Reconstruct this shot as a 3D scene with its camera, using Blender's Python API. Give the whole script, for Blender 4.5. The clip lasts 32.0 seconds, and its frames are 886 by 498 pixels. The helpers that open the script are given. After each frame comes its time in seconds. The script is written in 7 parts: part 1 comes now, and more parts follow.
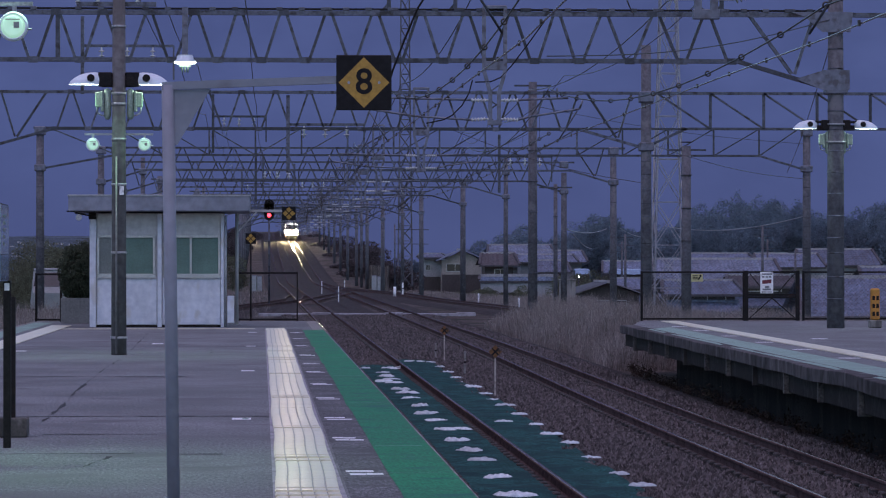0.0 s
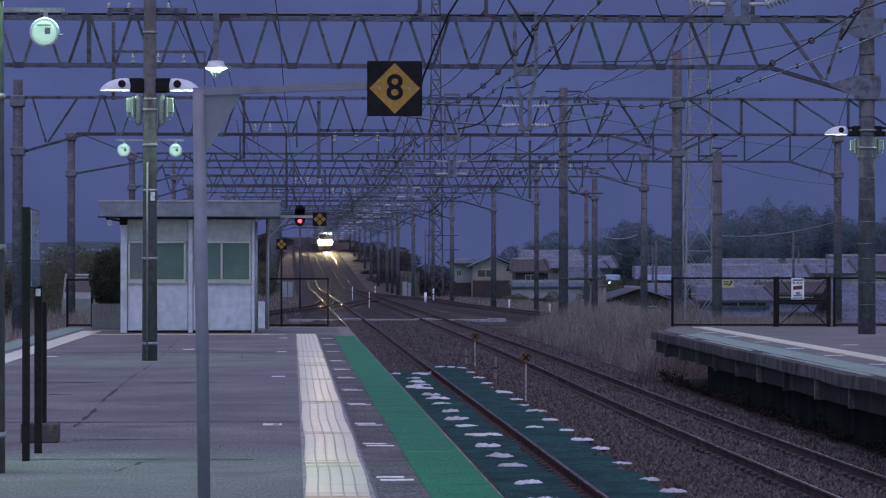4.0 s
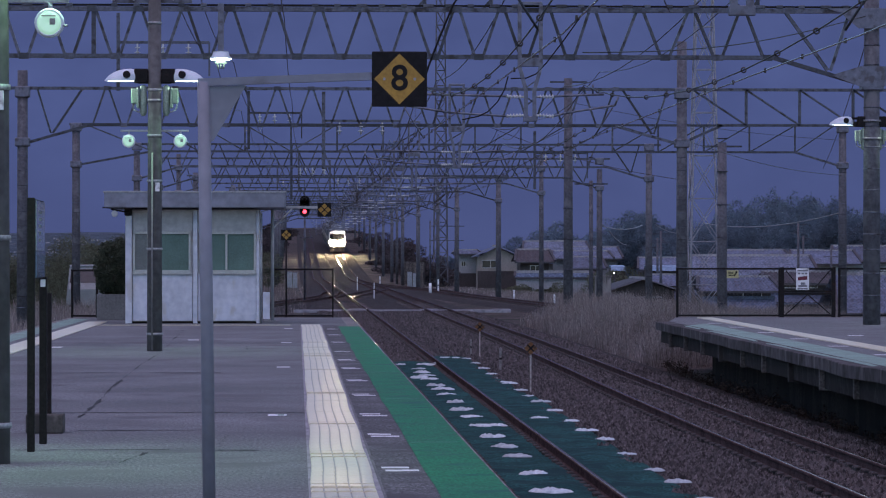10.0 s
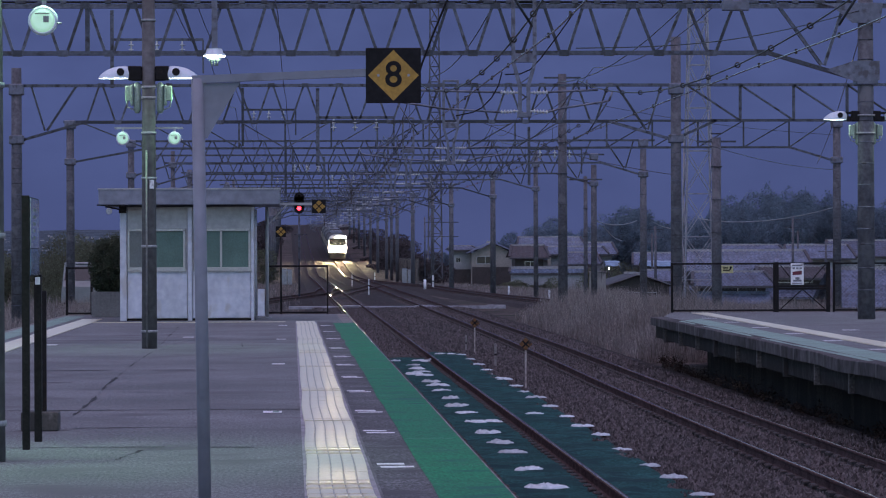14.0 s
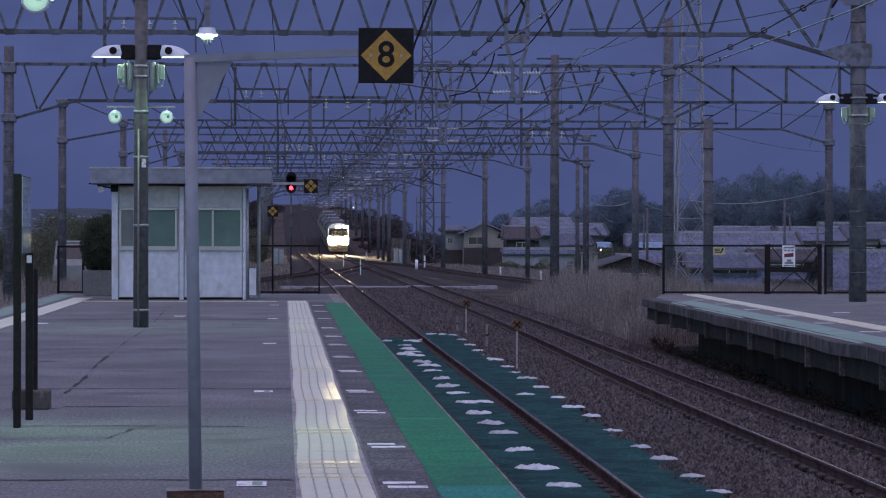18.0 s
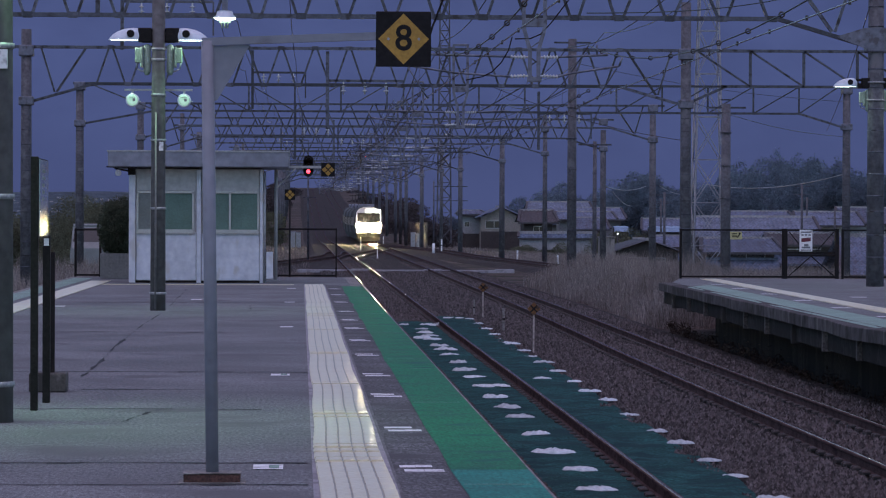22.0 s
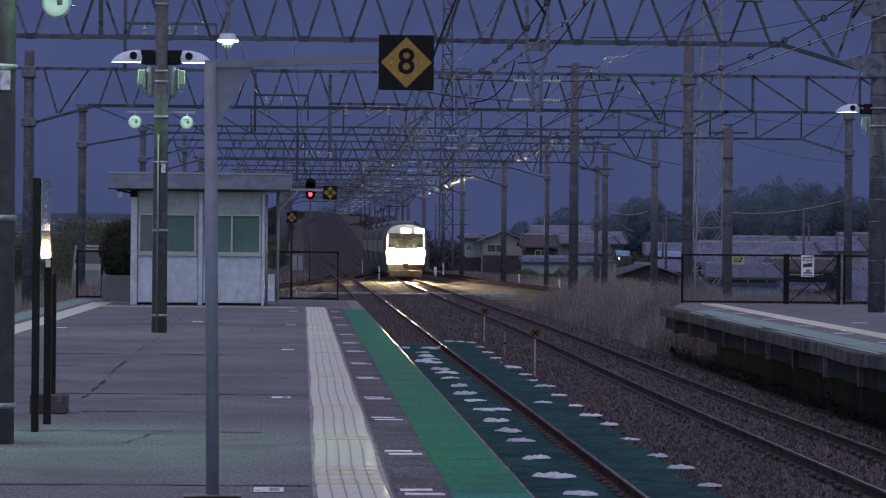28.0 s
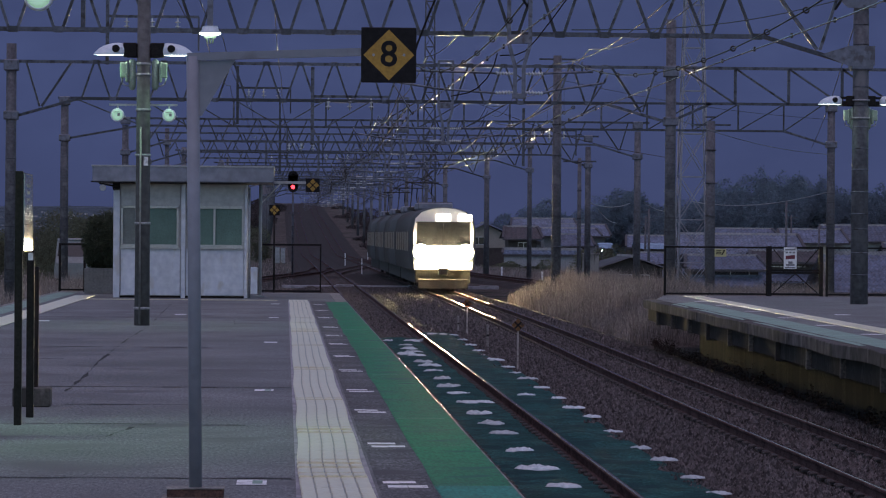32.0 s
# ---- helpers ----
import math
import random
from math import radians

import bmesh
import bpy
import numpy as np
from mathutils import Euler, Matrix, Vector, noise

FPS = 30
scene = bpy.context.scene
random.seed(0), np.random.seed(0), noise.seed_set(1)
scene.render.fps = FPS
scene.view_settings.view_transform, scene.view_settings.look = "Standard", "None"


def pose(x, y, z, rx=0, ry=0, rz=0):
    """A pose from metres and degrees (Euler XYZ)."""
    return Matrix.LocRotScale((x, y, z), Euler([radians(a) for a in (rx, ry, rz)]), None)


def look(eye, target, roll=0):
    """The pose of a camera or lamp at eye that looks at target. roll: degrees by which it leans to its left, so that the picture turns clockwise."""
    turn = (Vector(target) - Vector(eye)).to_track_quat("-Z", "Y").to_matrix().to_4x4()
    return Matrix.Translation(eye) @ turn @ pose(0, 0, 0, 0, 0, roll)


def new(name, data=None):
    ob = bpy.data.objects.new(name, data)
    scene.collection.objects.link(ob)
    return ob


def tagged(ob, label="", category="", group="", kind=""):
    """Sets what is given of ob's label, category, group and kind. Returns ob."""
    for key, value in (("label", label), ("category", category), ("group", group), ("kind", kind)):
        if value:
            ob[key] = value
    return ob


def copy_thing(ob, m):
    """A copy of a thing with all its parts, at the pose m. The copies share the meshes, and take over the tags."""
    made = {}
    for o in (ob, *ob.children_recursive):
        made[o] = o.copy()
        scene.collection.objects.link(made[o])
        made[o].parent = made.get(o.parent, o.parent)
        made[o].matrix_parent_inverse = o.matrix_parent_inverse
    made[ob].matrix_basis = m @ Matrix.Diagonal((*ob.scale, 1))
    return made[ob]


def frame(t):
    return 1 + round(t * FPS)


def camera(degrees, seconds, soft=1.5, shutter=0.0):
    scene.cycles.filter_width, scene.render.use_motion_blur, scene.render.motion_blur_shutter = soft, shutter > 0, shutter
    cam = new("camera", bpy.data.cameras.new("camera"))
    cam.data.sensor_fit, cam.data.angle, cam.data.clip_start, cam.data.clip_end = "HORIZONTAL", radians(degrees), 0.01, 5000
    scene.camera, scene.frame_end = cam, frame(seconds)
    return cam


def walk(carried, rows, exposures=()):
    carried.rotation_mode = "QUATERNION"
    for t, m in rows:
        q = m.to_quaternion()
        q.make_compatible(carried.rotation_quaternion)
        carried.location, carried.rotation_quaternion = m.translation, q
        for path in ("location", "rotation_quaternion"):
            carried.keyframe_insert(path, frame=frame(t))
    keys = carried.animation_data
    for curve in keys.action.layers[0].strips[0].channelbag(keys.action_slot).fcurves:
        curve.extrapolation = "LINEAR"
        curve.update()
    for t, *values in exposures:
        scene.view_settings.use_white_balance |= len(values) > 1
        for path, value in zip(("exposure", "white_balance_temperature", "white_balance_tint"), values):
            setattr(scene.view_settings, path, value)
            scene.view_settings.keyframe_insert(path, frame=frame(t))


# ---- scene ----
# The camera stands on the platform on a tripod and only turns: seconds, yaw, pitch, roll in degrees.
cam = camera(14.89, 32.0, 1.15)
EYE = 1.5
ROWS = [
    (0.0, -3.0624, 0.2196, 0.000),
    (0.5, -3.0158, 0.2070, 0.034),
    (1.0, -2.8647, 0.2697, 0.077),
    (1.5, -2.8614, 0.1644, 0.020),
    (2.0, -2.7860, 0.0717, -0.036),
    (2.5, -2.7377, 0.1622, 0.034),
    (3.0, -2.6754, 0.2632, 0.061),
    (3.5, -2.5370, 0.3052, -0.031),
    (5.5, -2.5828, 0.3722, -0.027),
    (6.0, -2.5672, 0.4376, -0.019),
    (6.5, -2.5953, 0.4074, -0.030),
    (7.0, -2.6523, 0.4127, -0.109),
    (7.5, -2.6488, 0.4787, -0.224),
    (8.0, -2.7434, 0.5164, -0.115),
    (8.5, -2.7394, 0.5013, -0.070),
    (9.0, -2.6531, 0.4102, -0.081),
    (9.5, -2.5837, 0.2520, -0.097),
    (10.0, -2.4629, 0.1591, -0.020),
    (10.5, -2.4406, 0.1994, 0.106),
    (11.0, -2.5073, 0.1095, 0.106),
    (11.5, -2.5652, 0.0387, 0.104),
    (12.0, -2.4911, -0.0009, 0.234),
    (12.5, -2.4225, -0.0060, 0.181),
    (13.0, -2.4318, 0.0726, 0.228),
    (13.5, -2.5239, 0.0260, 0.223),
    (14.0, -2.5535, 0.0942, 0.204),
    (14.5, -2.5382, 0.0111, 0.251),
    (15.0, -2.5654, -0.0983, 0.110),
    (15.5, -2.6929, -0.1714, 0.038),
    (17.5, -2.7062, -0.3569, 0.016),
    (18.0, -2.6925, -0.2371, -0.093),
    (18.5, -2.6693, -0.3100, -0.098),
    (19.0, -2.6316, 0.0442, -0.207),
    (19.5, -2.4919, -0.2953, -0.329),
    (20.0, -2.5752, -0.1857, -0.332),
    (20.5, -2.4970, -0.1780, -0.352),
    (21.0, -2.5707, -0.1243, -0.128),
    (21.5, -2.5949, -0.2528, -0.162),
    (22.0, -2.4042, -0.5122, -0.217),
    (22.5, -2.2610, -0.6477, -0.104),
    (23.0, -2.1594, -0.8000, -0.010),
    (23.5, -2.3329, -0.5646, -0.256),
    (24.0, -2.6002, -0.3427, -0.389),
    (24.5, -2.6198, -0.4551, -0.521),
    (26.5, -2.6701, -0.4243, -0.410),
    (27.0, -2.4529, -0.3782, -0.315),
    (27.5, -2.3011, -0.2236, -0.378),
    (28.0, -2.3738, -0.1142, -0.520),
    (28.5, -2.6640, -0.1013, -0.595),
    (29.0, -2.6726, -0.1036, -0.485),
    (29.5, -2.6040, -0.1238, -0.387),
    (30.0, -2.5928, -0.2235, -0.412),
    (30.5, -2.5512, -0.4033, -0.331),
    (31.0, -2.5333, -0.3997, -0.413),
    (31.5, -2.5234, -0.3096, -0.347),
    (32.0, -2.6657, -0.2387, -0.442),
]

walk(cam, [(t, pose(0, 0, EYE, 90 + pitch, roll, yaw)) for t, yaw, pitch, roll in ROWS],
     exposures=[(0.0, 0.22, 6500, 10), (14.0, 0.2, 6520, 9.5), (19.0, 0.17, 6580, 8.5), (23.0, 0.08, 6650, 7.5), (27.0, -0.05, 6750, 7), (32.0, -0.27, 6850, 5.5)])

# ---- light ----
world = bpy.data.worlds.new("dusk_sky")
scene.world = world
world.use_nodes = True
wn = world.node_tree
sky = wn.nodes.new("ShaderNodeTexSky")
sky.sky_type = "NISHITA"
sky.sun_disc = False
sky.sun_elevation = radians(55.0)
sky.sun_rotation = radians(195)
sky.air_density, sky.dust_density, sky.ozone_density = 1.0, 0.3, 5.0
wn.nodes["Background"].inputs["Strength"].default_value = 0.128
wn.links.new(sky.outputs["Color"], wn.nodes["Background"].inputs["Color"])
sun_data = bpy.data.lights.new("dusk_sun", "SUN")
sun_data.energy, sun_data.angle, sun_data.color = 1.2, radians(100), (0.96, 0.575, 0.73)
sun = new("dusk_sun", sun_data)
sun.matrix_world = look((-4, -9, 50), (0, 0, 0))


# ---- materials ----
def material(name, colour, rough=0.7, metal=0.0, scale=3.0, vary=0.25, fine=40.0, bump=0.2, stain=None, stain_at=0.6, island=0.0, spec=0.5, streak=0.0, grain=1.0, each=0.0, speck=0.0):
    """A worn surface: two scales of noise in the colour, fine relief, and stains of a second colour."""
    m = bpy.data.materials.new(name)
    m.use_nodes = True
    nt = m.node_tree
    bs = nt.nodes["Principled BSDF"]
    bs.inputs["Metallic"].default_value = metal
    bs.inputs["Specular IOR Level"].default_value = spec
    tc = nt.nodes.new("ShaderNodeTexCoord")
    mp = nt.nodes.new("ShaderNodeMapping")
    nt.links.new(tc.outputs["Object"], mp.inputs["Vector"])
    if streak:
        mp.inputs["Scale"].default_value = (1, 1, streak)
    big = nt.nodes.new("ShaderNodeTexNoise")
    big.inputs["Scale"].default_value, big.inputs["Detail"].default_value = scale, 4
    small = nt.nodes.new("ShaderNodeTexNoise")
    small.inputs["Scale"].default_value, small.inputs["Detail"].default_value = fine, 3
    nt.links.new(mp.outputs["Vector"], big.inputs["Vector"])
    mg = nt.nodes.new("ShaderNodeMapping")
    mg.inputs["Scale"].default_value = (1, grain, 1)
    nt.links.new(tc.outputs["Object"], mg.inputs["Vector"])
    nt.links.new(mg.outputs["Vector"], small.inputs["Vector"])
    lo = [c * (1 - vary) for c in colour]
    hi = [min(1, c * (1 + vary)) for c in colour]
    ramp = nt.nodes.new("ShaderNodeValToRGB")
    ramp.color_ramp.elements[0].position, ramp.color_ramp.elements[1].position = 0.3, 0.7
    ramp.color_ramp.elements[0].color, ramp.color_ramp.elements[1].color = (*lo, 1), (*hi, 1)
    nt.links.new(big.outputs["Fac"], ramp.inputs["Fac"])
    mix = nt.nodes.new("ShaderNodeMix")
    mix.data_type, mix.blend_type = "RGBA", "OVERLAY"
    mix.inputs["Factor"].default_value = min(0.6, vary * 1.6)
    nt.links.new(ramp.outputs["Color"], mix.inputs["A"])
    crisp = nt.nodes.new("ShaderNodeMapRange")
    crisp.inputs["From Min"].default_value, crisp.inputs["From Max"].default_value = 0.28, 0.72
    nt.links.new(small.outputs["Fac"], crisp.inputs["Value"])
    nt.links.new(crisp.outputs["Result"], mix.inputs["B"])
    out = mix.outputs["Result"]
    if speck:
        sp = nt.nodes.new("ShaderNodeTexNoise")
        sp.inputs["Scale"].default_value, sp.inputs["Detail"].default_value = fine * 2.6, 2
        nt.links.new(mg.outputs["Vector"], sp.inputs["Vector"])
        sm = nt.nodes.new("ShaderNodeMapRange")
        sm.inputs["From Min"].default_value, sm.inputs["From Max"].default_value = 0.3, 0.7
        sm.inputs["To Min"].default_value, sm.inputs["To Max"].default_value = 1 - speck, 1 + speck
        nt.links.new(sp.outputs["Fac"], sm.inputs["Value"])
        ms = nt.nodes.new("ShaderNodeMix")
        ms.data_type, ms.blend_type = "RGBA", "MULTIPLY"
        ms.inputs["Factor"].default_value = 1.0
        nt.links.new(out, ms.inputs["A"])
        nt.links.new(sm.outputs["Result"], ms.inputs["B"])
        out = ms.outputs["Result"]
    if each:
        oi = nt.nodes.new("ShaderNodeObjectInfo")
        om = nt.nodes.new("ShaderNodeMapRange")
        om.inputs["To Min"].default_value, om.inputs["To Max"].default_value = 1 - each, 1 + each
        nt.links.new(oi.outputs["Random"], om.inputs["Value"])
        mo = nt.nodes.new("ShaderNodeMix")
        mo.data_type, mo.blend_type = "RGBA", "MULTIPLY"
        mo.inputs["Factor"].default_value = 1.0
        nt.links.new(out, mo.inputs["A"])
        nt.links.new(om.outputs["Result"], mo.inputs["B"])
        out = mo.outputs["Result"]
    if stain:
        st = nt.nodes.new("ShaderNodeTexNoise")
        st.inputs["Scale"].default_value, st.inputs["Detail"].default_value = scale * 1.7, 6
        nt.links.new(mp.outputs["Vector"], st.inputs["Vector"])
        sr = nt.nodes.new("ShaderNodeValToRGB")
        sr.color_ramp.elements[0].position, sr.color_ramp.elements[1].position = stain_at - 0.06, stain_at + 0.06
        nt.links.new(st.outputs["Fac"], sr.inputs["Fac"])
        m2 = nt.nodes.new("ShaderNodeMix")
        m2.data_type = "RGBA"
        nt.links.new(sr.outputs["Color"], m2.inputs["Factor"])
        nt.links.new(out, m2.inputs["A"])
        m2.inputs["B"].default_value = (*stain, 1)
        out = m2.outputs["Result"]
    if island:
        geo = nt.nodes.new("ShaderNodeNewGeometry")
        mr = nt.nodes.new("ShaderNodeMapRange")
        mr.inputs["To Min"].default_value, mr.inputs["To Max"].default_value = 1 - island, 1 + island
        nt.links.new(geo.outputs["Random Per Island"], mr.inputs["Value"])
        m3 = nt.nodes.new("ShaderNodeMix")
        m3.data_type, m3.blend_type = "RGBA", "MULTIPLY"
        m3.inputs["Factor"].default_value = 1.0
        nt.links.new(out, m3.inputs["A"])
        nt.links.new(mr.outputs["Result"], m3.inputs["B"])
        out = m3.outputs["Result"]
    nt.links.new(out, bs.inputs["Base Color"])
    rr = nt.nodes.new("ShaderNodeMapRange")
    rr.inputs["To Min"].default_value, rr.inputs["To Max"].default_value = max(0.03, rough - 0.12), min(1, rough + 0.12)
    nt.links.new(big.outputs["Fac"], rr.inputs["Value"])
    nt.links.new(rr.outputs["Result"], bs.inputs["Roughness"])
    if bump:
        bp = nt.nodes.new("ShaderNodeBump")
        bp.inputs["Strength"].default_value, bp.inputs["Distance"].default_value = bump, 0.01
        nt.links.new(small.outputs["Fac"], bp.inputs["Height"])
        nt.links.new(bp.outputs["Normal"], bs.inputs["Normal"])
    return m


def glowing(name, colour, strength, base=(0.8, 0.8, 0.8)):
    m = bpy.data.materials.new(name)
    m.use_nodes = True
    bs = m.node_tree.nodes["Principled BSDF"]
    bs.inputs["Base Color"].default_value = (*base, 1)
    bs.inputs["Roughness"].default_value = 0.3
    bs.inputs["Emission Color"].default_value = (*colour, 1)
    bs.inputs["Emission Strength"].default_value = strength
    return m


ASPHALT_DARK = material("dark_coarse_asphalt", (0.102, 0.103, 0.110), 0.92, scale=0.9, vary=0.32, fine=38, bump=0.6, grain=0.25, stain=(0.072, 0.071, 0.077), stain_at=0.55, speck=0.5, spec=0.3)
ASPHALT = material("asphalt", (0.138, 0.145, 0.152), 0.88, scale=0.5, vary=0.26, fine=42, bump=0.5, grain=0.22, stain=(0.105, 0.104, 0.112), stain_at=0.60, speck=0.42)
CONCRETE = material("weathered_concrete", (0.22, 0.21, 0.20), 0.85, scale=1.5, vary=0.3, fine=30, bump=0.3, stain=(0.09, 0.085, 0.08), stain_at=0.58, streak=0.3)
DARK_CONCRETE = material("near_black_concrete", (0.024, 0.020, 0.019), 0.95, spec=0.1, scale=1.2, vary=0.45, fine=18, bump=0.4, stain=(0.011, 0.010, 0.010), stain_at=0.5, streak=0.3)
STAINED = material("stained_concrete", (0.10, 0.09, 0.085), 0.9, scale=1.5, vary=0.35, fine=25, bump=0.3, stain=(0.04, 0.036, 0.035), stain_at=0.52, streak=0.3)
COPING = material("streaked_concrete_coping", (0.074, 0.069, 0.072), 0.95, spec=0.1, scale=1.1, vary=0.3, fine=3.7, bump=0.1, stain=(0.20, 0.19, 0.19), stain_at=0.64, streak=0.12, each=0.25)
POLE = material("pole_concrete", (0.086, 0.087, 0.102), 0.8, scale=2.0, vary=0.22, fine=11, bump=0.15, stain=(0.135, 0.135, 0.15), stain_at=0.60, streak=0.9, each=0.15)
STEEL = material("dull_galvanised_steel", (0.066, 0.070, 0.092), 0.5, 0.2, scale=2.5, vary=0.22, fine=14, bump=0.1, stain=(0.03, 0.026, 0.030), stain_at=0.58, each=0.55)
TOWER = material("pale_tower_steel", (0.26, 0.265, 0.30), 0.6, 0.2, scale=1, vary=0.15, fine=20, bump=0.0)
GALV = material("pale_galvanised_steel", (0.30, 0.31, 0.33), 0.5, 0.4, scale=4, vary=0.2, fine=40, bump=0.1)
BLACK = material("black_paint", (0.010, 0.008, 0.009), 0.6, scale=5, vary=0.4, fine=40, bump=0.1, stain=(0.03, 0.015, 0.012), stain_at=0.68, spec=0.2)
RAIL = material("rusty_rail", (0.098, 0.070, 0.068), 0.95, 0.0, spec=0.0, scale=3, vary=0.35, fine=60, bump=0.3)
RAILTOP = material("polished_rail_head", (0.28, 0.18, 0.145), 0.1, 1.0, scale=1.5, vary=0.15, fine=80, bump=0.02)
RAILTOP.node_tree.nodes["Principled BSDF"].inputs["Specular Tint"].default_value = (0.85, 0.62, 0.55, 1)
CLIP = material("black_rail_clip", (0.012, 0.012, 0.012), 0.6, scale=5, vary=0.3, fine=40, bump=0.1)
SLEEPER = material("dusty_concrete_sleeper", (0.065, 0.056, 0.053), 0.9, scale=3, vary=0.3, fine=40, bump=0.3, stain=(0.05, 0.040, 0.037), stain_at=0.5, each=0.2)
BALLAST = material("brown_ballast", (0.040, 0.034, 0.034), 0.95, spec=0.1, scale=1.2, vary=0.35, fine=16, bump=1.0, stain=(0.032, 0.026, 0.025), stain_at=0.55, speck=0.5, grain=0.4)
STONE = material("ballast_stone", (0.092, 0.080, 0.079), 0.9, scale=8, vary=0.3, fine=40, bump=0.4, island=0.65, spec=0.2)
EARTH = material("dry_earth", (0.076, 0.061, 0.055), 0.95, spec=0.1, scale=0.22, vary=0.45, fine=5, bump=0.6, stain=(0.034, 0.034, 0.026), stain_at=0.55, speck=0.4, grain=0.4)
GREEN = material("green_edge_paint", (0.012, 0.165, 0.072), 0.7, scale=1.2, vary=0.22, fine=50, bump=0.2, stain=(0.012, 0.10, 0.07), stain_at=0.62, spec=0.25, grain=0.2)
TEAL = material("faded_teal_paint", (0.20, 0.31, 0.255), 0.75, scale=1.2, vary=0.2, fine=50, bump=0.2, stain=(0.19, 0.25, 0.235), stain_at=0.6, speck=0.15)
TACTILE = material("cream_tactile_tile", (0.67, 0.61, 0.44), 0.33, scale=1.2, vary=0.12, fine=30, bump=0.4, stain=(0.50, 0.47, 0.37), stain_at=0.64, each=0.03, spec=0.45)
EDGE_TEAL = material("teal_edge_paint", (0.022, 0.185, 0.145), 0.7, scale=1.2, vary=0.22, fine=50, bump=0.2, stain=(0.03, 0.14, 0.12), stain_at=0.6, spec=0.25, grain=0.2)
STAKE = material("weathered_pale_stake", (0.40, 0.36, 0.33), 0.8, scale=6, vary=0.2, fine=40, bump=0.1, stain=(0.2, 0.17, 0.15), stain_at=0.58)
TACTILE_BASE = material("grimy_tactile_base", (0.41, 0.41, 0.37), 0.6, scale=2, vary=0.2, fine=50, bump=0.1)
TACTILE_EDGE = material("grey_tactile_bedding", (0.30, 0.29, 0.32), 0.7, scale=2, vary=0.2, fine=60, bump=0.2, stain=(0.20, 0.19, 0.21), stain_at=0.56)
WHITE = material("white_marking", (0.75, 0.76, 0.78), 0.6, scale=6, vary=0.12, fine=60, bump=0.1, stain=(0.35, 0.35, 0.36), stain_at=0.62)
WALL_WHITE = material("white_hut_panel", (0.52, 0.54, 0.61), 0.6, scale=2.2, vary=0.1, fine=7, bump=0.08, stain=(0.46, 0.45, 0.46), stain_at=0.64, streak=0.5)
WALL_CREAM = material("cream_hut_panel", (0.40, 0.40, 0.405), 0.65, scale=1.2, vary=0.1, fine=8, bump=0.08, streak=0.3, stain=(0.33, 0.325, 0.32), stain_at=0.64)
ROOF_GREY = material("grey_roof_metal", (0.20, 0.21, 0.265), 0.6, 0.1, scale=1, vary=0.12, fine=6, bump=0.1, stain=(0.16, 0.165, 0.20), stain_at=0.62)
ALU = material("aluminium_frame", (0.42, 0.42, 0.42), 0.4, 0.6, scale=4, vary=0.1, fine=40, bump=0.05)
BLIND = material("green_window_blind", (0.10, 0.17, 0.145), 0.75, scale=2, vary=0.15, fine=40, bump=0.1)
LOUVRE = material("grey_louvre", (0.20, 0.22, 0.22), 0.6, scale=2, vary=0.15, fine=40, bump=0.1)
SIGN_BLACK = material("sign_black", (0.008, 0.007, 0.009), 0.6, scale=4, vary=0.3, fine=40, bump=0.05, spec=0.2)
SIGN_YELLOW = material("sign_yellow", (0.36, 0.20, 0.03), 0.55, scale=5, vary=0.12, fine=50, bump=0.05)
SIGN_GREY = material("sign_pole_grey_paint", (0.20, 0.215, 0.26), 0.6, scale=3, vary=0.08, fine=9, bump=0.05, stain=(0.15, 0.155, 0.185), stain_at=0.66)
RUST = material("rusty_plate", (0.075, 0.036, 0.03), 0.85, scale=8, vary=0.4, fine=60, bump=0.4)
NET = material("green_ballast_net", (0.019, 0.069, 0.064), 0.95, scale=1.5, vary=0.35, fine=30, bump=0.9, stain=(0.014, 0.042, 0.045), stain_at=0.54, speck=0.45, grain=0.5, spec=0.1)
BAG = material("white_sandbag_cloth", (0.50, 0.57, 0.60), 0.85, scale=6, vary=0.15, fine=30, bump=0.7, each=0.18)
SHADE = material("white_lamp_enamel", (0.66, 0.72, 0.80), 0.4, scale=4, vary=0.1, fine=40, bump=0.05)
BOX_GREEN = material("pale_green_ballast_box", (0.24, 0.31, 0.25), 0.5, scale=5, vary=0.15, fine=40, bump=0.05)
PORCELAIN = material("white_porcelain", (0.48, 0.49, 0.51), 0.15, scale=8, vary=0.05, fine=30, bump=0.0)
CONTACT = material("worn_bright_copper_wire", (0.34, 0.23, 0.17), 0.16, 1.0, scale=0.3, vary=0.25, fine=2, bump=0.0)
POLE_DARK = material("dark_pole_concrete", (0.105, 0.104, 0.108), 0.85, scale=2.0, vary=0.2, fine=9, bump=0.2, stain=(0.075, 0.075, 0.072), stain_at=0.6, streak=0.25)
CONDUIT = material("grey_conduit", (0.17, 0.17, 0.17), 0.6, scale=2, vary=0.15, fine=20, bump=0.05)
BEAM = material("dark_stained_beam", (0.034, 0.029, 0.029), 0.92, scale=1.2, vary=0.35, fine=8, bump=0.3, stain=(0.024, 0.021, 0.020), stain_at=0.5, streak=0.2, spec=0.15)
PLATE_STEEL = material("pale_gusset_steel", (0.15, 0.158, 0.205), 0.55, 0.2, scale=3, vary=0.13, fine=9, bump=0.1, stain=(0.085, 0.08, 0.095), stain_at=0.58)
WIRE = material("dark_copper_wire", (0.055, 0.048, 0.046), 0.42, 0.6, scale=3, vary=0.2, fine=30, bump=0.0)
LAMP_ON = glowing("lit_lamp_tube", (0.80, 1.0, 0.86), 14.0)
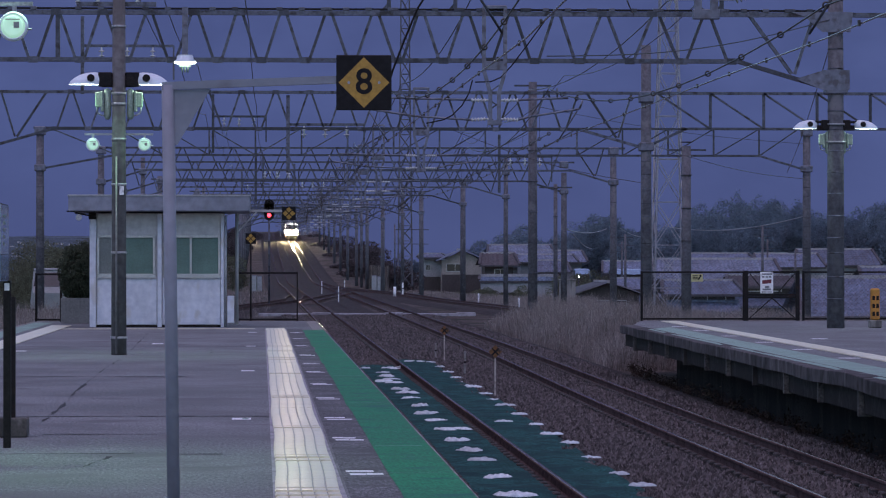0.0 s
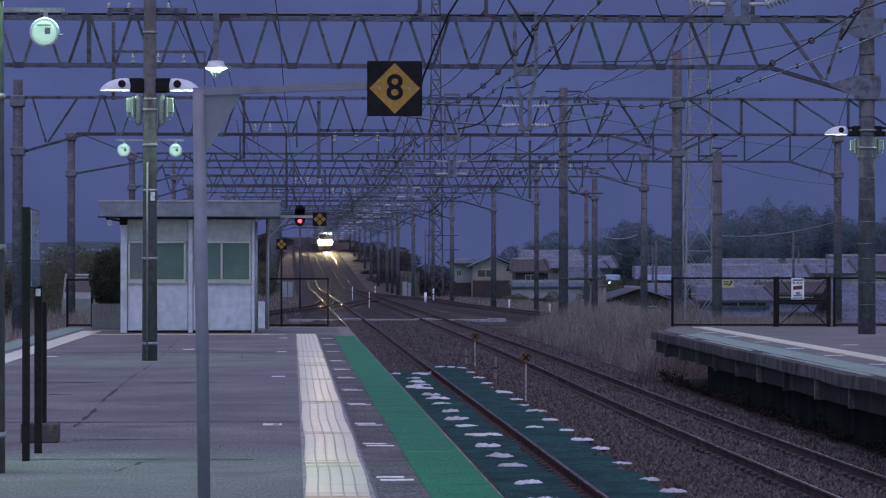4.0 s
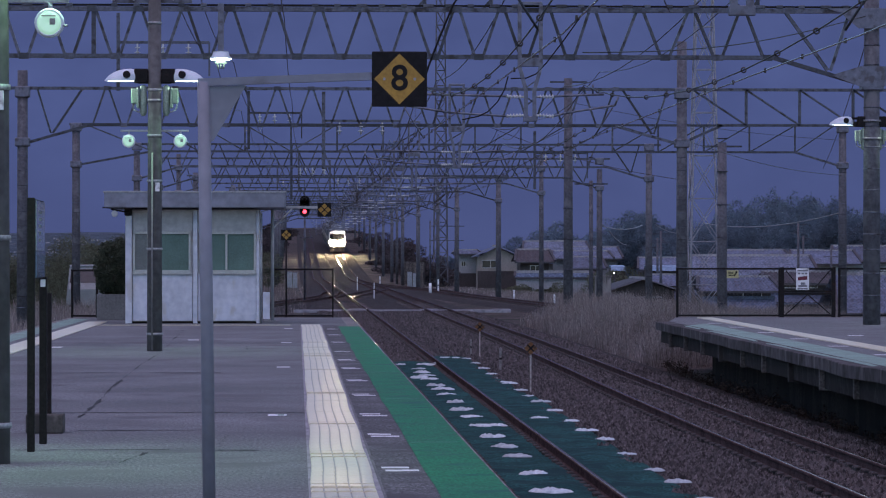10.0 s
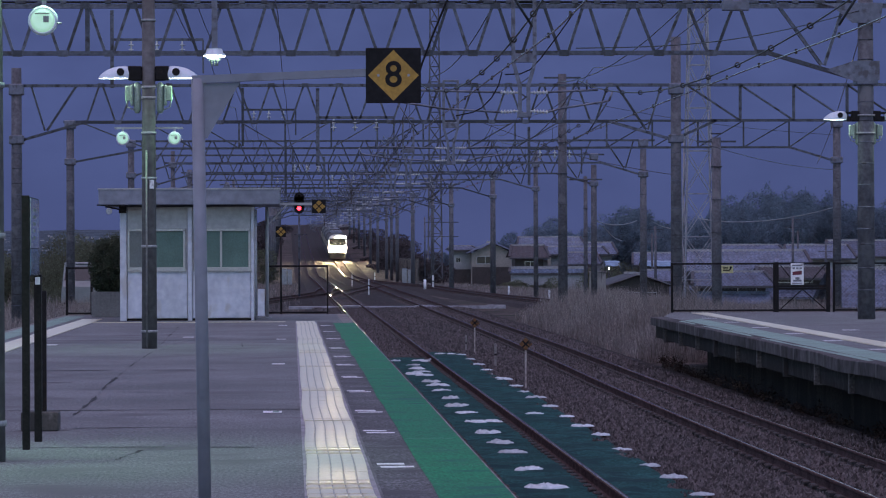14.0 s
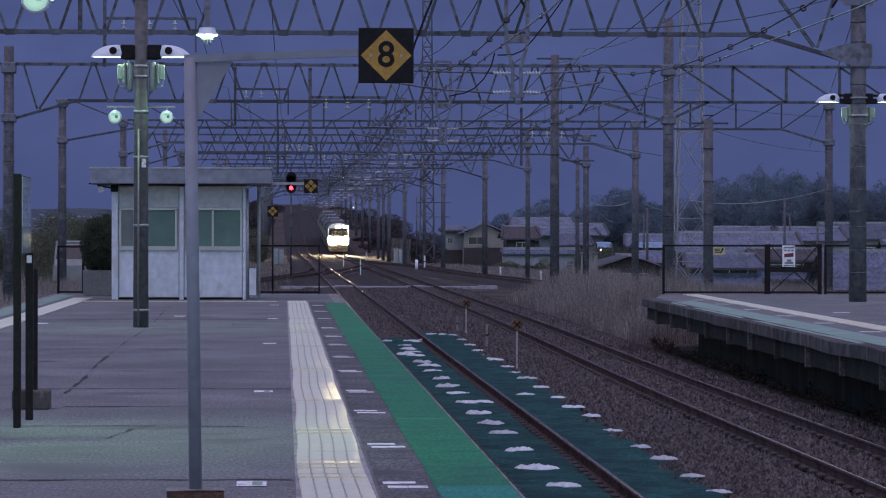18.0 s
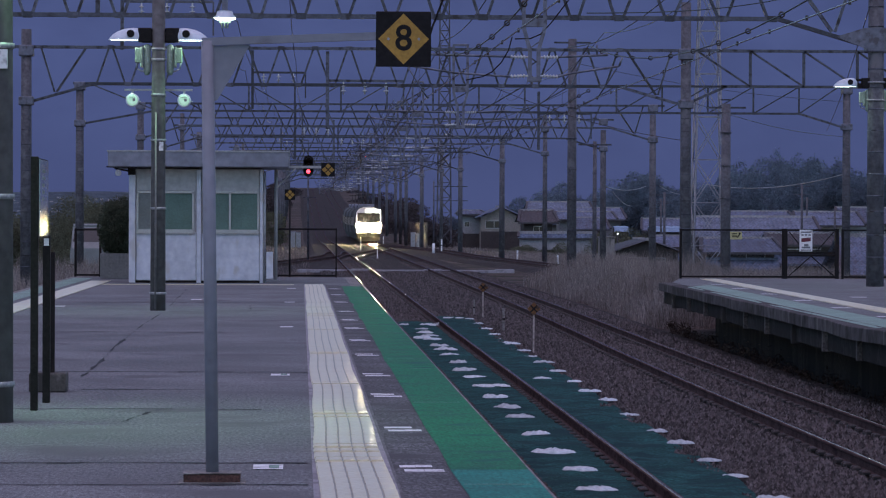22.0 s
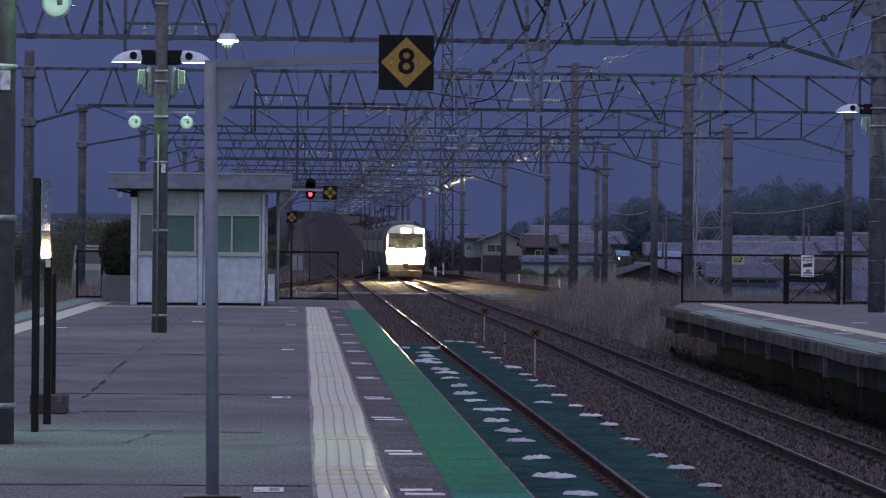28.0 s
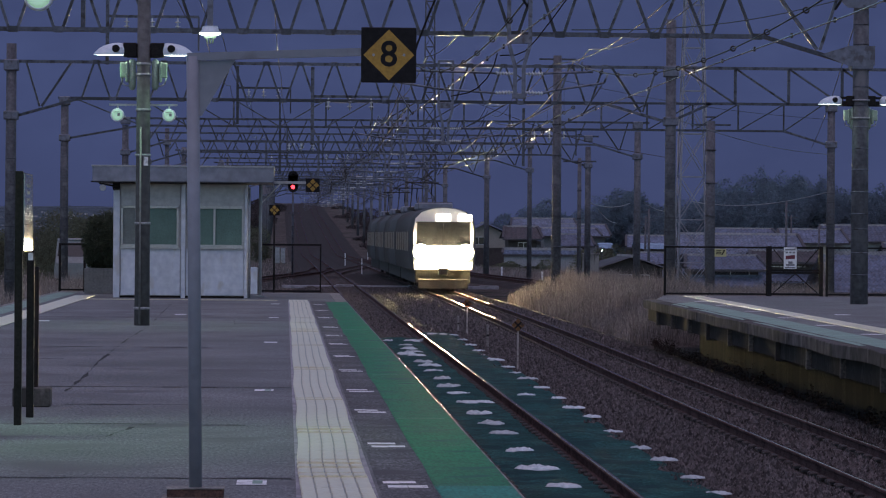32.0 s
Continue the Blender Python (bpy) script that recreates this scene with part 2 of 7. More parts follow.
LAMP_FACE = glowing("lit_lamp_face", (0.56, 1.0, 0.76), 0.46, (0.35, 0.45, 0.40))
RED_ON = glowing("lit_red_signal", (1.0, 0.02, 0.035), 12.0, (0.2, 0.0, 0.0))
# for the two lamps added to strengthen the headlight on rails and wires
BEAM_ON = glowing("added_beam_glow", (1.0, 0.80, 0.46), 22000.0)
HEAD_ON = glowing("lit_headlamp", (1.0, 0.74, 0.40), 600.0)
LED_ON = glowing("lit_destination_display", (1.0, 0.93, 0.82), 12.0)


# ---- mesh helpers ----
def bm_new():
    return bmesh.new()


def put(name, bm, mat=None, parent=None, label="", smooth=False):
    me = bpy.data.meshes.new(name)
    if smooth:
        for f in bm.faces:
            f.smooth = True
    bm.to_mesh(me)
    bm.free()
    for m in (mat if isinstance(mat, (list, tuple)) else [mat]):
        me.materials.append(m)
    ob = new(name, me)
    if parent is not None:
        ob.parent = parent
    return tagged(ob, label)


def part(name, bm, mat, parent, label="", smooth=False):
    return put(name, bm, mat, parent, label, smooth)


def thing(name, label, category, x=0, y=0, z=0, rz=0, group="", kind=""):
    ob = new(name)
    ob.empty_display_size = 0.1
    ob.matrix_basis = pose(x, y, z, 0, 0, rz)
    return tagged(ob, label, category, group, kind)


def box(bm, x0, x1, y0, y1, z0, z1, bevel=0.0, mat=0):
    v = [bm.verts.new(p) for p in ((x0, y0, z0), (x1, y0, z0), (x1, y1, z0), (x0, y1, z0), (x0, y0, z1), (x1, y0, z1), (x1, y1, z1), (x0, y1, z1))]
    fs = [bm.faces.new([v[i] for i in q]) for q in ((3, 2, 1, 0), (4, 5, 6, 7), (0, 1, 5, 4), (1, 2, 6, 5), (2, 3, 7, 6), (3, 0, 4, 7))]
    for f in fs:
        f.material_index = mat
    if bevel:
        es = list({e for f in fs for e in f.edges})
        bmesh.ops.bevel(bm, geom=es, offset=bevel, segments=1, affect="EDGES")
    return fs


def bar(bm, p, q, w, h, mat=0):
    """A rectangular bar from p to q, w across and h high."""
    p, q = Vector(p), Vector(q)
    d = (q - p).normalized()
    up = Vector((0, 1, 0)) if abs(d.z) > 0.99 else Vector((0, 0, 1))
    s = d.cross(up).normalized()
    u = s.cross(d)
    ring = [s * (w / 2) + u * (h / 2), s * (-w / 2) + u * (h / 2), s * (-w / 2) - u * (h / 2), s * (w / 2) - u * (h / 2)]
    a = [bm.verts.new(p + r) for r in ring]
    b = [bm.verts.new(q + r) for r in ring]
    for i in range(4):
        bm.faces.new((a[i], b[i], b[(i + 1) % 4], a[(i + 1) % 4])).material_index = mat
    bm.faces.new(a).material_index = mat
    bm.faces.new(b[::-1]).material_index = mat


def rod(bm, p, q, r0, r1=None, seg=10, mat=0):
    p, q = Vector(p), Vector(q)
    r1 = r0 if r1 is None else r1
    d = (q - p).normalized()
    s = d.orthogonal().normalized()
    u = d.cross(s)
    ring = [s * math.cos(a) + u * math.sin(a) for a in (2 * math.pi * i / seg for i in range(seg))]
    a = [bm.verts.new(p + r * r0) for r in ring]
    b = [bm.verts.new(q + r * r1) for r in ring]
    for i in range(seg):
        f = bm.faces.new((a[i], a[(i + 1) % seg], b[(i + 1) % seg], b[i]))
        f.smooth, f.material_index = True, mat
    bm.faces.new(a[::-1]).material_index = mat
    bm.faces.new(b).material_index = mat


def lathe(bm, profile, seg=20, mat=0, axis="z", at=(0, 0, 0)):
    """Turn a profile of (radius, height) about an axis."""
    rings = []
    for r, h in profile:
        ring = []
        for i in range(seg):
            a = 2 * math.pi * i / seg
            c, s = r * math.cos(a), r * math.sin(a)
            ring.append(bm.verts.new(Vector(at) + Vector({"z": (c, s, h), "y": (c, h, s), "x": (h, c, s)}[axis])))
        rings.append(ring)
    for k in range(len(rings) - 1):
        for i in range(seg):
            f = bm.faces.new((rings[k][i], rings[k][(i + 1) % seg], rings[k + 1][(i + 1) % seg], rings[k + 1][i]))
            f.smooth, f.material_index = True, mat
    for ring in (rings[0], rings[-1]):
        f = bm.faces.new(ring)
        f.material_index = mat


def torus(bm, at, r, t, seg=10, ring=5, axis="y"):
    rows = []
    for i in range(seg):
        a = 2 * math.pi * i / seg
        row = []
        for j in range(ring):
            b = 2 * math.pi * j / ring
            c, h = r + t * math.cos(b), t * math.sin(b)
            row.append(bm.verts.new(Vector(at) + (Vector((c * math.cos(a), h, c * math.sin(a))) if axis == "y" else Vector((c * math.cos(a), c * math.sin(a), h)))))
        rows.append(row)
    for i in range(seg):
        for j in range(ring):
            f = bm.faces.new((rows[i][j], rows[(i + 1) % seg][j], rows[(i + 1) % seg][(j + 1) % ring], rows[i][(j + 1) % ring]))
            f.smooth = True


def sheet(bm, pts, mat=0):
    f = bm.faces.new([bm.verts.new(p) for p in pts])
    f.material_index = mat
    return f


def text_mesh(words, size, depth=0.001, bold=0.0):
    """A flat mesh of words in the built-in font, centred, in the x-z plane facing -y."""
    cu = bpy.data.curves.new("words", "FONT")
    cu.body, cu.size, cu.extrude, cu.align_x, cu.align_y, cu.offset = words, size, depth, "CENTER", "CENTER", bold
    ob = bpy.data.objects.new("words", cu)
    me = bpy.data.meshes.new_from_object(ob)
    me.transform(Matrix.Rotation(radians(90), 4, "X"))
    bpy.data.objects.remove(ob)
    return me


def line_at(rows, y):
    """Smooth interpolation in rows of (y, value)."""
    if y <= rows[0][0]:
        return rows[0][1]
    for (a, u), (b, v) in zip(rows, rows[1:]):
        if y <= b:
            k = (y - a) / (b - a)
            k = k * k * (3 - 2 * k)
            return u + (v - u) * k
    return rows[-1][1]


# ---- the line of the railway ----
RAIL_Z = -0.97          # top of rail below the platform
TRACK_MAIN = [(0, 2.82), (60, 2.84), (150, 2.90), (300, 2.85), (430, 2.55), (600, 2.25), (760, 2.0)]
TRACK_PASS = [(0, 6.47), (45, 6.48), (110, 6.85), (230, 6.95), (320, 7.0), (420, 6.75), (520, 6.4), (680, 5.85), (900, 5.5)]
TRACK_FAR = [(0, 17.6), (70, 17.3), (150, 14.6), (250, 11.4), (345, 7.3)]
TRACK_LEFT = [(0, -7.2), (85, -7.2), (160, -3.0), (240, 2.3), (260, 2.85)]


def rise(y):
    """The line climbs away beyond the points."""
    y0, y1, g = 385.0, 450.0, 0.027
    if y < y0:
        return 0.0
    if y < y1:
        return g * (y - y0) ** 2 / (2 * (y1 - y0))
    return g * (y1 - y0) / 2 + g * (y - y1)


# ---- ground and distance ----
def ground_z(x, y):
    """Railway ground, sinking to the lower town level beside it and climbing with the line."""
    bank = -1.32
    town = -3.4
    right = 22 if y < 260 else max(13, 22 - (y - 260) * 0.08)
    left = -13 if y < 200 else min(-6, -13 + (y - 200) * 0.05)
    if x > right:
        k = min(1, (x - right) / 7)
        base = (bank + rise(y)) * (1 - k) + town * k
    elif x < left:
        k = min(1, (left - x) / 7)
        base = (bank + rise(y)) * (1 - k) + town * k
    else:
        base = bank + rise(y)
    return base


bm = bm_new()
gx = [-3000, -1200, -500, -250, -120, -60, -30, -22, -18, -14, -11, -8, -5, -2, 1, 4, 7, 10, 13, 16, 19, 22, 25, 28, 32, 45, 80, 150, 300, 700, 1500, 3000]
gy = [-200, -60, 0, 20, 40, 60, 80, 100, 120, 140, 160, 180, 210, 240, 270, 300, 330, 360, 385, 400, 420, 440, 460, 500, 550, 600, 660, 720, 780, 860, 1000, 1500, 2500, 4200]
grid = [[bm.verts.new((x, y, ground_z(x, y) if y <= 780 else -3.4 + max(0, (880 - y) / 100) * (ground_z(x, 780) + 3.4))) for x in gx] for y in gy]
for j in range(len(gy) - 1):
    for i in range(len(gx) - 1):
        bm.faces.new((grid[j][i], grid[j][i + 1], grid[j + 1][i + 1], grid[j + 1][i]))
tagged(put("ground", bm, EARTH), "dry earth and winter grass beside the railway", "ground", kind="structure")

# the mountainside beyond the plain, a blue-grey dusk haze put into its glow
MOUNT = bpy.data.materials.new("glowing_mountain_distance")
MOUNT.use_nodes = True
nt = MOUNT.node_tree
bs = nt.nodes["Principled BSDF"]
bs.inputs["Roughness"].default_value = 1.0
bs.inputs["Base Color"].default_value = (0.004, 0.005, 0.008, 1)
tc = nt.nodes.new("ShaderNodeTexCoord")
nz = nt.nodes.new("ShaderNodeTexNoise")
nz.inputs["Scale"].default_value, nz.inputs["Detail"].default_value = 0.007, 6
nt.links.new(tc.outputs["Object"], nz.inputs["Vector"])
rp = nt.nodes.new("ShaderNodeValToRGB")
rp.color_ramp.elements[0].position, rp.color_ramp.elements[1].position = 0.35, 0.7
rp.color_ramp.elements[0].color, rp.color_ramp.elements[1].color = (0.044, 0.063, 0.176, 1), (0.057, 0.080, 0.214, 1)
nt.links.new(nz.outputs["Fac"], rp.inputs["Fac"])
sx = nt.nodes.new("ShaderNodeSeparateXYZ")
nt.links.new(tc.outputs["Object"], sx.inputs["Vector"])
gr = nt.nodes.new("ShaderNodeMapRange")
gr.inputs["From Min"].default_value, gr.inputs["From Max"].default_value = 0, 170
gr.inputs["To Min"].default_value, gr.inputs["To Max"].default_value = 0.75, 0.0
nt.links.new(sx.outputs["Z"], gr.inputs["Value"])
# the emitted colour deepens towards the foot of the slope
foot_tint = nt.nodes.new("ShaderNodeMix")
foot_tint.data_type = "RGBA"
foot_tint.inputs["B"].default_value = (0.045, 0.060, 0.163, 1)
nt.links.new(gr.outputs["Result"], foot_tint.inputs["Factor"])
nt.links.new(rp.outputs["Color"], foot_tint.inputs["A"])
nt.links.new(foot_tint.outputs["Result"], bs.inputs["Emission Color"])
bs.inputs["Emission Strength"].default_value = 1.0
bm = bm_new()
prev = None
for i in range(61):
    x = -3000 + 100 * i
    top = 560 + 90 * noise.noise((x * 0.0012, 3.1, 0)) + 30 * noise.noise((x * 0.006, 7.7, 0))
    col = [bm.verts.new((x, 4000 + (k / 6) * 700, -10 + top * (k / 6) + (18 * noise.noise((x * 0.004, k * 1.7, 2)) if 0 < k < 6 else 0))) for k in range(7)]
    if prev:
        for k in range(6):
            bm.faces.new((prev[k], col[k], col[k + 1], prev[k + 1])).smooth = True
    prev = col
tagged(put("backdrop_mountain", bm, MOUNT), "blue-grey mountainside with evening haze in its emitted colour", "mountain", kind="structure")

# ---- platforms ----
LEFT_EDGE, RIGHT_EDGE, PLAT_END = -5.75, 1.39, 86.0
island = thing("platform_island", "asphalt island platform with concrete edges", "platform", kind="structure")
bm = bm_new()
box(bm, LEFT_EDGE + 0.28, RIGHT_EDGE - 0.28, -12, PLAT_END, -0.16, 0.0)
part("surface", bm, ASPHALT, island, "worn grey asphalt with faint joints")
for side, x in (("right", RIGHT_EDGE), ("left", LEFT_EDGE)):
    s = 1 if side == "right" else -1
    n = 33
    for k in range(n):
        y0 = -12 + k * (98.0 / n)
        bm = bm_new()
        xs = sorted((x, x - s * 0.28))
        box(bm, xs[0], xs[1], y0 + 0.006, y0 + 98.0 / n - 0.006, -0.17, 0.003, 0.012)
        part("coping_slab", bm, CONCRETE, island)
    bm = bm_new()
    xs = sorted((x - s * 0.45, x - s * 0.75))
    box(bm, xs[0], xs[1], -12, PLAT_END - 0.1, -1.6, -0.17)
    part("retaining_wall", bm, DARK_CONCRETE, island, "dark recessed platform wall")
bm = bm_new()
box(bm, LEFT_EDGE + 0.4, RIGHT_EDGE - 0.4, PLAT_END, PLAT_END + 0.25, -1.6, -0.03)
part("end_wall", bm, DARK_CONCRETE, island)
# slab joints and cracks in the asphalt
bm = bm_new()
for y, x0, x1 in ((33.0, -4.6, 0.07), (26.6, -2.3, -1.0), (26.5, -0.75, -0.3), (20.75, -2.9, 0.05), (19.05, -2.6, 0.05), (17.3, -2.4, 0.05), (44.5, -3.6, -1.0), (40.2, -3.8, -2.6), (29.6, -1.9, -0.7), (60, -4, 0)):
    n = 26
    pts = [(x0 + (x1 - x0) * i / n, y + 0.05 * noise.noise((i * 0.6, y, 0))) for i in range(n + 1)]
    for (a, b), (c, d) in zip(pts, pts[1:]):
        w = (0.018 + 0.06 * abs(noise.noise((a * 3, y, 1)))) * y / 28
        sheet(bm, ((a, b - w, 0.004), (c, d - w, 0.004), (c, d + w, 0.004), (a, b + w, 0.004)))
for pts in (((-2.05, 32.0), (-2.07, 35.4), (-2.15, 39.5), (-2.17, 43.3)), ((-2.17, 43.3), (-2.2, 48.0), (-2.17, 53.2)), ((-2.2, 57.5), (-2.3, 64), (-2.37, 71)), ((-0.62, 27.3), (-0.58, 28.8)), ((-1.30, 24.9), (-1.16, 26.2)), ((-0.95, 52), (-0.8, 55), (-0.86, 58))):
    for k in range(len(pts) - 1):
        (a, b), (c, d) = pts[k], pts[k + 1]
        n = 14
        row = [(a + (c - a) * i / n + 0.035 * noise.noise((a, (k * n + i) * 0.55, 3)), b + (d - b) * i / n) for i in range(n + 1)]
        for (x0, y0), (x1, y1) in zip(row, row[1:]):
            w = 0.002 + 0.04 * max(0.0, noise.noise((x0 * 9, y0 * 0.9, 1)))
            sheet(bm, ((x0 - w, y0, 0.004), (x0 + w, y0, 0.004), (x1 + w, y1, 0.004), (x1 - w, y1, 0.004)))
CRACK = material("dark_crack_filler", (0.030, 0.029, 0.033), 0.9, scale=4, vary=0.3, fine=40, bump=0.2)
part("joint_and_crack", bm, CRACK, island, "dark joints and cracks")
bm = bm_new()
for k in range(40):
    y0, y1 = 12 + k * 1.6, 12 + (k + 1) * 1.6
    a, b = 0.91 + 0.03 * noise.noise((k * 0.9, 6, 0)), 0.91 + 0.03 * noise.noise(((k + 1) * 0.9, 6, 0))
    sheet(bm, ((0.565, y0, 0.0035), (a, y0, 0.0035), (b, y1, 0.0035), (0.565, y1, 0.0035)))
part("dark_strip", bm, ASPHALT_DARK, island, "dark coarse asphalt strip beside the painted edge")


def bars_tile(bm, x0, x1, y0, y1):
    """A block of the tactile strip: five raised bars with grimy grooves between them."""
    box(bm, x0, x1, y0, y1 - 0.0005, 0.002, 0.010)
    w = (x1 - x0) / 5
    for i in range(5):
        c = x0 + w * (i + 0.5)
        box(bm, c - w * 0.43, c + w * 0.43, y0, y1 - 0.0005, 0.010, 0.017)
    for i in range(1, 5):
        c = x0 + w * i
        sheet(bm, ((c - w * 0.055, y0, 0.0115), (c + w * 0.055, y0, 0.0115), (c + w * 0.055, y1, 0.0115), (c - w * 0.055, y1, 0.0115)), 1)


strip = thing("tactile_strip", "cream raised-bar tactile paving along the platform edge", "tactile paving", kind="structure")
bm = bm_new()
box(bm, 0.075, 0.545, 15, 76, 0.0, 0.004)
part("bedding", bm, TACTILE_EDGE, strip, "grey mortar border")
bm = bm_new()
bars_tile(bm, 0.0, 0.42, 0.0, 0.42)
first_tile = part("tactile_tile", bm, [TACTILE, TACTILE_BASE], strip)
first_tile.location = (0.10, 16.0, 0.003)
SUNKEN = {11: 1.9, 13: 1.8, 14: 1.75, 22: 1.5, 23: 1.55, 34: 1.3, 50: 1.1, 51: 1.0, 69: 0.85, 84: 0.8, 85: 0.75, 87: 0.8, 96: 0.65, 104: 0.6}     # tiles that have settled at the far side: degrees
for k in range(1, 143):
    t = new("tactile_tile", first_tile.data)
    t.parent, t.location = strip, (0.10 + 0.024 * noise.noise((k * 0.11, 0, 0)) + 0.0015 * noise.noise((k * 0.7, 1, 0)), 16.0 + 0.42 * k, 0.004 + 0.0004 * noise.noise((k * 1.7, 5, 0)))
    t.rotation_euler = (radians(0.08 * noise.noise((k * 0.83, 2, 0)) - SUNKEN.get(k, 0.0)), radians(0.2 * noise.noise((k * 0.61, 8, 0))), 0)
    t.location.z += SUNKEN.get(k, 0.0) * 0.0055
strip2 = thing("tactile_strip", "pale tactile paving along the far platform edge", "tactile paving", kind="structure")
bm = bm_new()
box(bm, -4.92, -4.46, 22, 80, 0.002, 0.014)
box(bm, -4.92, -0.15, 75.9, 76.15, 0.002, 0.012)
part("tactile_tile", bm, TACTILE, strip2)

paint = thing("platform_edge_paint", "painted green band along the platform edge", "marking", kind="structure")
for k in range(32):
    y0, y1 = 12.4 + k * 1.94, 12.4 + (k + 1) * 1.94
    bm = bm_new()
    sheet(bm, ((0.90 + 0.05 * noise.noise((k * 0.77, 1, 0)), y0, 0.007), (1.364 + 0.012 * noise.noise((k * 0.83, 5, 0)), y0, 0.007), (1.364 + 0.012 * noise.noise((k * 0.83 + 0.83, 5, 0)), y1 - 0.01, 0.007), (0.90 + 0.05 * noise.noise((k * 0.77 + 0.77, 1, 0)), y1 - 0.01, 0.007)))
    part("painted_panel", bm, EDGE_TEAL if y1 < 22.0 else GREEN, paint)
bm = bm_new()
for k in range(40):
    y = 19 + k * 1.7 + 0.6 * noise.noise((k, 4, 4))
    sheet(bm, ((0.92, y, 0.009), (1.30, y, 0.009), (1.30, y + 0.035, 0.009), (0.92, y + 0.035, 0.009))) if k % 5 == 0 else None
part("worn_line", bm, TEAL, paint)
bm = bm_new()
sheet(bm, ((-5.60, 22, 0.006), (-5.12, 22, 0.006), (-5.12, 84, 0.006), (-5.60, 84, 0.006)))
part("painted_panel", bm, TEAL, paint, "faded teal band")
bm = bm_new()
for y in (71.5, 66.0, 60.3, 54.2, 49.7, 45.9, 41.3, 36.9, 32.14, 28.4, 23.8, 20.0):
    for o, (a, b) in ((0.0, (0.62, 0.86)), (0.33, (0.60, 0.80))):
        for k in range(2):
            u, v = a + (b - a) * (k / 2), a + (b - a) * (k / 2 + 0.49)
            j = 0.05 * noise.noise((y, k, o))
            sheet(bm, ((u, y + o + j, 0.006), (v, y + o + j, 0.006), (v, y + o + 0.19 + j, 0.006), (u, y + o + 0.19 + j, 0.006)))
for y in (32.2, 46.5, 60.2, 20.2, 72.0):
    sheet(bm, ((-0.28, y, 0.005), (-0.10, y, 0.005), (-0.10, y + 0.4, 0.005), (-0.28, y + 0.4, 0.005)))
sheet(bm, ((-2.0, 62.0, 0.005), (-1.8, 62.0, 0.005), (-1.8, 62.5, 0.005), (-2.0, 62.5, 0.005)))
sheet(bm, ((-4.3, 57.0, 0.005), (-3.95, 57.0, 0.005), (-3.95, 57.5, 0.005), (-4.3, 57.5, 0.005)))
part("stop_mark", bm, WHITE, paint, "short worn white marks")
bm = bm_new()
for y in (20.2, 32.2):
    sheet(bm, ((-0.185, y + 0.06, 0.0065), (-0.125, y + 0.06, 0.0065), (-0.125, y + 0.34, 0.0065), (-0.185, y + 0.34, 0.0065)))
part("mark_centre", bm, TEAL, paint, "teal patch in the white marks")

# the opposite platform, its edge at a slight angle
far_plat = thing("platform_opposite", "opposite concrete platform with overhanging coping", "platform", 7.87, 47.0, 0.0, -math.degrees(math.atan(0.0205)), kind="structure")
bm = bm_new()
lo, hi = ([bm.verts.new(p + (z,)) for p in ((0.3, -45.0), (8.2, -45.0), (8.2, 39.3), (1.0, 39.3), (0.3, 33.5))] for z in (-0.18, 0.0))
bm.faces.new(lo[::-1])
bm.faces.new(hi)
for i in range(5):
    bm.faces.new((lo[i], lo[(i + 1) % 5], hi[(i + 1) % 5], hi[i]))
part("surface", bm, ASPHALT, far_plat, "worn grey asphalt")
for k in range(27):
    bm = bm_new()
    y0 = -45 + k * 3.0
    d = 0.012 * noise.noise((k * 1.3, 9, 0))
    y1 = min(33.5, y0 + 2.99)
    rows = []
    for i in range(5):
        y = y0 + 0.01 + (y1 - y0 - 0.01) * i / 4
        dx = 0.045 * noise.noise((y * 0.33, 4, 1)) + 0.012 * noise.noise((y * 1.7, 1, 1)) + d
        dz = 0.03 * noise.noise((y * 0.27, 9, 2)) - 0.004
        rows.append([bm.verts.new(p) for p in ((dx - 0.02, y, -0.19 + dz), (dx - 0.02, y, dz - 0.012), (dx - 0.008, y, dz), (0.3, y, 0.003), (0.3, y, -0.2))])
    for p, q in zip(rows, rows[1:]):
        for i in range(5):
            bm.faces.new((p[i], p[(i + 1) % 5], q[(i + 1) % 5], q[i]))
    bm.faces.new(rows[0][::-1])
    bm.faces.new(rows[-1])
    part("coping_slab", bm, COPING, far_plat)
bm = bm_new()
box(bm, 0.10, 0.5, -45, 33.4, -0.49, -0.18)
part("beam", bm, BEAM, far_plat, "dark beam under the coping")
for k in range(21):
    bm = bm_new()
    y0 = -43.2 + k * 3.68 + 0.3 * noise.noise((k * 2.1, 0, 0))
    box(bm, 0.02, 0.30, y0, y0 + 0.10, -0.505 - 0.015 * (k % 3), -0.19, 0.01)
    part("bracket", bm, STAINED, far_plat)
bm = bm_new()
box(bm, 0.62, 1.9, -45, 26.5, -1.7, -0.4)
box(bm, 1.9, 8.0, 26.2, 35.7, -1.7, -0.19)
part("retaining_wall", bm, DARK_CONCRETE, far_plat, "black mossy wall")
bm = bm_new()
sheet(bm, ((0.13, -45, 0.001), (0.87, -45, 0.006), (0.87, 30.5, 0.006), (0.13, 28.0, 0.001)))
part("painted_panel", bm, TEAL, far_plat, "faded teal band")
bm = bm_new()
for k in range(155):
    y0 = -27 + k * 0.42
    bars_tile(bm, 1.40, 1.82, y0, y0 + 0.42)
part("tactile_tile", bm, [TACTILE, TACTILE_BASE], far_plat, "cream tactile strip")
bm = bm_new()
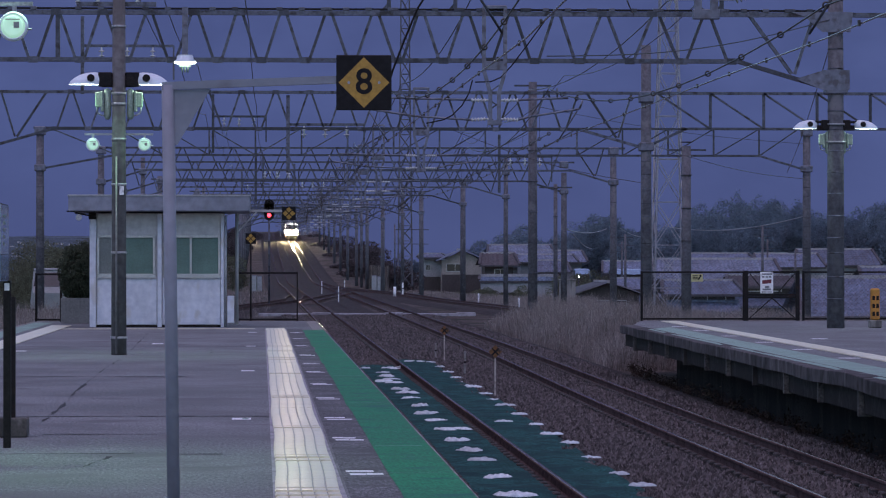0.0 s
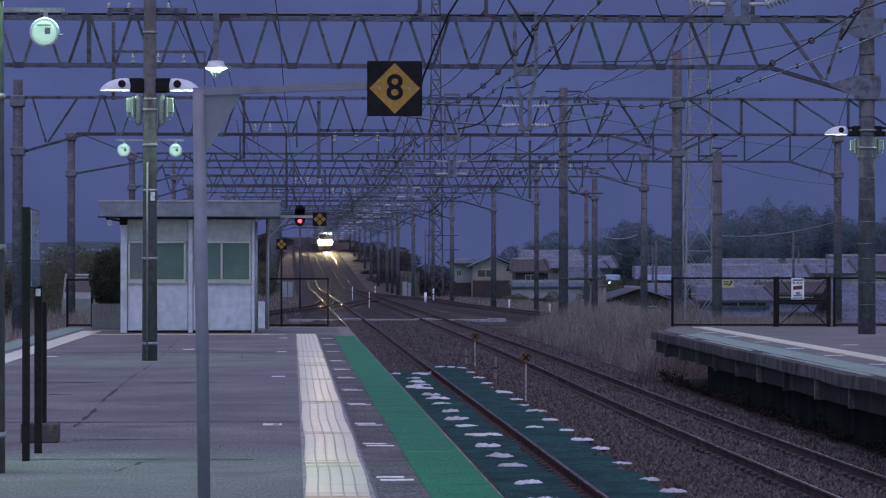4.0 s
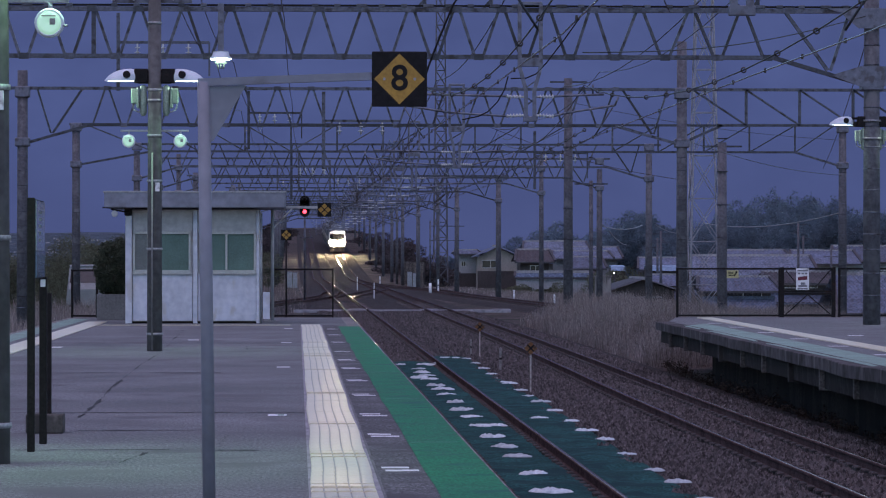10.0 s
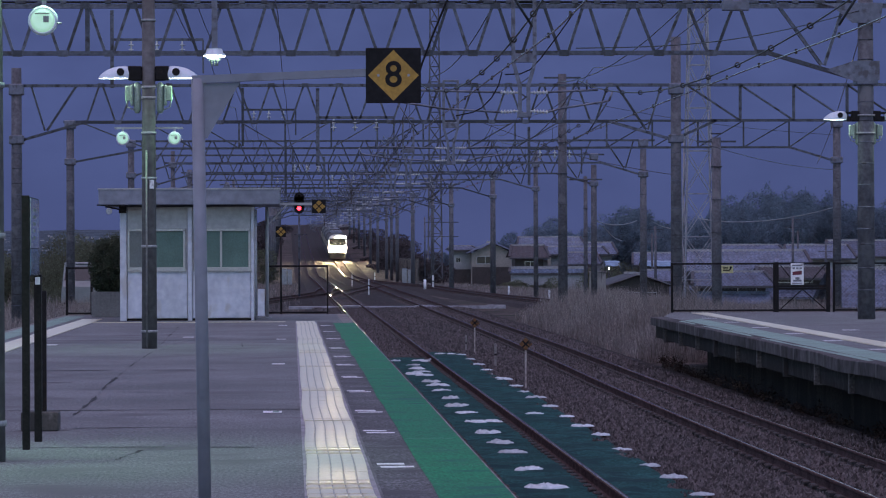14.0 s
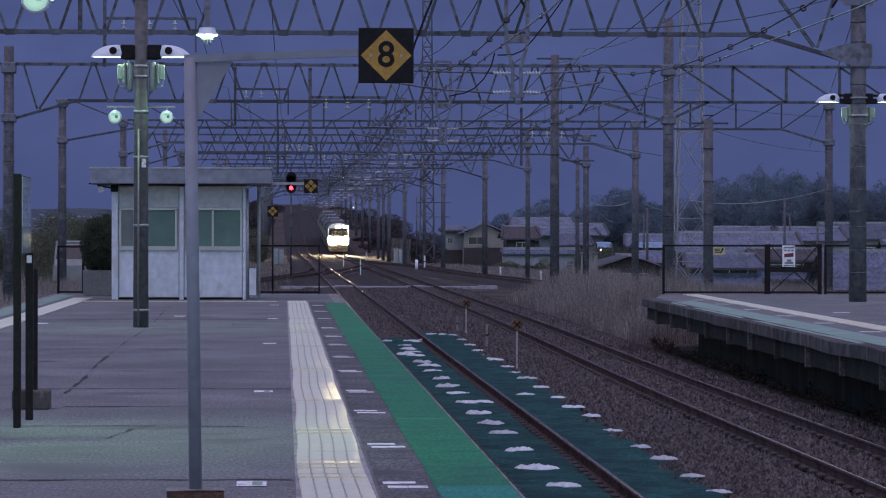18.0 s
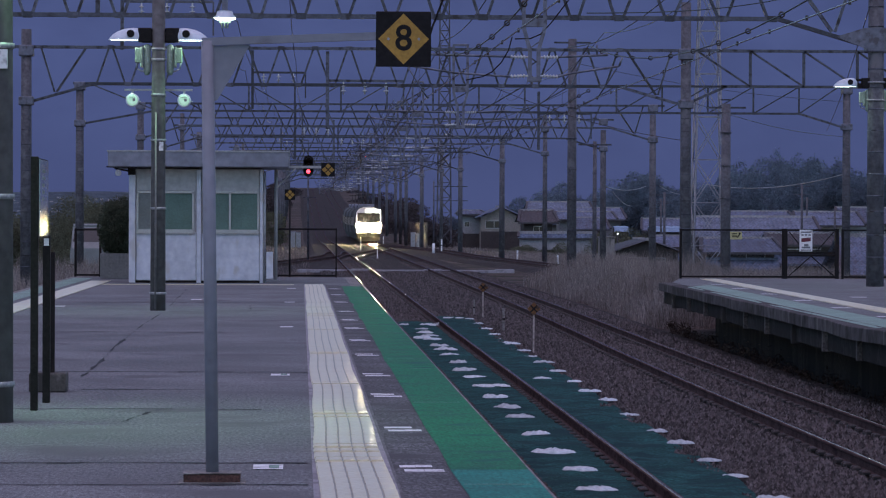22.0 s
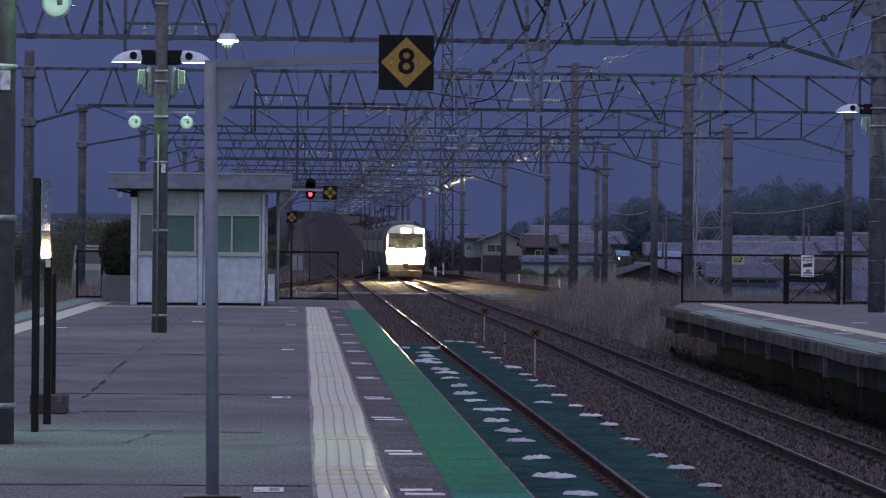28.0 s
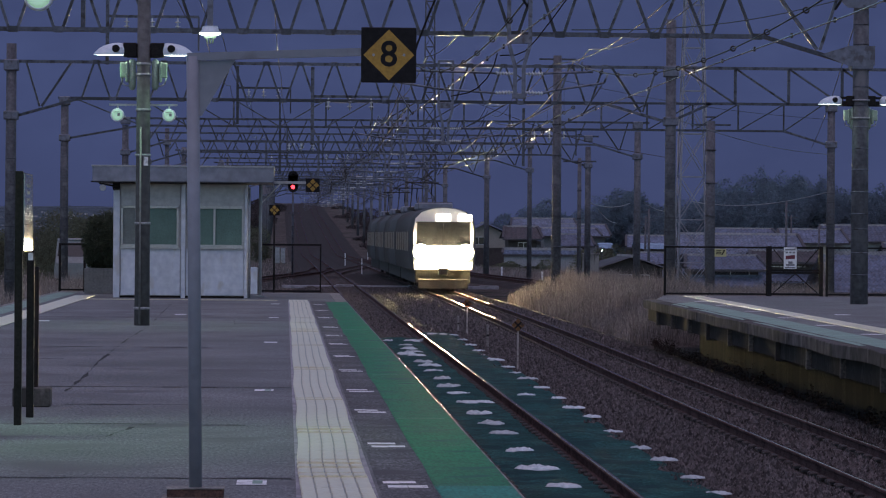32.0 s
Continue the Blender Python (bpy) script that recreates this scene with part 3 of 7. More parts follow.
for y in (-5, 0.3, 5.2, 10.4, 15.6, 21, 26.3, 31):
    sheet(bm, ((0.98, y, 0.005), (1.32, y, 0.005), (1.32, y + 0.35, 0.005), (0.98, y + 0.35, 0.005)))
sheet(bm, ((2.45, 18.4, 0.005), (2.75, 18.4, 0.005), (2.75, 18.85, 0.005), (2.45, 18.85, 0.005)))
part("stop_mark", bm, WHITE, far_plat)
bm = bm_new()
for y, a, b in ((27.5, 2.2, 7.5), (19.5, 2.0, 7.0), (31.0, 2.4, 8.0)):
    sheet(bm, ((a, y, 0.004), (b, y, 0.004), (b, y + 0.06, 0.004), (a, y + 0.06, 0.004)))
part("joint_and_crack", bm, CRACK, far_plat)


# ---- trackbed, rails and sleepers ----
def bed(path, y0, y1, step, half, name, crest=-1.13):
    bm = bm_new()
    prev = None
    n = int((y1 - y0) / step)
    prof = [(-half - 0.7, -0.26), (-half - 0.25, -0.1), (-half, -0.02), (-half * 0.6, 0.0), (-0.62, -0.01), (-0.4, -0.018), (0, -0.018), (0.4, -0.018), (0.62, -0.01), (half * 0.6, 0.0), (half, -0.02), (half + 0.25, -0.1), (half + 0.7, -0.26)]
    for j in range(n + 1):
        y = y0 + (y1 - y0) * j / n
        x = line_at(path, y)
        row = [bm.verts.new((x + o, y, crest + rise(y) + h + 0.03 * noise.noise((o * 2, y * 1.1, half)))) for o, h in prof]
        if prev:
            for i in range(len(prof) - 1):
                bm.faces.new((prev[i], prev[i + 1], row[i + 1], row[i]))
        prev = row
    return tagged(put(name, bm, BALLAST), "brown crushed-stone ballast", "ballast", kind="structure")


bed(TRACK_MAIN, 5, 760, 1.0, 1.75, "ballast_bed")
bed(TRACK_PASS, 5, 778, 1.0, 1.95, "ballast_bed", -1.135)
bed(TRACK_FAR, 40, 340, 2.0, 1.6, "ballast_bed", -1.145)
bed(TRACK_LEFT, 40, 258, 2.0, 1.6, "ballast_bed", -1.15)
# gravel between the two main tracks
bm = bm_new()
prev = None
for j in range(330):
    y = 12 + j * 1.0
    a, b = line_at(TRACK_MAIN, y) + 1.5, line_at(TRACK_PASS, y) - 1.5
    row = [bm.verts.new((a + (b - a) * i / 4, y, -1.16 + rise(y) - 0.05 * math.sin(math.pi * i / 4) + 0.04 * noise.noise((i, y * 0.8, 3)))) for i in range(5)]
    if prev:
        for i in range(4):
            bm.faces.new((prev[i], prev[i + 1], row[i + 1], row[i]))
    prev = row
tagged(put("ballast_between_tracks", bm, BALLAST), "brown crushed-stone ballast between the tracks", "ballast", kind="structure")

GAUGE = 0.5335 + 0.0325


def rail_run(path, y0, y1, side, parent, step=2.5):
    prof = [(0.0, 0.0), (-0.012, -0.0009), (-0.020, -0.0030), (-0.027, -0.0070), (-0.0325, -0.013), (-0.0325, -0.035), (-0.009, -0.05), (-0.009, -0.125), (-0.0635, -0.14), (-0.0635, -0.153), (0.0635, -0.153), (0.0635, -0.14), (0.009, -0.125), (0.009, -0.05), (0.0325, -0.035), (0.0325, -0.013), (0.027, -0.0070), (0.020, -0.0030), (0.012, -0.0009)]
    bm = bm_new()
    prev = None
    n = max(2, int((y1 - y0) / step))
    for j in range(n + 1):
        y = y0 + (y1 - y0) * j / n
        x = line_at(path, y) + side * GAUGE
        row = [bm.verts.new((x + a, y, RAIL_Z + rise(y) + b + 0.005 * noise.noise((y * 0.21, side, path[0][1])))) for a, b in prof]
        if prev:
            m = len(prof)
            for i in range(m):
                f = bm.faces.new((prev[i], row[i], row[(i + 1) % m], prev[(i + 1) % m]))
                crown = i in (0, 1, m - 1)
                f.material_index, f.smooth = (1, True) if crown else (0, False)
        prev = row
    return part("rail", bm, [RAIL, RAILTOP], parent)


def sleeper_mesh():
    bm = bm_new()
    box(bm, -1.0, 1.0, -0.11, 0.11, -0.16, 0.0, 0.015, 0)
    for s in (-1, 1):
        for o in (-0.105, 0.105):
            for u in (-0.075, 0.075):
                box(bm, s * GAUGE + o - 0.045, s * GAUGE + o + 0.045, u - 0.04, u + 0.04, 0.0, 0.055, 0.014, 1)
    me = bpy.data.meshes.new("sleeper")
    bm.to_mesh(me)
    bm.free()
    me.materials.append(SLEEPER)
    me.materials.append(CLIP)
    return me


SLEEPER_MESH = sleeper_mesh()


def track(name, path, y0, y1, s0, s1, label, step=2.5):
    t = thing(name, label, "railway track", kind="structure")
    for side in (-1, 1):
        rail_run(path, y0, y1, side, t, step)
    y = s0
    while y < s1:
        ob = new("sleeper", SLEEPER_MESH)
        ob.parent = t
        slope = math.degrees(math.atan((line_at(path, y + 1) - line_at(path, y - 1)) / 2))
        ob.matrix_basis = pose(line_at(path, y), y + 0.02 * noise.noise((y, 0, 0)), RAIL_Z - 0.153 + rise(y) - 0.003, 0, 0, -slope)
        y += 0.6
    return t


track("track_main", TRACK_MAIN, 5, 760, 24, 200, "rusty narrow-gauge rails with polished heads on sleepers")
track("track_passing", TRACK_PASS, 5, 778, 28, 205, "rusty narrow-gauge rails with polished heads on sleepers")
track("track_far", TRACK_FAR, 60, 342, 150, 230, "rusty side track rails curving to the points")
track("track_left", TRACK_LEFT, 60, 258, 100, 200, "rusty side track rails curving to the points")
CROSS = [(205, 2.85), (290, 6.95)]
track("track_crossover", CROSS, 208, 288, 212, 286, "rusty crossover rails between the tracks")


# ---- station hut ----
def hut():
    h = thing("station_hut", "small flat-roofed white panel hut on the platform end", "hut", -2.35, 78.3, 0.0)
    W = 1.6
    bm = bm_new()
    box(bm, -W, 1.47, 0.0, 0.08, 0.0, 0.05)
    part("plinth", bm, DARK_CONCRETE, h)
    bm = bm_new()
    box(bm, -W, 1.47, 0.03, 3.0, 0.05, 2.62)
    part("body", bm, WALL_CREAM, h, "cream panel walls")
    for x0, x1 in ((-1.43, -0.06), (0.07, 1.40)):
        bm = bm_new()
        box(bm, x0, x1, 0.0, 0.03, 0.06, 1.16, 0.006)
        part("lower_panel", bm, WALL_WHITE, h, "white lower wall panel")
        bm = bm_new()
        box(bm, x0, x1, 0.0, 0.03, 2.12, 2.58, 0.006)
        part("upper_panel", bm, WALL_CREAM, h)
    for x0, x1 in ((-1.6, -1.45), (-0.045, 0.055), (1.41, 1.48)):
        bm = bm_new()
        box(bm, x0, x1, -0.05, 0.03, 0.0, 2.6, 0.008)
        part("pilaster", bm, WALL_WHITE, h)
    bm = bm_new()
    rod(bm, (1.52, -0.03, 0.0), (1.52, -0.03, 2.55), 0.03)
    part("downpipe", bm, GALV, h)
    for x0, x1, mid in ((-1.43, -0.10, -1.08), (0.10, 1.40, 0.72)):
        w = bm_new()
        for a, b, c, d in ((x0, x1, 1.16, 1.23), (x0, x1, 2.06, 2.12), (x0, x0 + 0.05, 1.2, 2.1), (x1 - 0.05, x1, 1.2, 2.1), (mid - 0.025, mid + 0.025, 1.2, 2.1)):
            box(w, a, b, -0.03, 0.05, c, d, 0.004)
        win = part("window", w, ALU, h, "aluminium sliding window with a drawn green blind")
        for a, b, m in ((x0 + 0.05, mid - 0.025, LOUVRE if x0 < -1 else BLIND), (mid + 0.025, x1 - 0.05, BLIND)):
            bm = bm_new()
            if m is LOUVRE:
                for k in range(22):
                    z = 1.24 + k * 0.0375
                    bar(bm, (a, 0.01, z), (b, 0.01, z), 0.03, 0.022)
            sheet(bm, ((a, 0.02, 1.23), (b, 0.02, 1.23), (b, 0.02, 2.06), (a, 0.02, 2.06)))
            part("pane", bm, m, win)
        bm = bm_new()
        box(bm, x0 - 0.02, x1 + 0.02, -0.06, 0.03, 1.13, 1.16, 0.004)
        part("sill", bm, ALU, win)
    bm = bm_new()
    box(bm, -2.06, 2.08, -0.55, 3.5, 2.66, 3.02, 0.02)
    roof = part("roof", bm, ROOF_GREY, h, "grey flat roof slab with a deep fascia")
    bm = bm_new()
    box(bm, -2.08, 2.1, -0.57, 3.52, 3.0, 3.04, 0.005)
    part("flashing", bm, GALV, roof)
    bm = bm_new()
    box(bm, -1.62, -1.45, -0.12, 0.0, 2.48, 2.68, 0.01)
    rod(bm, (-1.5, -0.2, 2.55), (-1.9, -0.5, 2.62), 0.02)
    bar(bm, (-2.1, -0.5, 2.66), (-1.4, -0.5, 2.64), 0.04, 0.03)
    part("cable_bracket", bm, BLACK, h)
    bm = bm_new()
    lathe(bm, [(0.03, 0.0), (0.06, -0.03), (0.075, -0.12), (0.07, -0.15)], 14, axis="y", at=(-1.82, -0.42, 2.52))
    rod(bm, (-1.82, -0.42, 2.58), (-1.82, -0.42, 2.66), 0.015, None, 6)
    part("floodlight", bm, GALV, h, "small unlit floodlight under the eave")
    bm = bm_new()
    box(bm, 1.56, 1.72, -0.08, 0.12, 0.1, 0.72, 0.01)
    part("meter_box", bm, WALL_WHITE, h)


hut()

# ---- planter with a shrub ----
SCRUB = material("bare_brown_scrub", (0.052, 0.046, 0.048), 0.95, scale=0.4, vary=0.35, fine=3, bump=0.0, island=0.3, spec=0.05)
THICKET = material("pale_thicket_leaf", (0.115, 0.125, 0.085), 0.9, scale=0.4, vary=0.35, fine=3, bump=0.0, island=0.25, spec=0.1)
LEAF = material("dark_evergreen_leaf", (0.066, 0.082, 0.056), 0.8, scale=3, vary=0.3, fine=30, bump=0.0, island=0.3, spec=0.1)
# leaf colour shifted to blue, carrying the evening haze over far trees
WOODS = material("haze_blue_woodland_leaf", (0.135, 0.178, 0.215), 0.9, scale=0.08, vary=0.3, fine=0.6, bump=0.0, island=0.08, spec=0.1)
BARK = material("dark_bark", (0.05, 0.04, 0.03), 0.9, scale=4, vary=0.3, fine=30, bump=0.4)
REED = material("dry_reed", (0.27, 0.232, 0.215), 0.9, scale=0.5, vary=0.35, fine=10, bump=0.0, island=0.4, spec=0.1)


def leafy(m, share):
    """Leaves pass on part of the light that falls on their far side."""
    nt = m.node_tree
    bs, out = nt.nodes["Principled BSDF"], nt.nodes["Material Output"]
    tr = nt.nodes.new("ShaderNodeBsdfTranslucent")
    nt.links.new(bs.inputs["Base Color"].links[0].from_socket, tr.inputs["Color"])
    mx = nt.nodes.new("ShaderNodeMixShader")
    mx.inputs["Fac"].default_value = share
    nt.links.new(bs.outputs["BSDF"], mx.inputs[1])
    nt.links.new(tr.outputs["BSDF"], mx.inputs[2])
    nt.links.new(mx.outputs["Shader"], out.inputs["Surface"])


leafy(WOODS, 0.5)
leafy(THICKET, 0.5)
leafy(REED, 0.35)
leafy(LEAF, 0.3)


def leaves(verts, faces, cx, cy, cz, rx, ry, rz, n, size, rnd, shell=0.55):
    """Leaf clumps scattered through an uneven ellipsoid."""
    for _ in range(n):
        d = Vector((rnd.gauss(0, 1), rnd.gauss(0, 1), rnd.gauss(0, 1))).normalized()
        r = (shell + (1 - shell) * rnd.random()) * (1 + 0.25 * noise.noise(d * 2.3 + Vector((cx, cy, cz))))
        c = Vector((cx + d.x * rx * r, cy + d.y * ry * r, cz + d.z * rz * r))
        s = size * (0.6 + 0.8 * rnd.random())
        a = Vector((rnd.gauss(0, 1), rnd.gauss(0, 1), rnd.gauss(0, 1))).normalized()
        b = a.orthogonal().normalized()
        i = len(verts)
        verts += [c + a * s, c + b * s * 0.6, c - a * s * 0.9, c - b * s * 0.6]
        faces.append((i, i + 1, i + 2, i + 3))


def leaf_object(name, verts, faces, mat, parent=None):
    me = bpy.data.meshes.new(name)
    me.from_pydata([tuple(v) for v in verts], [], faces)
    me.materials.append(mat)
    ob = new(name, me)
    if parent is not None:
        ob.parent = parent
    return ob


planter = thing("planter", "concrete planter box at the platform end", "planter", -4.45, 83.5, 0)
bm = bm_new()
for a, b, c, d in ((-0.45, 0.45, -0.3, -0.22), (-0.45, 0.45, 0.22, 0.3), (-0.45, -0.37, -0.22, 0.22), (0.37, 0.45, -0.22, 0.22)):
    box(bm, a, b, c, d, 0, 0.62, 0.01)
part("trough", bm, CONDUIT, planter)
bm = bm_new()
box(bm, -0.37, 0.37, -0.22, 0.22, 0.0, 0.55)
part("soil", bm, EARTH, planter)
shrub = thing("shrub", "dense rounded dark evergreen shrub in the planter", "shrub", -4.42, 83.6, 0.55)
bm = bm_new()
for k in range(5):
    rod(bm, (0.03 * k - 0.06, 0, 0), (0.2 * math.cos(k * 1.3), 0.2 * math.sin(k * 1.3), 0.8), 0.03, 0.012, 6)
part("stem", bm, BARK, shrub)
rnd = random.Random(4)
v, f = [], []
leaves(v, f, 0, 0, 0.68, 0.56, 0.5, 0.72, 15000, 0.026, rnd, 0.72)
leaf_object("crown", v, f, LEAF, shrub)


# ---- poles with lamps ----
def band(parent, r, z, mat=GALV):
    bm = bm_new()
    lathe(bm, [(r + 0.001, -0.02), (r + 0.012, -0.02), (r + 0.012, 0.02), (r + 0.001, 0.02)], 18)
    ob = part("band", bm, mat, parent)
    ob.location = (0, 0, z)
    return ob


def lamp_shade(parent, s, z, reach):
    """A half-dome street lamp on one side (s) of a pole."""
    bm = bm_new()
    n, rows = 16, 7
    prev = None
    for j in range(rows):
        k = j / (rows - 1)
        a = k * math.pi / 2
        ring = []
        for i in range(n):
            t = 2 * math.pi * i / n
            ring.append(bm.verts.new((0.268 * math.cos(a * 0.97) * math.cos(t) + s * -0.15 * k, 0.17 * math.cos(a * 0.97) * math.sin(t), 0.20 * math.sin(a))))
        if prev:
            for i in range(n):
                bm.faces.new((prev[i], prev[(i + 1) % n], ring[(i + 1) % n], ring[i])).smooth = True
        prev = ring
    bm.faces.new(prev)
    sh = part("shade", bm, SHADE, parent, "white enamelled lamp shade")
    sh.location = (s * reach, 0, z)
    bm = bm_new()
    lathe(bm, [(0.001, -0.006), (0.22, -0.006), (0.245, 0.0), (0.22, 0.02)], 18)
    b = part("lit_tube", bm, LAMP_ON, sh, "lit greenish-white lamp")
    b.scale, b.location = (1.0, 0.66, 1.0), (0, 0, 0.012)
    bm = bm_new()
    rod(bm, (0, -0.17, 0), (0, -0.13, 0), 0.062, None, 14)
    c = part("sensor_cap", bm, BLACK, sh)
    c.location = (-s * 0.1, 0, 0.10)
    bm = bm_new()
    bar(bm, (s * 0.1, 0, z + 0.16), (s * (reach - 0.22), 0, z + 0.15), 0.08, 0.05)
    bar(bm, (s * 0.1, 0, z + 0.02), (s * (reach - 0.28), 0, z + 0.02), 0.06, 0.12)
    part("arm", bm, BLACK, parent)
    bm = bm_new()
    box(bm, s * 0.27 - 0.025, s * 0.27 + 0.025, -0.06, 0.06, z - 0.44, z - 0.1, 0.02)
    part("ballast_box", bm, BOX_GREEN, parent, "pale green ballast gear box")
    bm = bm_new()
    box(bm, s * 0.33 - 0.05, s * 0.33 + 0.05, -0.05, 0.05, z - 0.36, z - 0.12, 0.01)
    part("switch_box", bm, BOX_GREEN, parent)
    bm = bm_new()
    lathe(bm, [(0.02, -0.06), (0.055, -0.09), (0.06, -0.5), (0.03, -0.56)], 12, at=(s * 0.185, 0.02, z))
    part("gear_tube", bm, BOX_GREEN, parent, "pale green tubular gear housing")
    bm = bm_new()
    box(bm, s * 0.22 - 0.11, s * 0.22 + 0.11, -0.09, 0.09, z - 0.03, z + 0.20, 0.012)
    part("control_box", bm, BLACK, parent, "black control box")
    bm = bm_new()
    pts = [(s * 0.36, 0, z - 0.36), (s * 0.34, 0, z - 0.46), (s * 0.26, 0, z - 0.5), (s * 0.18, 0, z - 0.44), (s * 0.15, 0, z - 0.3)]
    for p, q in zip(pts, pts[1:]):
        rod(bm, p, q, 0.012, None, 6)
    part("cable", bm, GALV, parent)


def round_lamp(parent, s, z):
    """A round floodlight on a short bracket."""
    bm = bm_new()
    lathe(bm, [(0.085, 0.0), (0.1, -0.015), (0.11, 0.03), (0.09, 0.1), (0.03, 0.13)], 22, axis="y")
    r = part("floodlight", bm, SHADE, parent, "round floodlight housing")
    r.location = (s * 0.415, -0.12, z)
    bm = bm_new()
    lathe(bm, [(0.001, -0.018), (0.06, -0.024), (0.092, -0.016)], 22, axis="y")
    part("lens", bm, LAMP_FACE, r, "lit pale green lens")
    bm = bm_new()
    box(bm, 0.005, 0.045, -0.03, -0.024, -0.015, 0.03)
    part("bulb_cap", bm, LOUVRE, r)
    bm = bm_new()
    torus(bm, (0, -0.012, 0), 0.094, 0.007, 20, 5)
    part("rim", bm, SHADE, r)
    bm = bm_new()
    box(bm, -0.055, 0.05, -0.029, -0.024, 0.045, 0.053)
    part("printed_line", bm, BOX_GREEN, r)
    bm = bm_new()
    rod(bm, (0.10, 0.01, -0.02), (0.135, 0.01, -0.02), 0.008, None, 6)
    part("hinge", bm, GALV, r)
    bm = bm_new()
    bar(bm, (s * 0.1, 0, z + 0.17), (s * 0.55, 0, z + 0.17), 0.05, 0.03)
    bar(bm, (s * 0.415, 0, z + 0.17), (s * 0.415, 0, z + 0.08), 0.03, 0.03)
    part("bracket", bm, GALV, parent)


def light_pole(x, y, r=0.125, top=5.88, wide=0.0, group="platform light poles", floods=True, zlamp=4.36, zflood=3.39, power=75, pole=True):
    p = thing("platform_light_pole", "concrete pole with two white dome lamps, lit", "light pole", x, y, 0, group=group) if pole else thing("mast_lamp_bracket", "pair of lit white dome lamps clamped to the mast", "lamp", x, y, 0, group=group)
    if pole:
        bm = bm_new()
        rod(bm, (0, 0, 0), (0, 0, top), r, r * 0.82, 20)
        part("pole", bm, POLE_DARK, p, "weathered concrete pole")
        for z in (0.28, 1.65, 2.75, 3.48, 4.22, 4.05, 5.3):
            band(p, r * (1 - 0.18 * z / top), z)
        bm = bm_new()
        rod(bm, (-0.035, -r - 0.012, 0.02), (-0.035, -r * 0.9 - 0.012, 3.2), 0.016, None, 8)
        part("conduit", bm, CONDUIT, p)
    else:
        for z in (zlamp - 0.3, zlamp + 0.1):
            band(p, r + 0.02, z)
    for s in (-1, 1):
        lamp_shade(p, s, zlamp, 0.545 + wide)
        if floods:
            round_lamp(p, s, zflood)
    if floods:
        bm = bm_new()
        bar(bm, (-0.68, 0, 5.66), (0.6, 0, 5.66), 0.07, 0.075)
        arm = part("crossarm", bm, STEEL, p)
        for xx in (-0.66, -0.34, 0.3):
            bm = bm_new()
            lathe(bm, [(0.012, -0.05), (0.04, -0.04), (0.02, -0.015), (0.045, 0.0), (0.02, 0.03), (0.035, 0.05), (0.01, 0.08)], 10)
            i = part("insulator", bm, PORCELAIN, arm)
            i.location = (xx, 0, 5.70)
        bm = bm_new()
        box(bm, 0.015, 0.085, -r - 0.02, -r + 0.02, 2.58, 2.72)
        part("number_plate", bm, WHITE, p, "small white plate")
    for s in (-1, 1):
        ld = bpy.data.lights.new("dome_lamp", "SPOT")
        ld.energy, ld.color, ld.spot_size, ld.spot_blend, ld.shadow_soft_size = power, (0.45, 1.0, 0.58), radians(105), 1.0, 0.15
        lo = new("dome_lamp_light", ld)
        lo.matrix_basis = pose(x + s * (0.5 + wide), y, zlamp - 0.04)
    return p


light_pole(-2.22, 24.9, zflood=3.215, power=200)
light_pole(-2.30, 54.9, power=80)


# ---- sign 8 on its bent pole ----
def stop_sign():
    s = thing("car_stop_sign", "grey bent pole carrying a black square sign with yellow diamond 8", "sign", -0.496, 19.25, 0)
    bm = bm_new()
    rod(bm, (0, 0, 0.055), (-0.034, 0, 2.501), 0.0366, 0.0366, 14)
    part("pole", bm, SIGN_GREY, s, "grey painted pole")
    bm = bm_new()
    bar(bm, (-0.067, 0, 2.496), (0.934, 0, 2.535), 0.048, 0.043)
    part("arm", bm, SIGN_GREY, s)
    bm = bm_new()
    a = [bm.verts.new(p) for p in ((-0.03, -0.006, 2.472), (0.207, -0.006, 2.482), (0.019, -0.006, 2.164), (-0.03, -0.006, 2.164))]
    b = [bm.verts.new((v.co.x, 0.006, v.co.z)) for v in a]
    bm.faces.new(a)
    bm.faces.new(b[::-1])
    for i in range(4):
        bm.faces.new((a[i], b[i], b[(i + 1) % 4], a[(i + 1) % 4]))
    part("gusset", bm, SIGN_GREY, s, "triangular brace plate")
    bm = bm_new()
    box(bm, -0.16, 0.16, -0.1, 0.1, 0.0, 0.052, 0.004)
    part("base_plate", bm, RUST, s, "rusty base plate")
    bm = bm_new()
    box(bm, -0.165, 0.165, -0.105, 0.1, 0.053, 0.06, 0.002)
    box(bm, -0.19, 0.19, -0.14, 0.12, 0.001, 0.008, 0.002)
    part("base_rim", bm, CONCRETE, s, "pale worn rim of the base")
    plate_sign(s, 1.075, -0.03, 2.517, 0.313, "8")


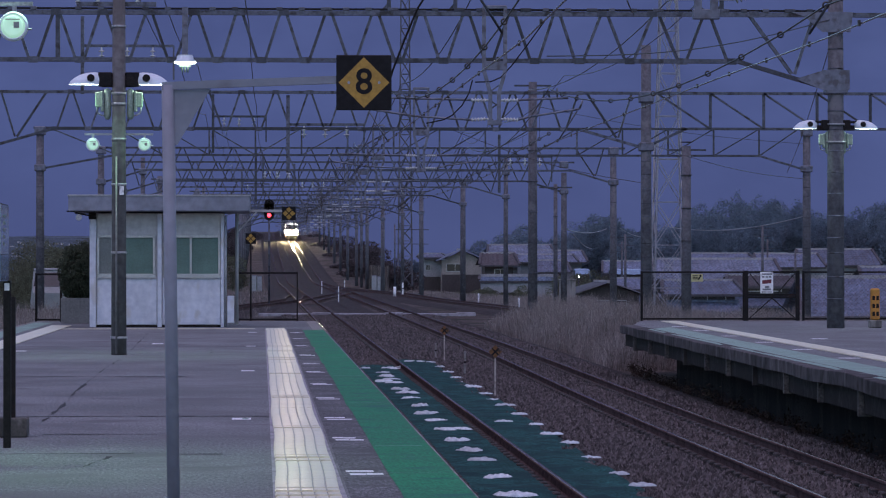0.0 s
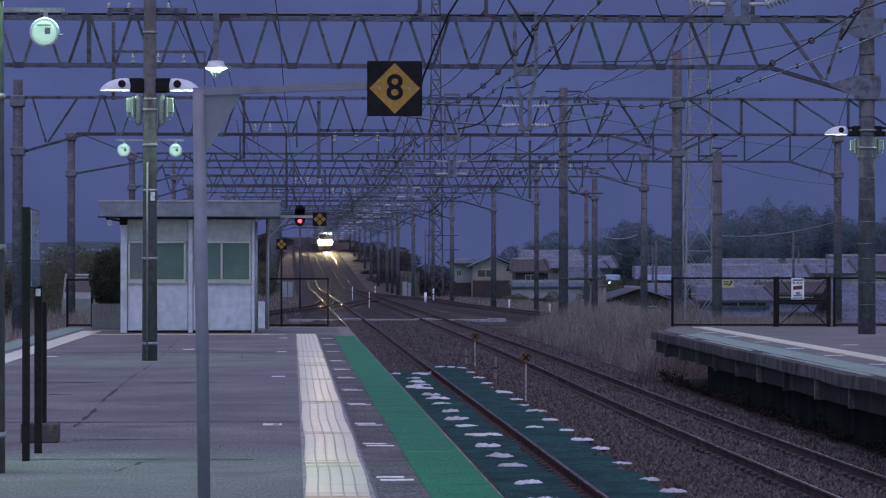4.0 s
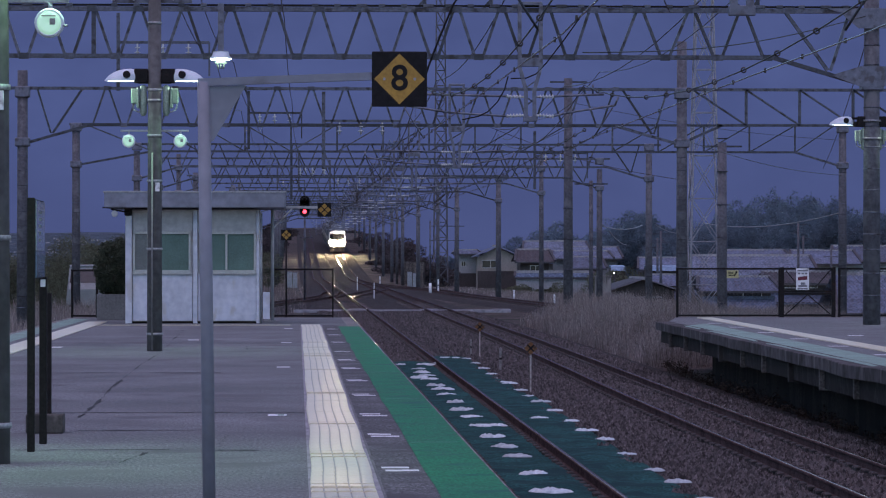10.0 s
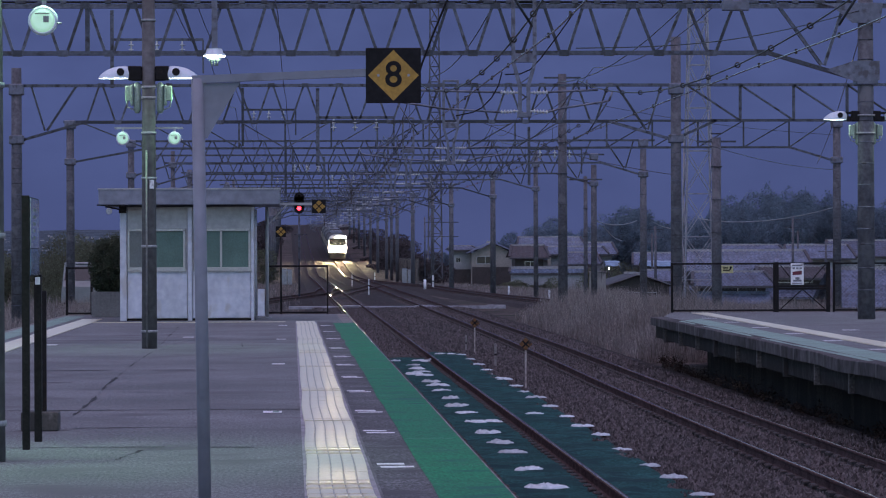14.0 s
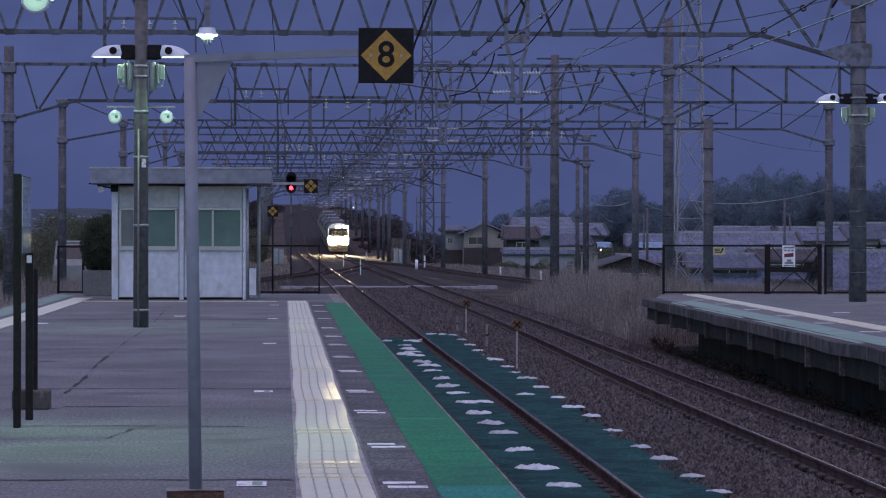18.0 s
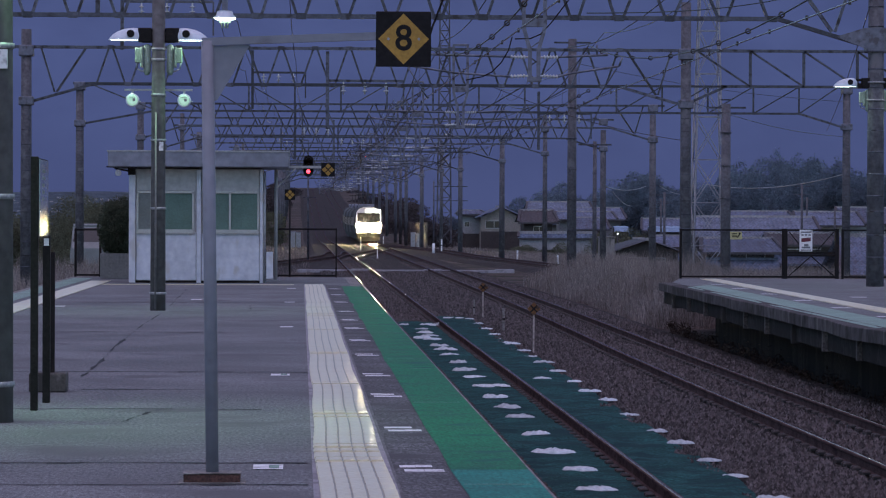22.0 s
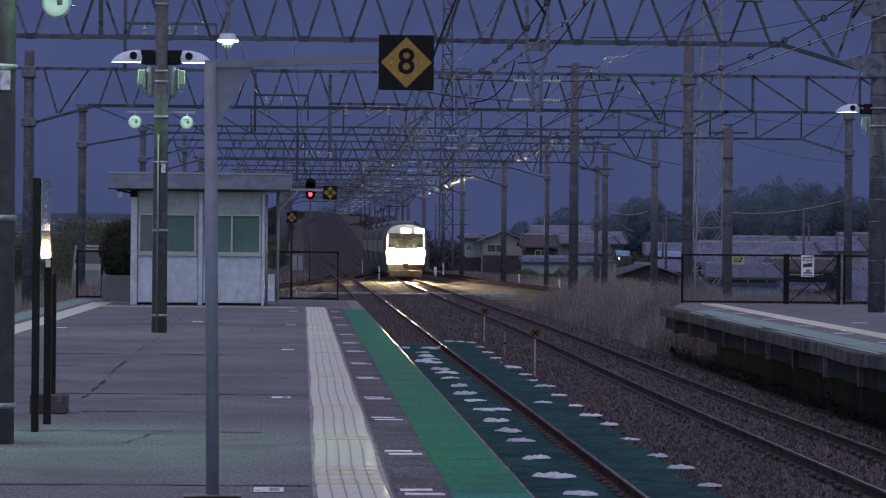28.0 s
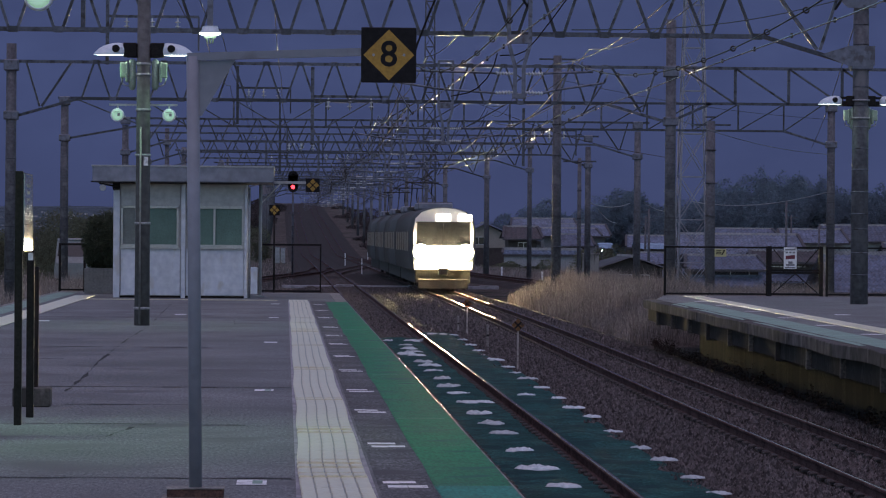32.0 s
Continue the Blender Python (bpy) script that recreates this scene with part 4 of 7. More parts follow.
def plate_sign(parent, x, y, z, size, mark):
    h = size / 2
    bm = bm_new()
    box(bm, -h, h, -0.012, 0.012, -h, h, 0.004)
    p = part("plate", bm, SIGN_BLACK, parent, "black square sign plate")
    p.location = (x, y, z)
    d = h * 0.92
    bm = bm_new()
    sheet(bm, ((0, -0.0135, -d), (d, -0.0135, 0), (0, -0.0135, d), (-d, -0.0135, 0)))
    part("diamond", bm, SIGN_YELLOW, p, "yellow diamond")
    if mark == "8":
        me = text_mesh("8", size * 0.645, 0.0006, 0.003)
        me.materials.append(SIGN_BLACK)
        t = new("numeral", me)
        t.parent, t.location = p, (0, -0.0155, -size * 0.002)
        for o in (-0.6, 0.6):
            bm = bm_new()
            rod(bm, (o * d, -0.013, 0), (o * d, -0.018, 0), 0.008, None, 8)
            part("bolt", bm, GALV, p)
    else:
        bm = bm_new()
        k = d * 0.62
        bar(bm, (-k, -0.016, -k), (k, -0.016, k), 0.004, size * 0.07)
        bar(bm, (-k, -0.019, k), (k, -0.019, -k), 0.004, size * 0.07)
        part("cross", bm, SIGN_BLACK, p, "black cross")
    return p


stop_sign()

# further black-and-yellow cross signs
SIGN_WORN = material("worn_orange_plate", (0.17, 0.075, 0.022), 0.75, scale=9, vary=0.3, fine=60, bump=0.1, stain=(0.05, 0.03, 0.02), stain_at=0.56)
far_sign = thing("cross_sign", "black square sign with a yellow crossed diamond on a bracket", "sign", 0.6, 81.0, 0)
bm = bm_new()
rod(bm, (-1.19, 0, 0), (-1.19, 0, 2.78), 0.04)
bar(bm, (-1.19, 0, 2.72), (0.12, 0, 2.72), 0.05, 0.06)
bar(bm, (-1.19, 0, 2.2), (-0.72, 0, 2.69), 0.03, 0.035)
box(bm, -1.4, -1.1, -0.1, 0.1, 0.0, 0.03)
part("bracket", bm, WALL_CREAM, far_sign, "pale grey bracket post with a slanting brace")
plate_sign(far_sign, 0.05, -0.03, 2.66, 0.33, "x")
far_sign2 = thing("cross_sign", "small black and yellow crossed sign on a pole", "sign", -0.32, 100.0, -1.3)
bm = bm_new()
rod(bm, (0, 0, 0), (0, 0, 3.55), 0.03)
part("pole", bm, BLACK, far_sign2)
plate_sign(far_sign2, 0, -0.04, 3.49, 0.31, "x")
for x, y, hgt, sz in ((4.55, 66.0, 0.92, 0.235), (4.85, 90.0, 0.85, 0.24)):
    st = thing("marker_post", "white trackside stake with a small dull orange crossed diamond", "marker post", x, y, -1.2, group="trackside marker posts")
    bm = bm_new()
    box(bm, -0.016, 0.016, -0.02, 0.02, 0, hgt, 0.004)
    part("stake", bm, STAKE, st)
    d = sz / 2 * 1.1
    bm = bm_new()
    a = [bm.verts.new(p) for p in ((0, -0.035, -d), (d, -0.035, 0), (0, -0.035, d), (-d, -0.035, 0))]
    b = [bm.verts.new((q.co.x, -0.027, q.co.z)) for q in a]
    bm.faces.new(a)
    bm.faces.new(b[::-1])
    for i in range(4):
        bm.faces.new((a[i], b[i], b[(i + 1) % 4], a[(i + 1) % 4]))
    pl = part("plate", bm, SIGN_WORN, st, "dull orange diamond plate")
    pl.location = (0, 0, hgt + 0.03)
    bm = bm_new()
    k = d * 0.5
    bar(bm, (-k, -0.038, -k), (k, -0.038, k), 0.004, 0.03)
    bar(bm, (-k, -0.042, k), (k, -0.042, -k), 0.004, 0.03)
    cr = part("cross", bm, SIGN_BLACK, pl)
for x, y, z0, hgt, w in ((4.74, 79, -1.2, 0.62, 0.05), (4.72, 92, -1.2, 0.5, 0.05), (5.1, 225, -1.2, 1.1, 0.06), (5.05, 285, -1.2, 1.1, 0.07), (10.9, 262, -1.2, 1.1, 0.12), (8.3, 340, -1.2, 0.9, 0.1), (11.5, 150, -0.75, 0.4, 0.1), (13.3, 160, -1.3, 0.9, 0.16)):
    st = thing("white_stake", "plain white trackside stake", "stake", x, y, z0, group="white stakes")
    bm = bm_new()
    box(bm, -w / 2, w / 2, -w / 2, w / 2, 0, hgt, 0.006)
    part("post", bm, WHITE if y > 200 else CONCRETE, st)
    bm = bm_new()
    box(bm, -w / 2 - 0.003, w / 2 + 0.003, -w / 2 - 0.003, w / 2 + 0.003, hgt * 0.55, hgt * 0.62)
    part("stripe", bm, BLACK, st)

# ---- edge-on notice board ----
GLOSS_BOARD = material("glossy_notice_panel", (0.36, 0.40, 0.46), 0.0, scale=5, vary=0.08, fine=40, bump=0.0)
GLOSS_BLUE = material("glossy_blue_panel", (0.16, 0.24, 0.38), 0.0, scale=5, vary=0.08, fine=40, bump=0.0)
nb = thing("notice_board", "platform notice board on dark brown posts, seen edge-on", "notice board", -2.05, 26.4, 0)
bm = bm_new()
box(bm, -0.04, 0.018, -0.03, 0.03, 0, 1.97, 0.004)
part("post", bm, BLACK, nb, "black square post")
bm = bm_new()
box(bm, -0.03, 0.03, 1.08, 1.14, 0, 1.35, 0.004)
part("post", bm, BLACK, nb, "black square post")
bm = bm_new()
box(bm, -0.15, -0.06, 2.84, 2.90, 0.16, 1.2, 0.004)
part("post", bm, BLACK, nb, "brown rear post")
bm = bm_new()
box(bm, -0.02, 0.02, 0.03, 1.10, 1.34, 1.96, 0.004)
pan = part("panel", bm, BLACK, nb)
pan.rotation_euler = (0, 0, radians(0.58))
bm = bm_new()
box(bm, 0.02, 0.026, 0.05, 1.08, 1.56, 1.95)
part("poster", bm, GLOSS_BOARD, pan, "pale glossy printed sheet")
bm = bm_new()
box(bm, 0.02, 0.026, 0.05, 1.08, 1.35, 1.555)
part("poster", bm, GLOSS_BLUE, pan, "blue glossy strip")
bm = bm_new()
for k in range(5):
    box(bm, 0.026, 0.0275, 0.35, 0.55 + 0.04 * k, 1.63 + 0.055 * k, 1.655 + 0.055 * k)
part("unreadable_lines", bm, LOUVRE, pan)
bm = bm_new()
box(bm, -0.02, 0.02, 1.074, 1.08, 1.27, 1.33)
part("label_plate", bm, WHITE, nb)
bm = bm_new()
box(bm, -0.27, 0.05, 2.72, 3.0, 0, 0.165, 0.01)
part("foot_block", bm, STAINED, nb, "concrete foot block")


# ---- overhead line portals ----
def insulator_string(bm, p, q, r=0.055, n=6, mat=0):
    """One ribbed porcelain body between two points."""
    p, q = Vector(p), Vector(q)
    d = q - p
    u = d.normalized().orthogonal().normalized()
    w = d.normalized().cross(u)
    prof = [(0.0, 0.35)]
    for k in range(n):
        prof += [((k + 0.15) / n, 0.38), ((k + 0.3) / n, 1.0), ((k + 0.42) / n, 0.96), ((k + 0.75) / n, 0.42)]
    prof.append((1.0, 0.35))
    rings = [[bm.verts.new(p + d * h + (u * math.cos(a) + w * math.sin(a)) * r * m) for a in (math.pi * i / 5 for i in range(10))] for h, m in prof]
    for a, b in zip(rings, rings[1:]):
        for i in range(10):
            f = bm.faces.new((a[i], a[(i + 1) % 10], b[(i + 1) % 10], b[i]))
            f.smooth, f.material_index = True, mat
    bm.faces.new(rings[0][::-1]).material_index = mat
    bm.faces.new(rings[-1]).material_index = mat


def portal(y, xl, xr, style="W", zb=6.04, depth=1.06, radius=0.2, top=None, span=None, pitch=1.04, tracks=(), over=1.6, mids=(), nodes=None):
    """A lattice beam on two masts. span: where the bottom chord runs level; mids: drop posts between two tracks."""
    z0 = -1.4 + rise(y)
    zb += rise(y)
    zt = zb + depth
    p = thing("catenary_portal", "grey steel lattice portal over the tracks on concrete masts", "catenary portal", 0, y, 0, group="catenary portals")
    tops = top or (zt + 0.75, zt + 0.75)
    for x, tz in zip((xl, xr), tops):
        zz = 0.0 if (-5.7 < x < 1.3 or 8.6 < x < 16.5) and y < 82 else z0
        bm = bm_new()
        rod(bm, (x, 0, zz), (x, 0, tz), radius, radius * 0.85, 18)
        c = part("mast", bm, POLE, p, "weathered concrete mast")
        steps = 14 if y < 160 else 5
        for k in range(steps):
            z = zz + 0.7 + k * 6.6 / steps + 0.12 * noise.noise((k * 1.3, x, y))
            bm = bm_new()
            rr = radius * (1 - 0.15 * (z - zz) / (tz - zz))
            lathe(bm, [(rr * 0.98, -0.014), (rr + 0.007, -0.014), (rr + 0.007, 0.014), (rr * 0.98, 0.014)], 16, at=(x, 0, z))
            part("band", bm, STEEL, c)
        for u, v in ((zb - 0.74, zb - 0.44), (zt - 0.32, zt + 0.06)):
            bm = bm_new()
            box(bm, x - 0.25, x + 0.25, -0.23, 0.23, u, v, 0.03)
            for bx in (-0.2, 0.2):
                for bz in (u + 0.06, v - 0.06):
                    rod(bm, (x + bx, -0.23, bz), (x + bx, -0.25, bz), 0.02, None, 6)
            part("clamp_plate", bm, PLATE_STEEL, p, "pale bolted steel clamp")
    bl, br = span or (xl + 2.2, xr - 2.2)

    def member(nm, q, r, w, h):
        bm = bm_new()
        bar(bm, q, r, w, h)
        part(nm, bm, STEEL, p)

    member("top_chord", (xl - over, 0, zt), (xr + over, 0, zt), 0.14, 0.10)
    member("bottom_chord", (bl, 0, zb), (br, 0, zb), 0.14, 0.095)
    for x, e, s in ((xl, bl, -1), (xr, br, 1)):
        d = abs(x - e)
        member("haunch_bar", (e, 0, zb), (x - s * radius, 0, zb - 0.6), 0.13, 0.09)
        if style == "W":
            member("haunch_bar", (e + s * 0.25, 0, zt), (e + s * d * 0.55, 0, zb - 0.28), 0.09, 0.075)
            member("haunch_bar", (e + s * d * 0.58, 0, zb - 0.28), (x - s * 0.5, 0, zt), 0.09, 0.065)
        else:
            member("haunch_bar", (e, 0, zb), (x - s * 0.4, 0, zt), 0.07, 0.06)
    if y < 80:
        for x, s in ((xl, -1), (xr, 1)):
            for pts in (((x - s * 1.05, zt + 0.05), (x + s * 0.36, zt + 0.05), (x + s * 0.3, zt - 0.40), (x - s * 0.34, zt - 0.40), (x - s * 0.75, zt - 0.05)),
                        ((x - s * 0.95, zb - 0.40), (x - s * 0.3, zb - 0.20), (x + s * 0.28, zb - 0.20), (x + s * 0.28, zb - 0.64), (x - s * 0.3, zb - 0.66))):
                bm = bm_new()
                a = [bm.verts.new((u, -0.245, v)) for u, v in pts]
                b = [bm.verts.new((u, -0.233, v)) for u, v in pts]
                bm.faces.new(a)
                bm.faces.new(b[::-1])
                for i in range(5):
                    bm.faces.new((a[i], b[i], b[(i + 1) % 5], a[(i + 1) % 5]))
                for u, v in pts:
                    cx, cz = sum(q[0] for q in pts) / 5, sum(q[1] for q in pts) / 5
                    for k in (0.9, 0.6):
                        px, pz = cx + (u - cx) * k, cz + (v - cz) * k
                        rod(bm, (px, -0.246, pz), (px, -0.26, pz), 0.016, None, 6)
                part("gusset_plate", bm, PLATE_STEEL, p, "pale bolted gusset plate")
    if nodes:
        for a, b in zip(nodes, nodes[1:]):
            m = (a + b) / 2
            member("brace", (a + 0.09, 0, zb), (m - 0.07, 0, zt), 0.08, 0.065)
            member("brace", (m + 0.07, 0, zt), (b - 0.09, 0, zb), 0.08, 0.065)
    x = bl if not nodes else br
    k = 0
    while x + pitch <= br + 0.12:
        if style == "W":
            legs = [((x + 0.09, zb), (x + pitch / 2 - 0.06, zt)), ((x + pitch / 2 + 0.06, zt), (x + pitch - 0.09, zb))]
        elif x > -0.8:
            legs = [((x, zb), (x, zt)), ((x, zb), (x + pitch, zt))]
        else:
            legs = [((x, zb), (x, zt)), ((x, zt), (x + pitch, zb))]
        for (ax, az), (bx, bz) in legs:
            member("brace", (ax, 0, az), (bx, 0, bz), 0.08, 0.065 if style == "W" else 0.055)
        x += pitch
        k += 1
    if style == "W" and not nodes and br - x > 0.3:
        member("brace", (x + 0.09, 0, zb), (x + pitch / 2 - 0.06, 0, zt), 0.08, 0.065)
    elif style == "P":
        member("brace", (x, 0, zb), (x, 0, zt), 0.07, 0.055)
    if y < 120 and style == "W":
        low = nodes or [bl + j * pitch for j in range(int((br - bl) / pitch) + 1)]
        for j, xl_ in enumerate(low):
            for xx, zz in ((xl_, zb - 0.005), (xl_ + pitch / 2, zt + 0.005)):
                bm = bm_new()
                box(bm, xx - 0.11, xx + 0.11, -0.052, -0.075, zz - 0.07, zz + 0.07)
                part("gusset", bm, STEEL, p)
    for m in mids:
        hang(p, m, zb, zt, y)
    return p


def hang(p, x, zb, zt, y):
    """A drop post between the tracks with insulated arms to the wires on both sides."""
    r = rise(y)
    near = y < 45
    low = (4.41 if near else 4.62) + r
    far = y > 260

    def member(nm, pts, w, mat=STEEL):
        bm = bm_new()
        for a, b in zip(pts, pts[1:]):
            bar(bm, a, b, w, w)
        part(nm, bm, mat, p)

    for o in (-0.24, 0.24):
        member("drop_post", [(x + o, -0.12, zt + 0.15), (x + o, -0.12, zb - 0.22), (x + o * 0.4, -0.12, zb - 0.75), (x + o * 0.4, -0.12, low)], 0.085, PLATE_STEEL)
    for q, h in (((zt + 0.14), 0.08), (zb - 0.12, 0.2), (low + 0.02, 0.12)):
        bm = bm_new()
        w = 0.27 if q > zb - 0.2 else 0.16
        box(bm, x - w, x + w, -0.16, -0.08, q - h / 2, q + h / 2, 0.01)
        part("tie_plate", bm, PLATE_STEEL, p)
    if not far:
        for k in range(4):
            z = low + 0.12 + k * 0.2
            member("lacing", [(x - 0.1, -0.12, z), (x + 0.1, -0.12, z + 0.14 * (1 if k % 2 else -1))], 0.03)
    xm, xp = line_at(TRACK_MAIN, y), line_at(TRACK_PASS, y)
    for tx, d in ((xm, -1), (xp, 1)):
        reach = abs(tx - x)
        za, zc = (4.62, 4.735) if near else (4.72, 4.70)
        ia, ib = (0.34, 0.67) if near else (0.2, 0.55)
        for z, dz in ((5.14, 0.006), (za, zc - za)):
            bm = bm_new()
            insulator_string(bm, (x + d * ia, -0.12, z + r), (x + d * ib, -0.12, z + r + dz), 0.068 if near else 0.055, 7 if near else 5)
            rod(bm, (x + d * 0.06, -0.12, z + r), (x + d * ia, -0.12, z + r), 0.025, None, 8)
            part("insulator", bm, PORCELAIN, p, "ribbed white porcelain insulator")
        bm = bm_new()
        rod(bm, (x + d * 0.5, -0.12, 5.15 + r), (x + d * (reach + 0.25), -0.12, 5.2 + r), 0.026, None, 8)
        part("support_arm", bm, PLATE_STEEL, p, "tubular support arm")
        bm = bm_new()
        pts = [(x + d * (ib - 0.03), -0.12, zc + r), (x + d * (reach - 0.6), -0.12, 4.78 + (0.14 if near else 0) + r), (x + d * (reach + 0.5), -0.12, 4.95 + r), (x + d * (reach + 0.58), -0.12, 5.15 + r)]
        for a, b in zip(pts, pts[1:]):
            rod(bm, a, b, 0.024, None, 8)
        part("registration_arm", bm, PLATE_STEEL, p, "bent tubular registration arm")
        bm = bm_new()
        rod(bm, (x + d * (reach + 0.45), -0.12, 4.9 + r), (x + d * reach, -0.12, 4.2 + r), 0.016, None, 8)
        part("steady_arm", bm, STEEL, p)
        bm = bm_new()
        rod(bm, (tx, -0.12, 5.2 + r), (tx, -0.12, 5.42 + r), 0.02, None, 8)
        part("wire_clip", bm, STEEL, p)


def feeder_frame(p_y, x, z, w=1.6, drop=0.55):
    """A small steel frame with hanging disc insulators for the feeder wires."""
    f = thing("feeder_bracket", "steel feeder bracket with disc insulators on the portal", "bracket", x, p_y, 0, group="feeder brackets")
    bm = bm_new()
    bar(bm, (-w / 2, 0, z), (w / 2, 0, z), 0.08, 0.09)
    bar(bm, (w / 2, 0, z), (w / 2, 0, z - drop - 0.6), 0.06, 0.06)
    bar(bm, (-w / 2, 0, z + 1.0), (-w / 2, 0, z - drop - 1.1), 0.12, 0.12)
    part("frame", bm, STEEL, f)
    for k in range(3):
        bm = bm_new()
        xx = -w * 0.29 + k * w * 0.28
        rod(bm, (xx, 0, z - 0.02), (xx, 0, z - 0.46), 0.03, None, 8)
        for zz in (z - 0.18, z - 0.34):
            lathe(bm, [(0.03, 0.03), (0.10, 0.0), (0.095, -0.02), (0.03, -0.01)], 14, at=(xx, 0, zz))
        part("insulator", bm, PORCELAIN, f, "white disc insulators")


PORTALS = [40.0, 76.3, 116, 154, 174, 197, 234, 274, 314, 354, 394, 434, 474, 514, 556, 600, 645]
for y, a, b in ((215, -7.5, 15.5), (294, -5.0, 12.2), (374, -2.4, 11.0)):
    portal(y, a, b, "W", 6.25, 1.1, 0.16, None, None, 1.3, (), 0.5, (5.0,))
portal(40.0, -8.0, 13.6, "W", 6.04, 1.06, 0.2, (7.9, 7.85), None, 1.02, (), 1.0, (5.25,))
portal(76.3, -9.6, 13.0, "W", 6.04, 1.06, 0.2, (7.9, 7.85), (-7.126, 10.77), 1.018, (), 3.0, (5.24,), [-7.13, -6.12, -5.11, -4.07, -3.04, -2.01, -0.99, -0.01, 0.98, 2.03, 3.08, 4.09, 5.12, 6.15, 7.16, 8.30, 9.50, 10.62])
# cable tray along the second portal's top chord, and an upright in its lattice
tray = thing("cable_tray", "dark clamped cable run along the portal's top chord", "cable", 0, 76.3, 7.1)
bm = bm_new()
bar(bm, (-9.2, -0.03, 0.085), (12.7, -0.03, 0.085), 0.05, 0.045)
part("cable", bm, BLACK, tray)
for k in range(44):
    if noise.noise((k * 0.71, 3, 3)) > -0.2:
        bm = bm_new()
        box(bm, -0.07, 0.07 + 0.1 * (k % 3 == 0), -0.085, 0.03, 0.05, 0.125, 0.006)
        part("clamp", bm, STEEL, tray).location = (-9.1 + k * 0.5, 0, 0)
bm = bm_new()
bar(bm, (-4.56, 0.0, 6.0), (-4.56, 0.0, 7.06), 0.1, 0.11)
tagged(put("lattice_upright", bm, STEEL), "grey steel upright inside the portal's lattice", "post").location = (0, 76.3, 0)
portal(116, -9.35, 13.2, "W", 6.05, 1.25, 0.2, (7.9, 8.95), (-7.06, 10.9), 1.16, (), 2.0, (5.45,))
portal(154, -10.0, 24.9, "P", 6.35, 1.22, 0.2, (7.4, 7.65), (-6.55, 22.72), 2.09, (), 0.3, (5.3,))
portal(174, -8.2, 18.1, "W", 6.2, 1.15, 0.19, (7.0, 6.9), None, 1.3, (), 0.6, (5.2,))
portal(197, -8.0, 17.6, "W", 6.2, 1.1, 0.19, (7.0, 6.7), None, 1.3, (), 0.6, (5.2,))
portal(234, -7.0, 13.9, "W", 6.1, 1.1, 0.2, (7.4, 7.2), None, 1.3, (), 0.6, (5.0,))
portal(274, -5.2, 12.9, "W", 6.1, 1.1, 0.2, (7.4, 7.2), None, 1.3, (), 0.6, (5.0,))
portal(314, -4.5, 11.2, "W", 6.1, 1.1, 0.2, (7.4, 7.2), None, 1.3, (), 0.6, (5.0,))
for y in PORTALS[9:]:
    portal(y, -2.2 + 0.4 * noise.noise((y, 0, 0)), 11.0 + 0.8 * noise.noise((y, 3, 0)), "W", 6.1, 1.1, 0.19, None, None, 1.4, (), 0.5, ((line_at(TRACK_MAIN, y) + line_at(TRACK_PASS, y)) / 2,))
# the second portal's beam runs on over the far platform
wing = thing("portal_wing", "grey steel lattice beam running on over the far platform", "catenary portal", 0, 116, 0)
zl, zh = 6.08, 7.3
for nm, q, w, t in [("top_chord", (13.4, 0, zh), (27.0, 0, zh), 0.1), ("bottom_chord", (14.4, 0, zl), (26.0, 0, zl), 0.09), ("haunch_bar", (13.4, 0, 5.55), (14.6, 0, zl), 0.09)] + [("brace", (13.57 + 1.85 * k, 0, zl), (13.57 + 1.85 * k, 0, zh), 0.06) for k in range(1, 7)] + [("brace", (13.57 + 1.85 * k, 0, zh), (15.42 + 1.85 * k, 0, zl), 0.06) for k in range(0, 6)]:
    bm = bm_new()
    bar(bm, q, w, 0.1, t)
    part(nm, bm, STEEL, wing)
bm = bm_new()
rod(bm, (26.6, 0, -3.4), (26.6, 0, 8.0), 0.2, 0.17, 16)
part("mast", bm, POLE, wing)
feeder_frame(116, -4.55, 8.87, 3.1)
feeder_frame(116, 2.2, 6.2, 2.6)
feeder_frame(154, -1.0, 8.1, 2.4)
feeder_frame(154, 12.0, 6.3, 2.4)
feeder_frame(174, 0.8, 6.2, 2.2)
feeder_frame(197, 3.0, 6.2, 2.2)
feeder_frame(234, 1.2, 7.8, 2.2)
feeder_frame(274, -0.5, 7.8, 2.2)

for x in (2.86, 4.36, 10.4):
    up = thing("feeder_post", "steel angle post standing on the portal beam", "post", x, 76.3, 7.1, group="feeder posts")
    bm = bm_new()
    bar(bm, (0, 0, 0), (0, 0, 1.9), 0.09, 0.09)
    part("angle", bm, STEEL, up)
    bm = bm_new()
    bar(bm, (-0.18, 0, 0.02), (0.0, 0, 0.22), 0.06, 0.06)
    part("foot_brace", bm, STEEL, up)
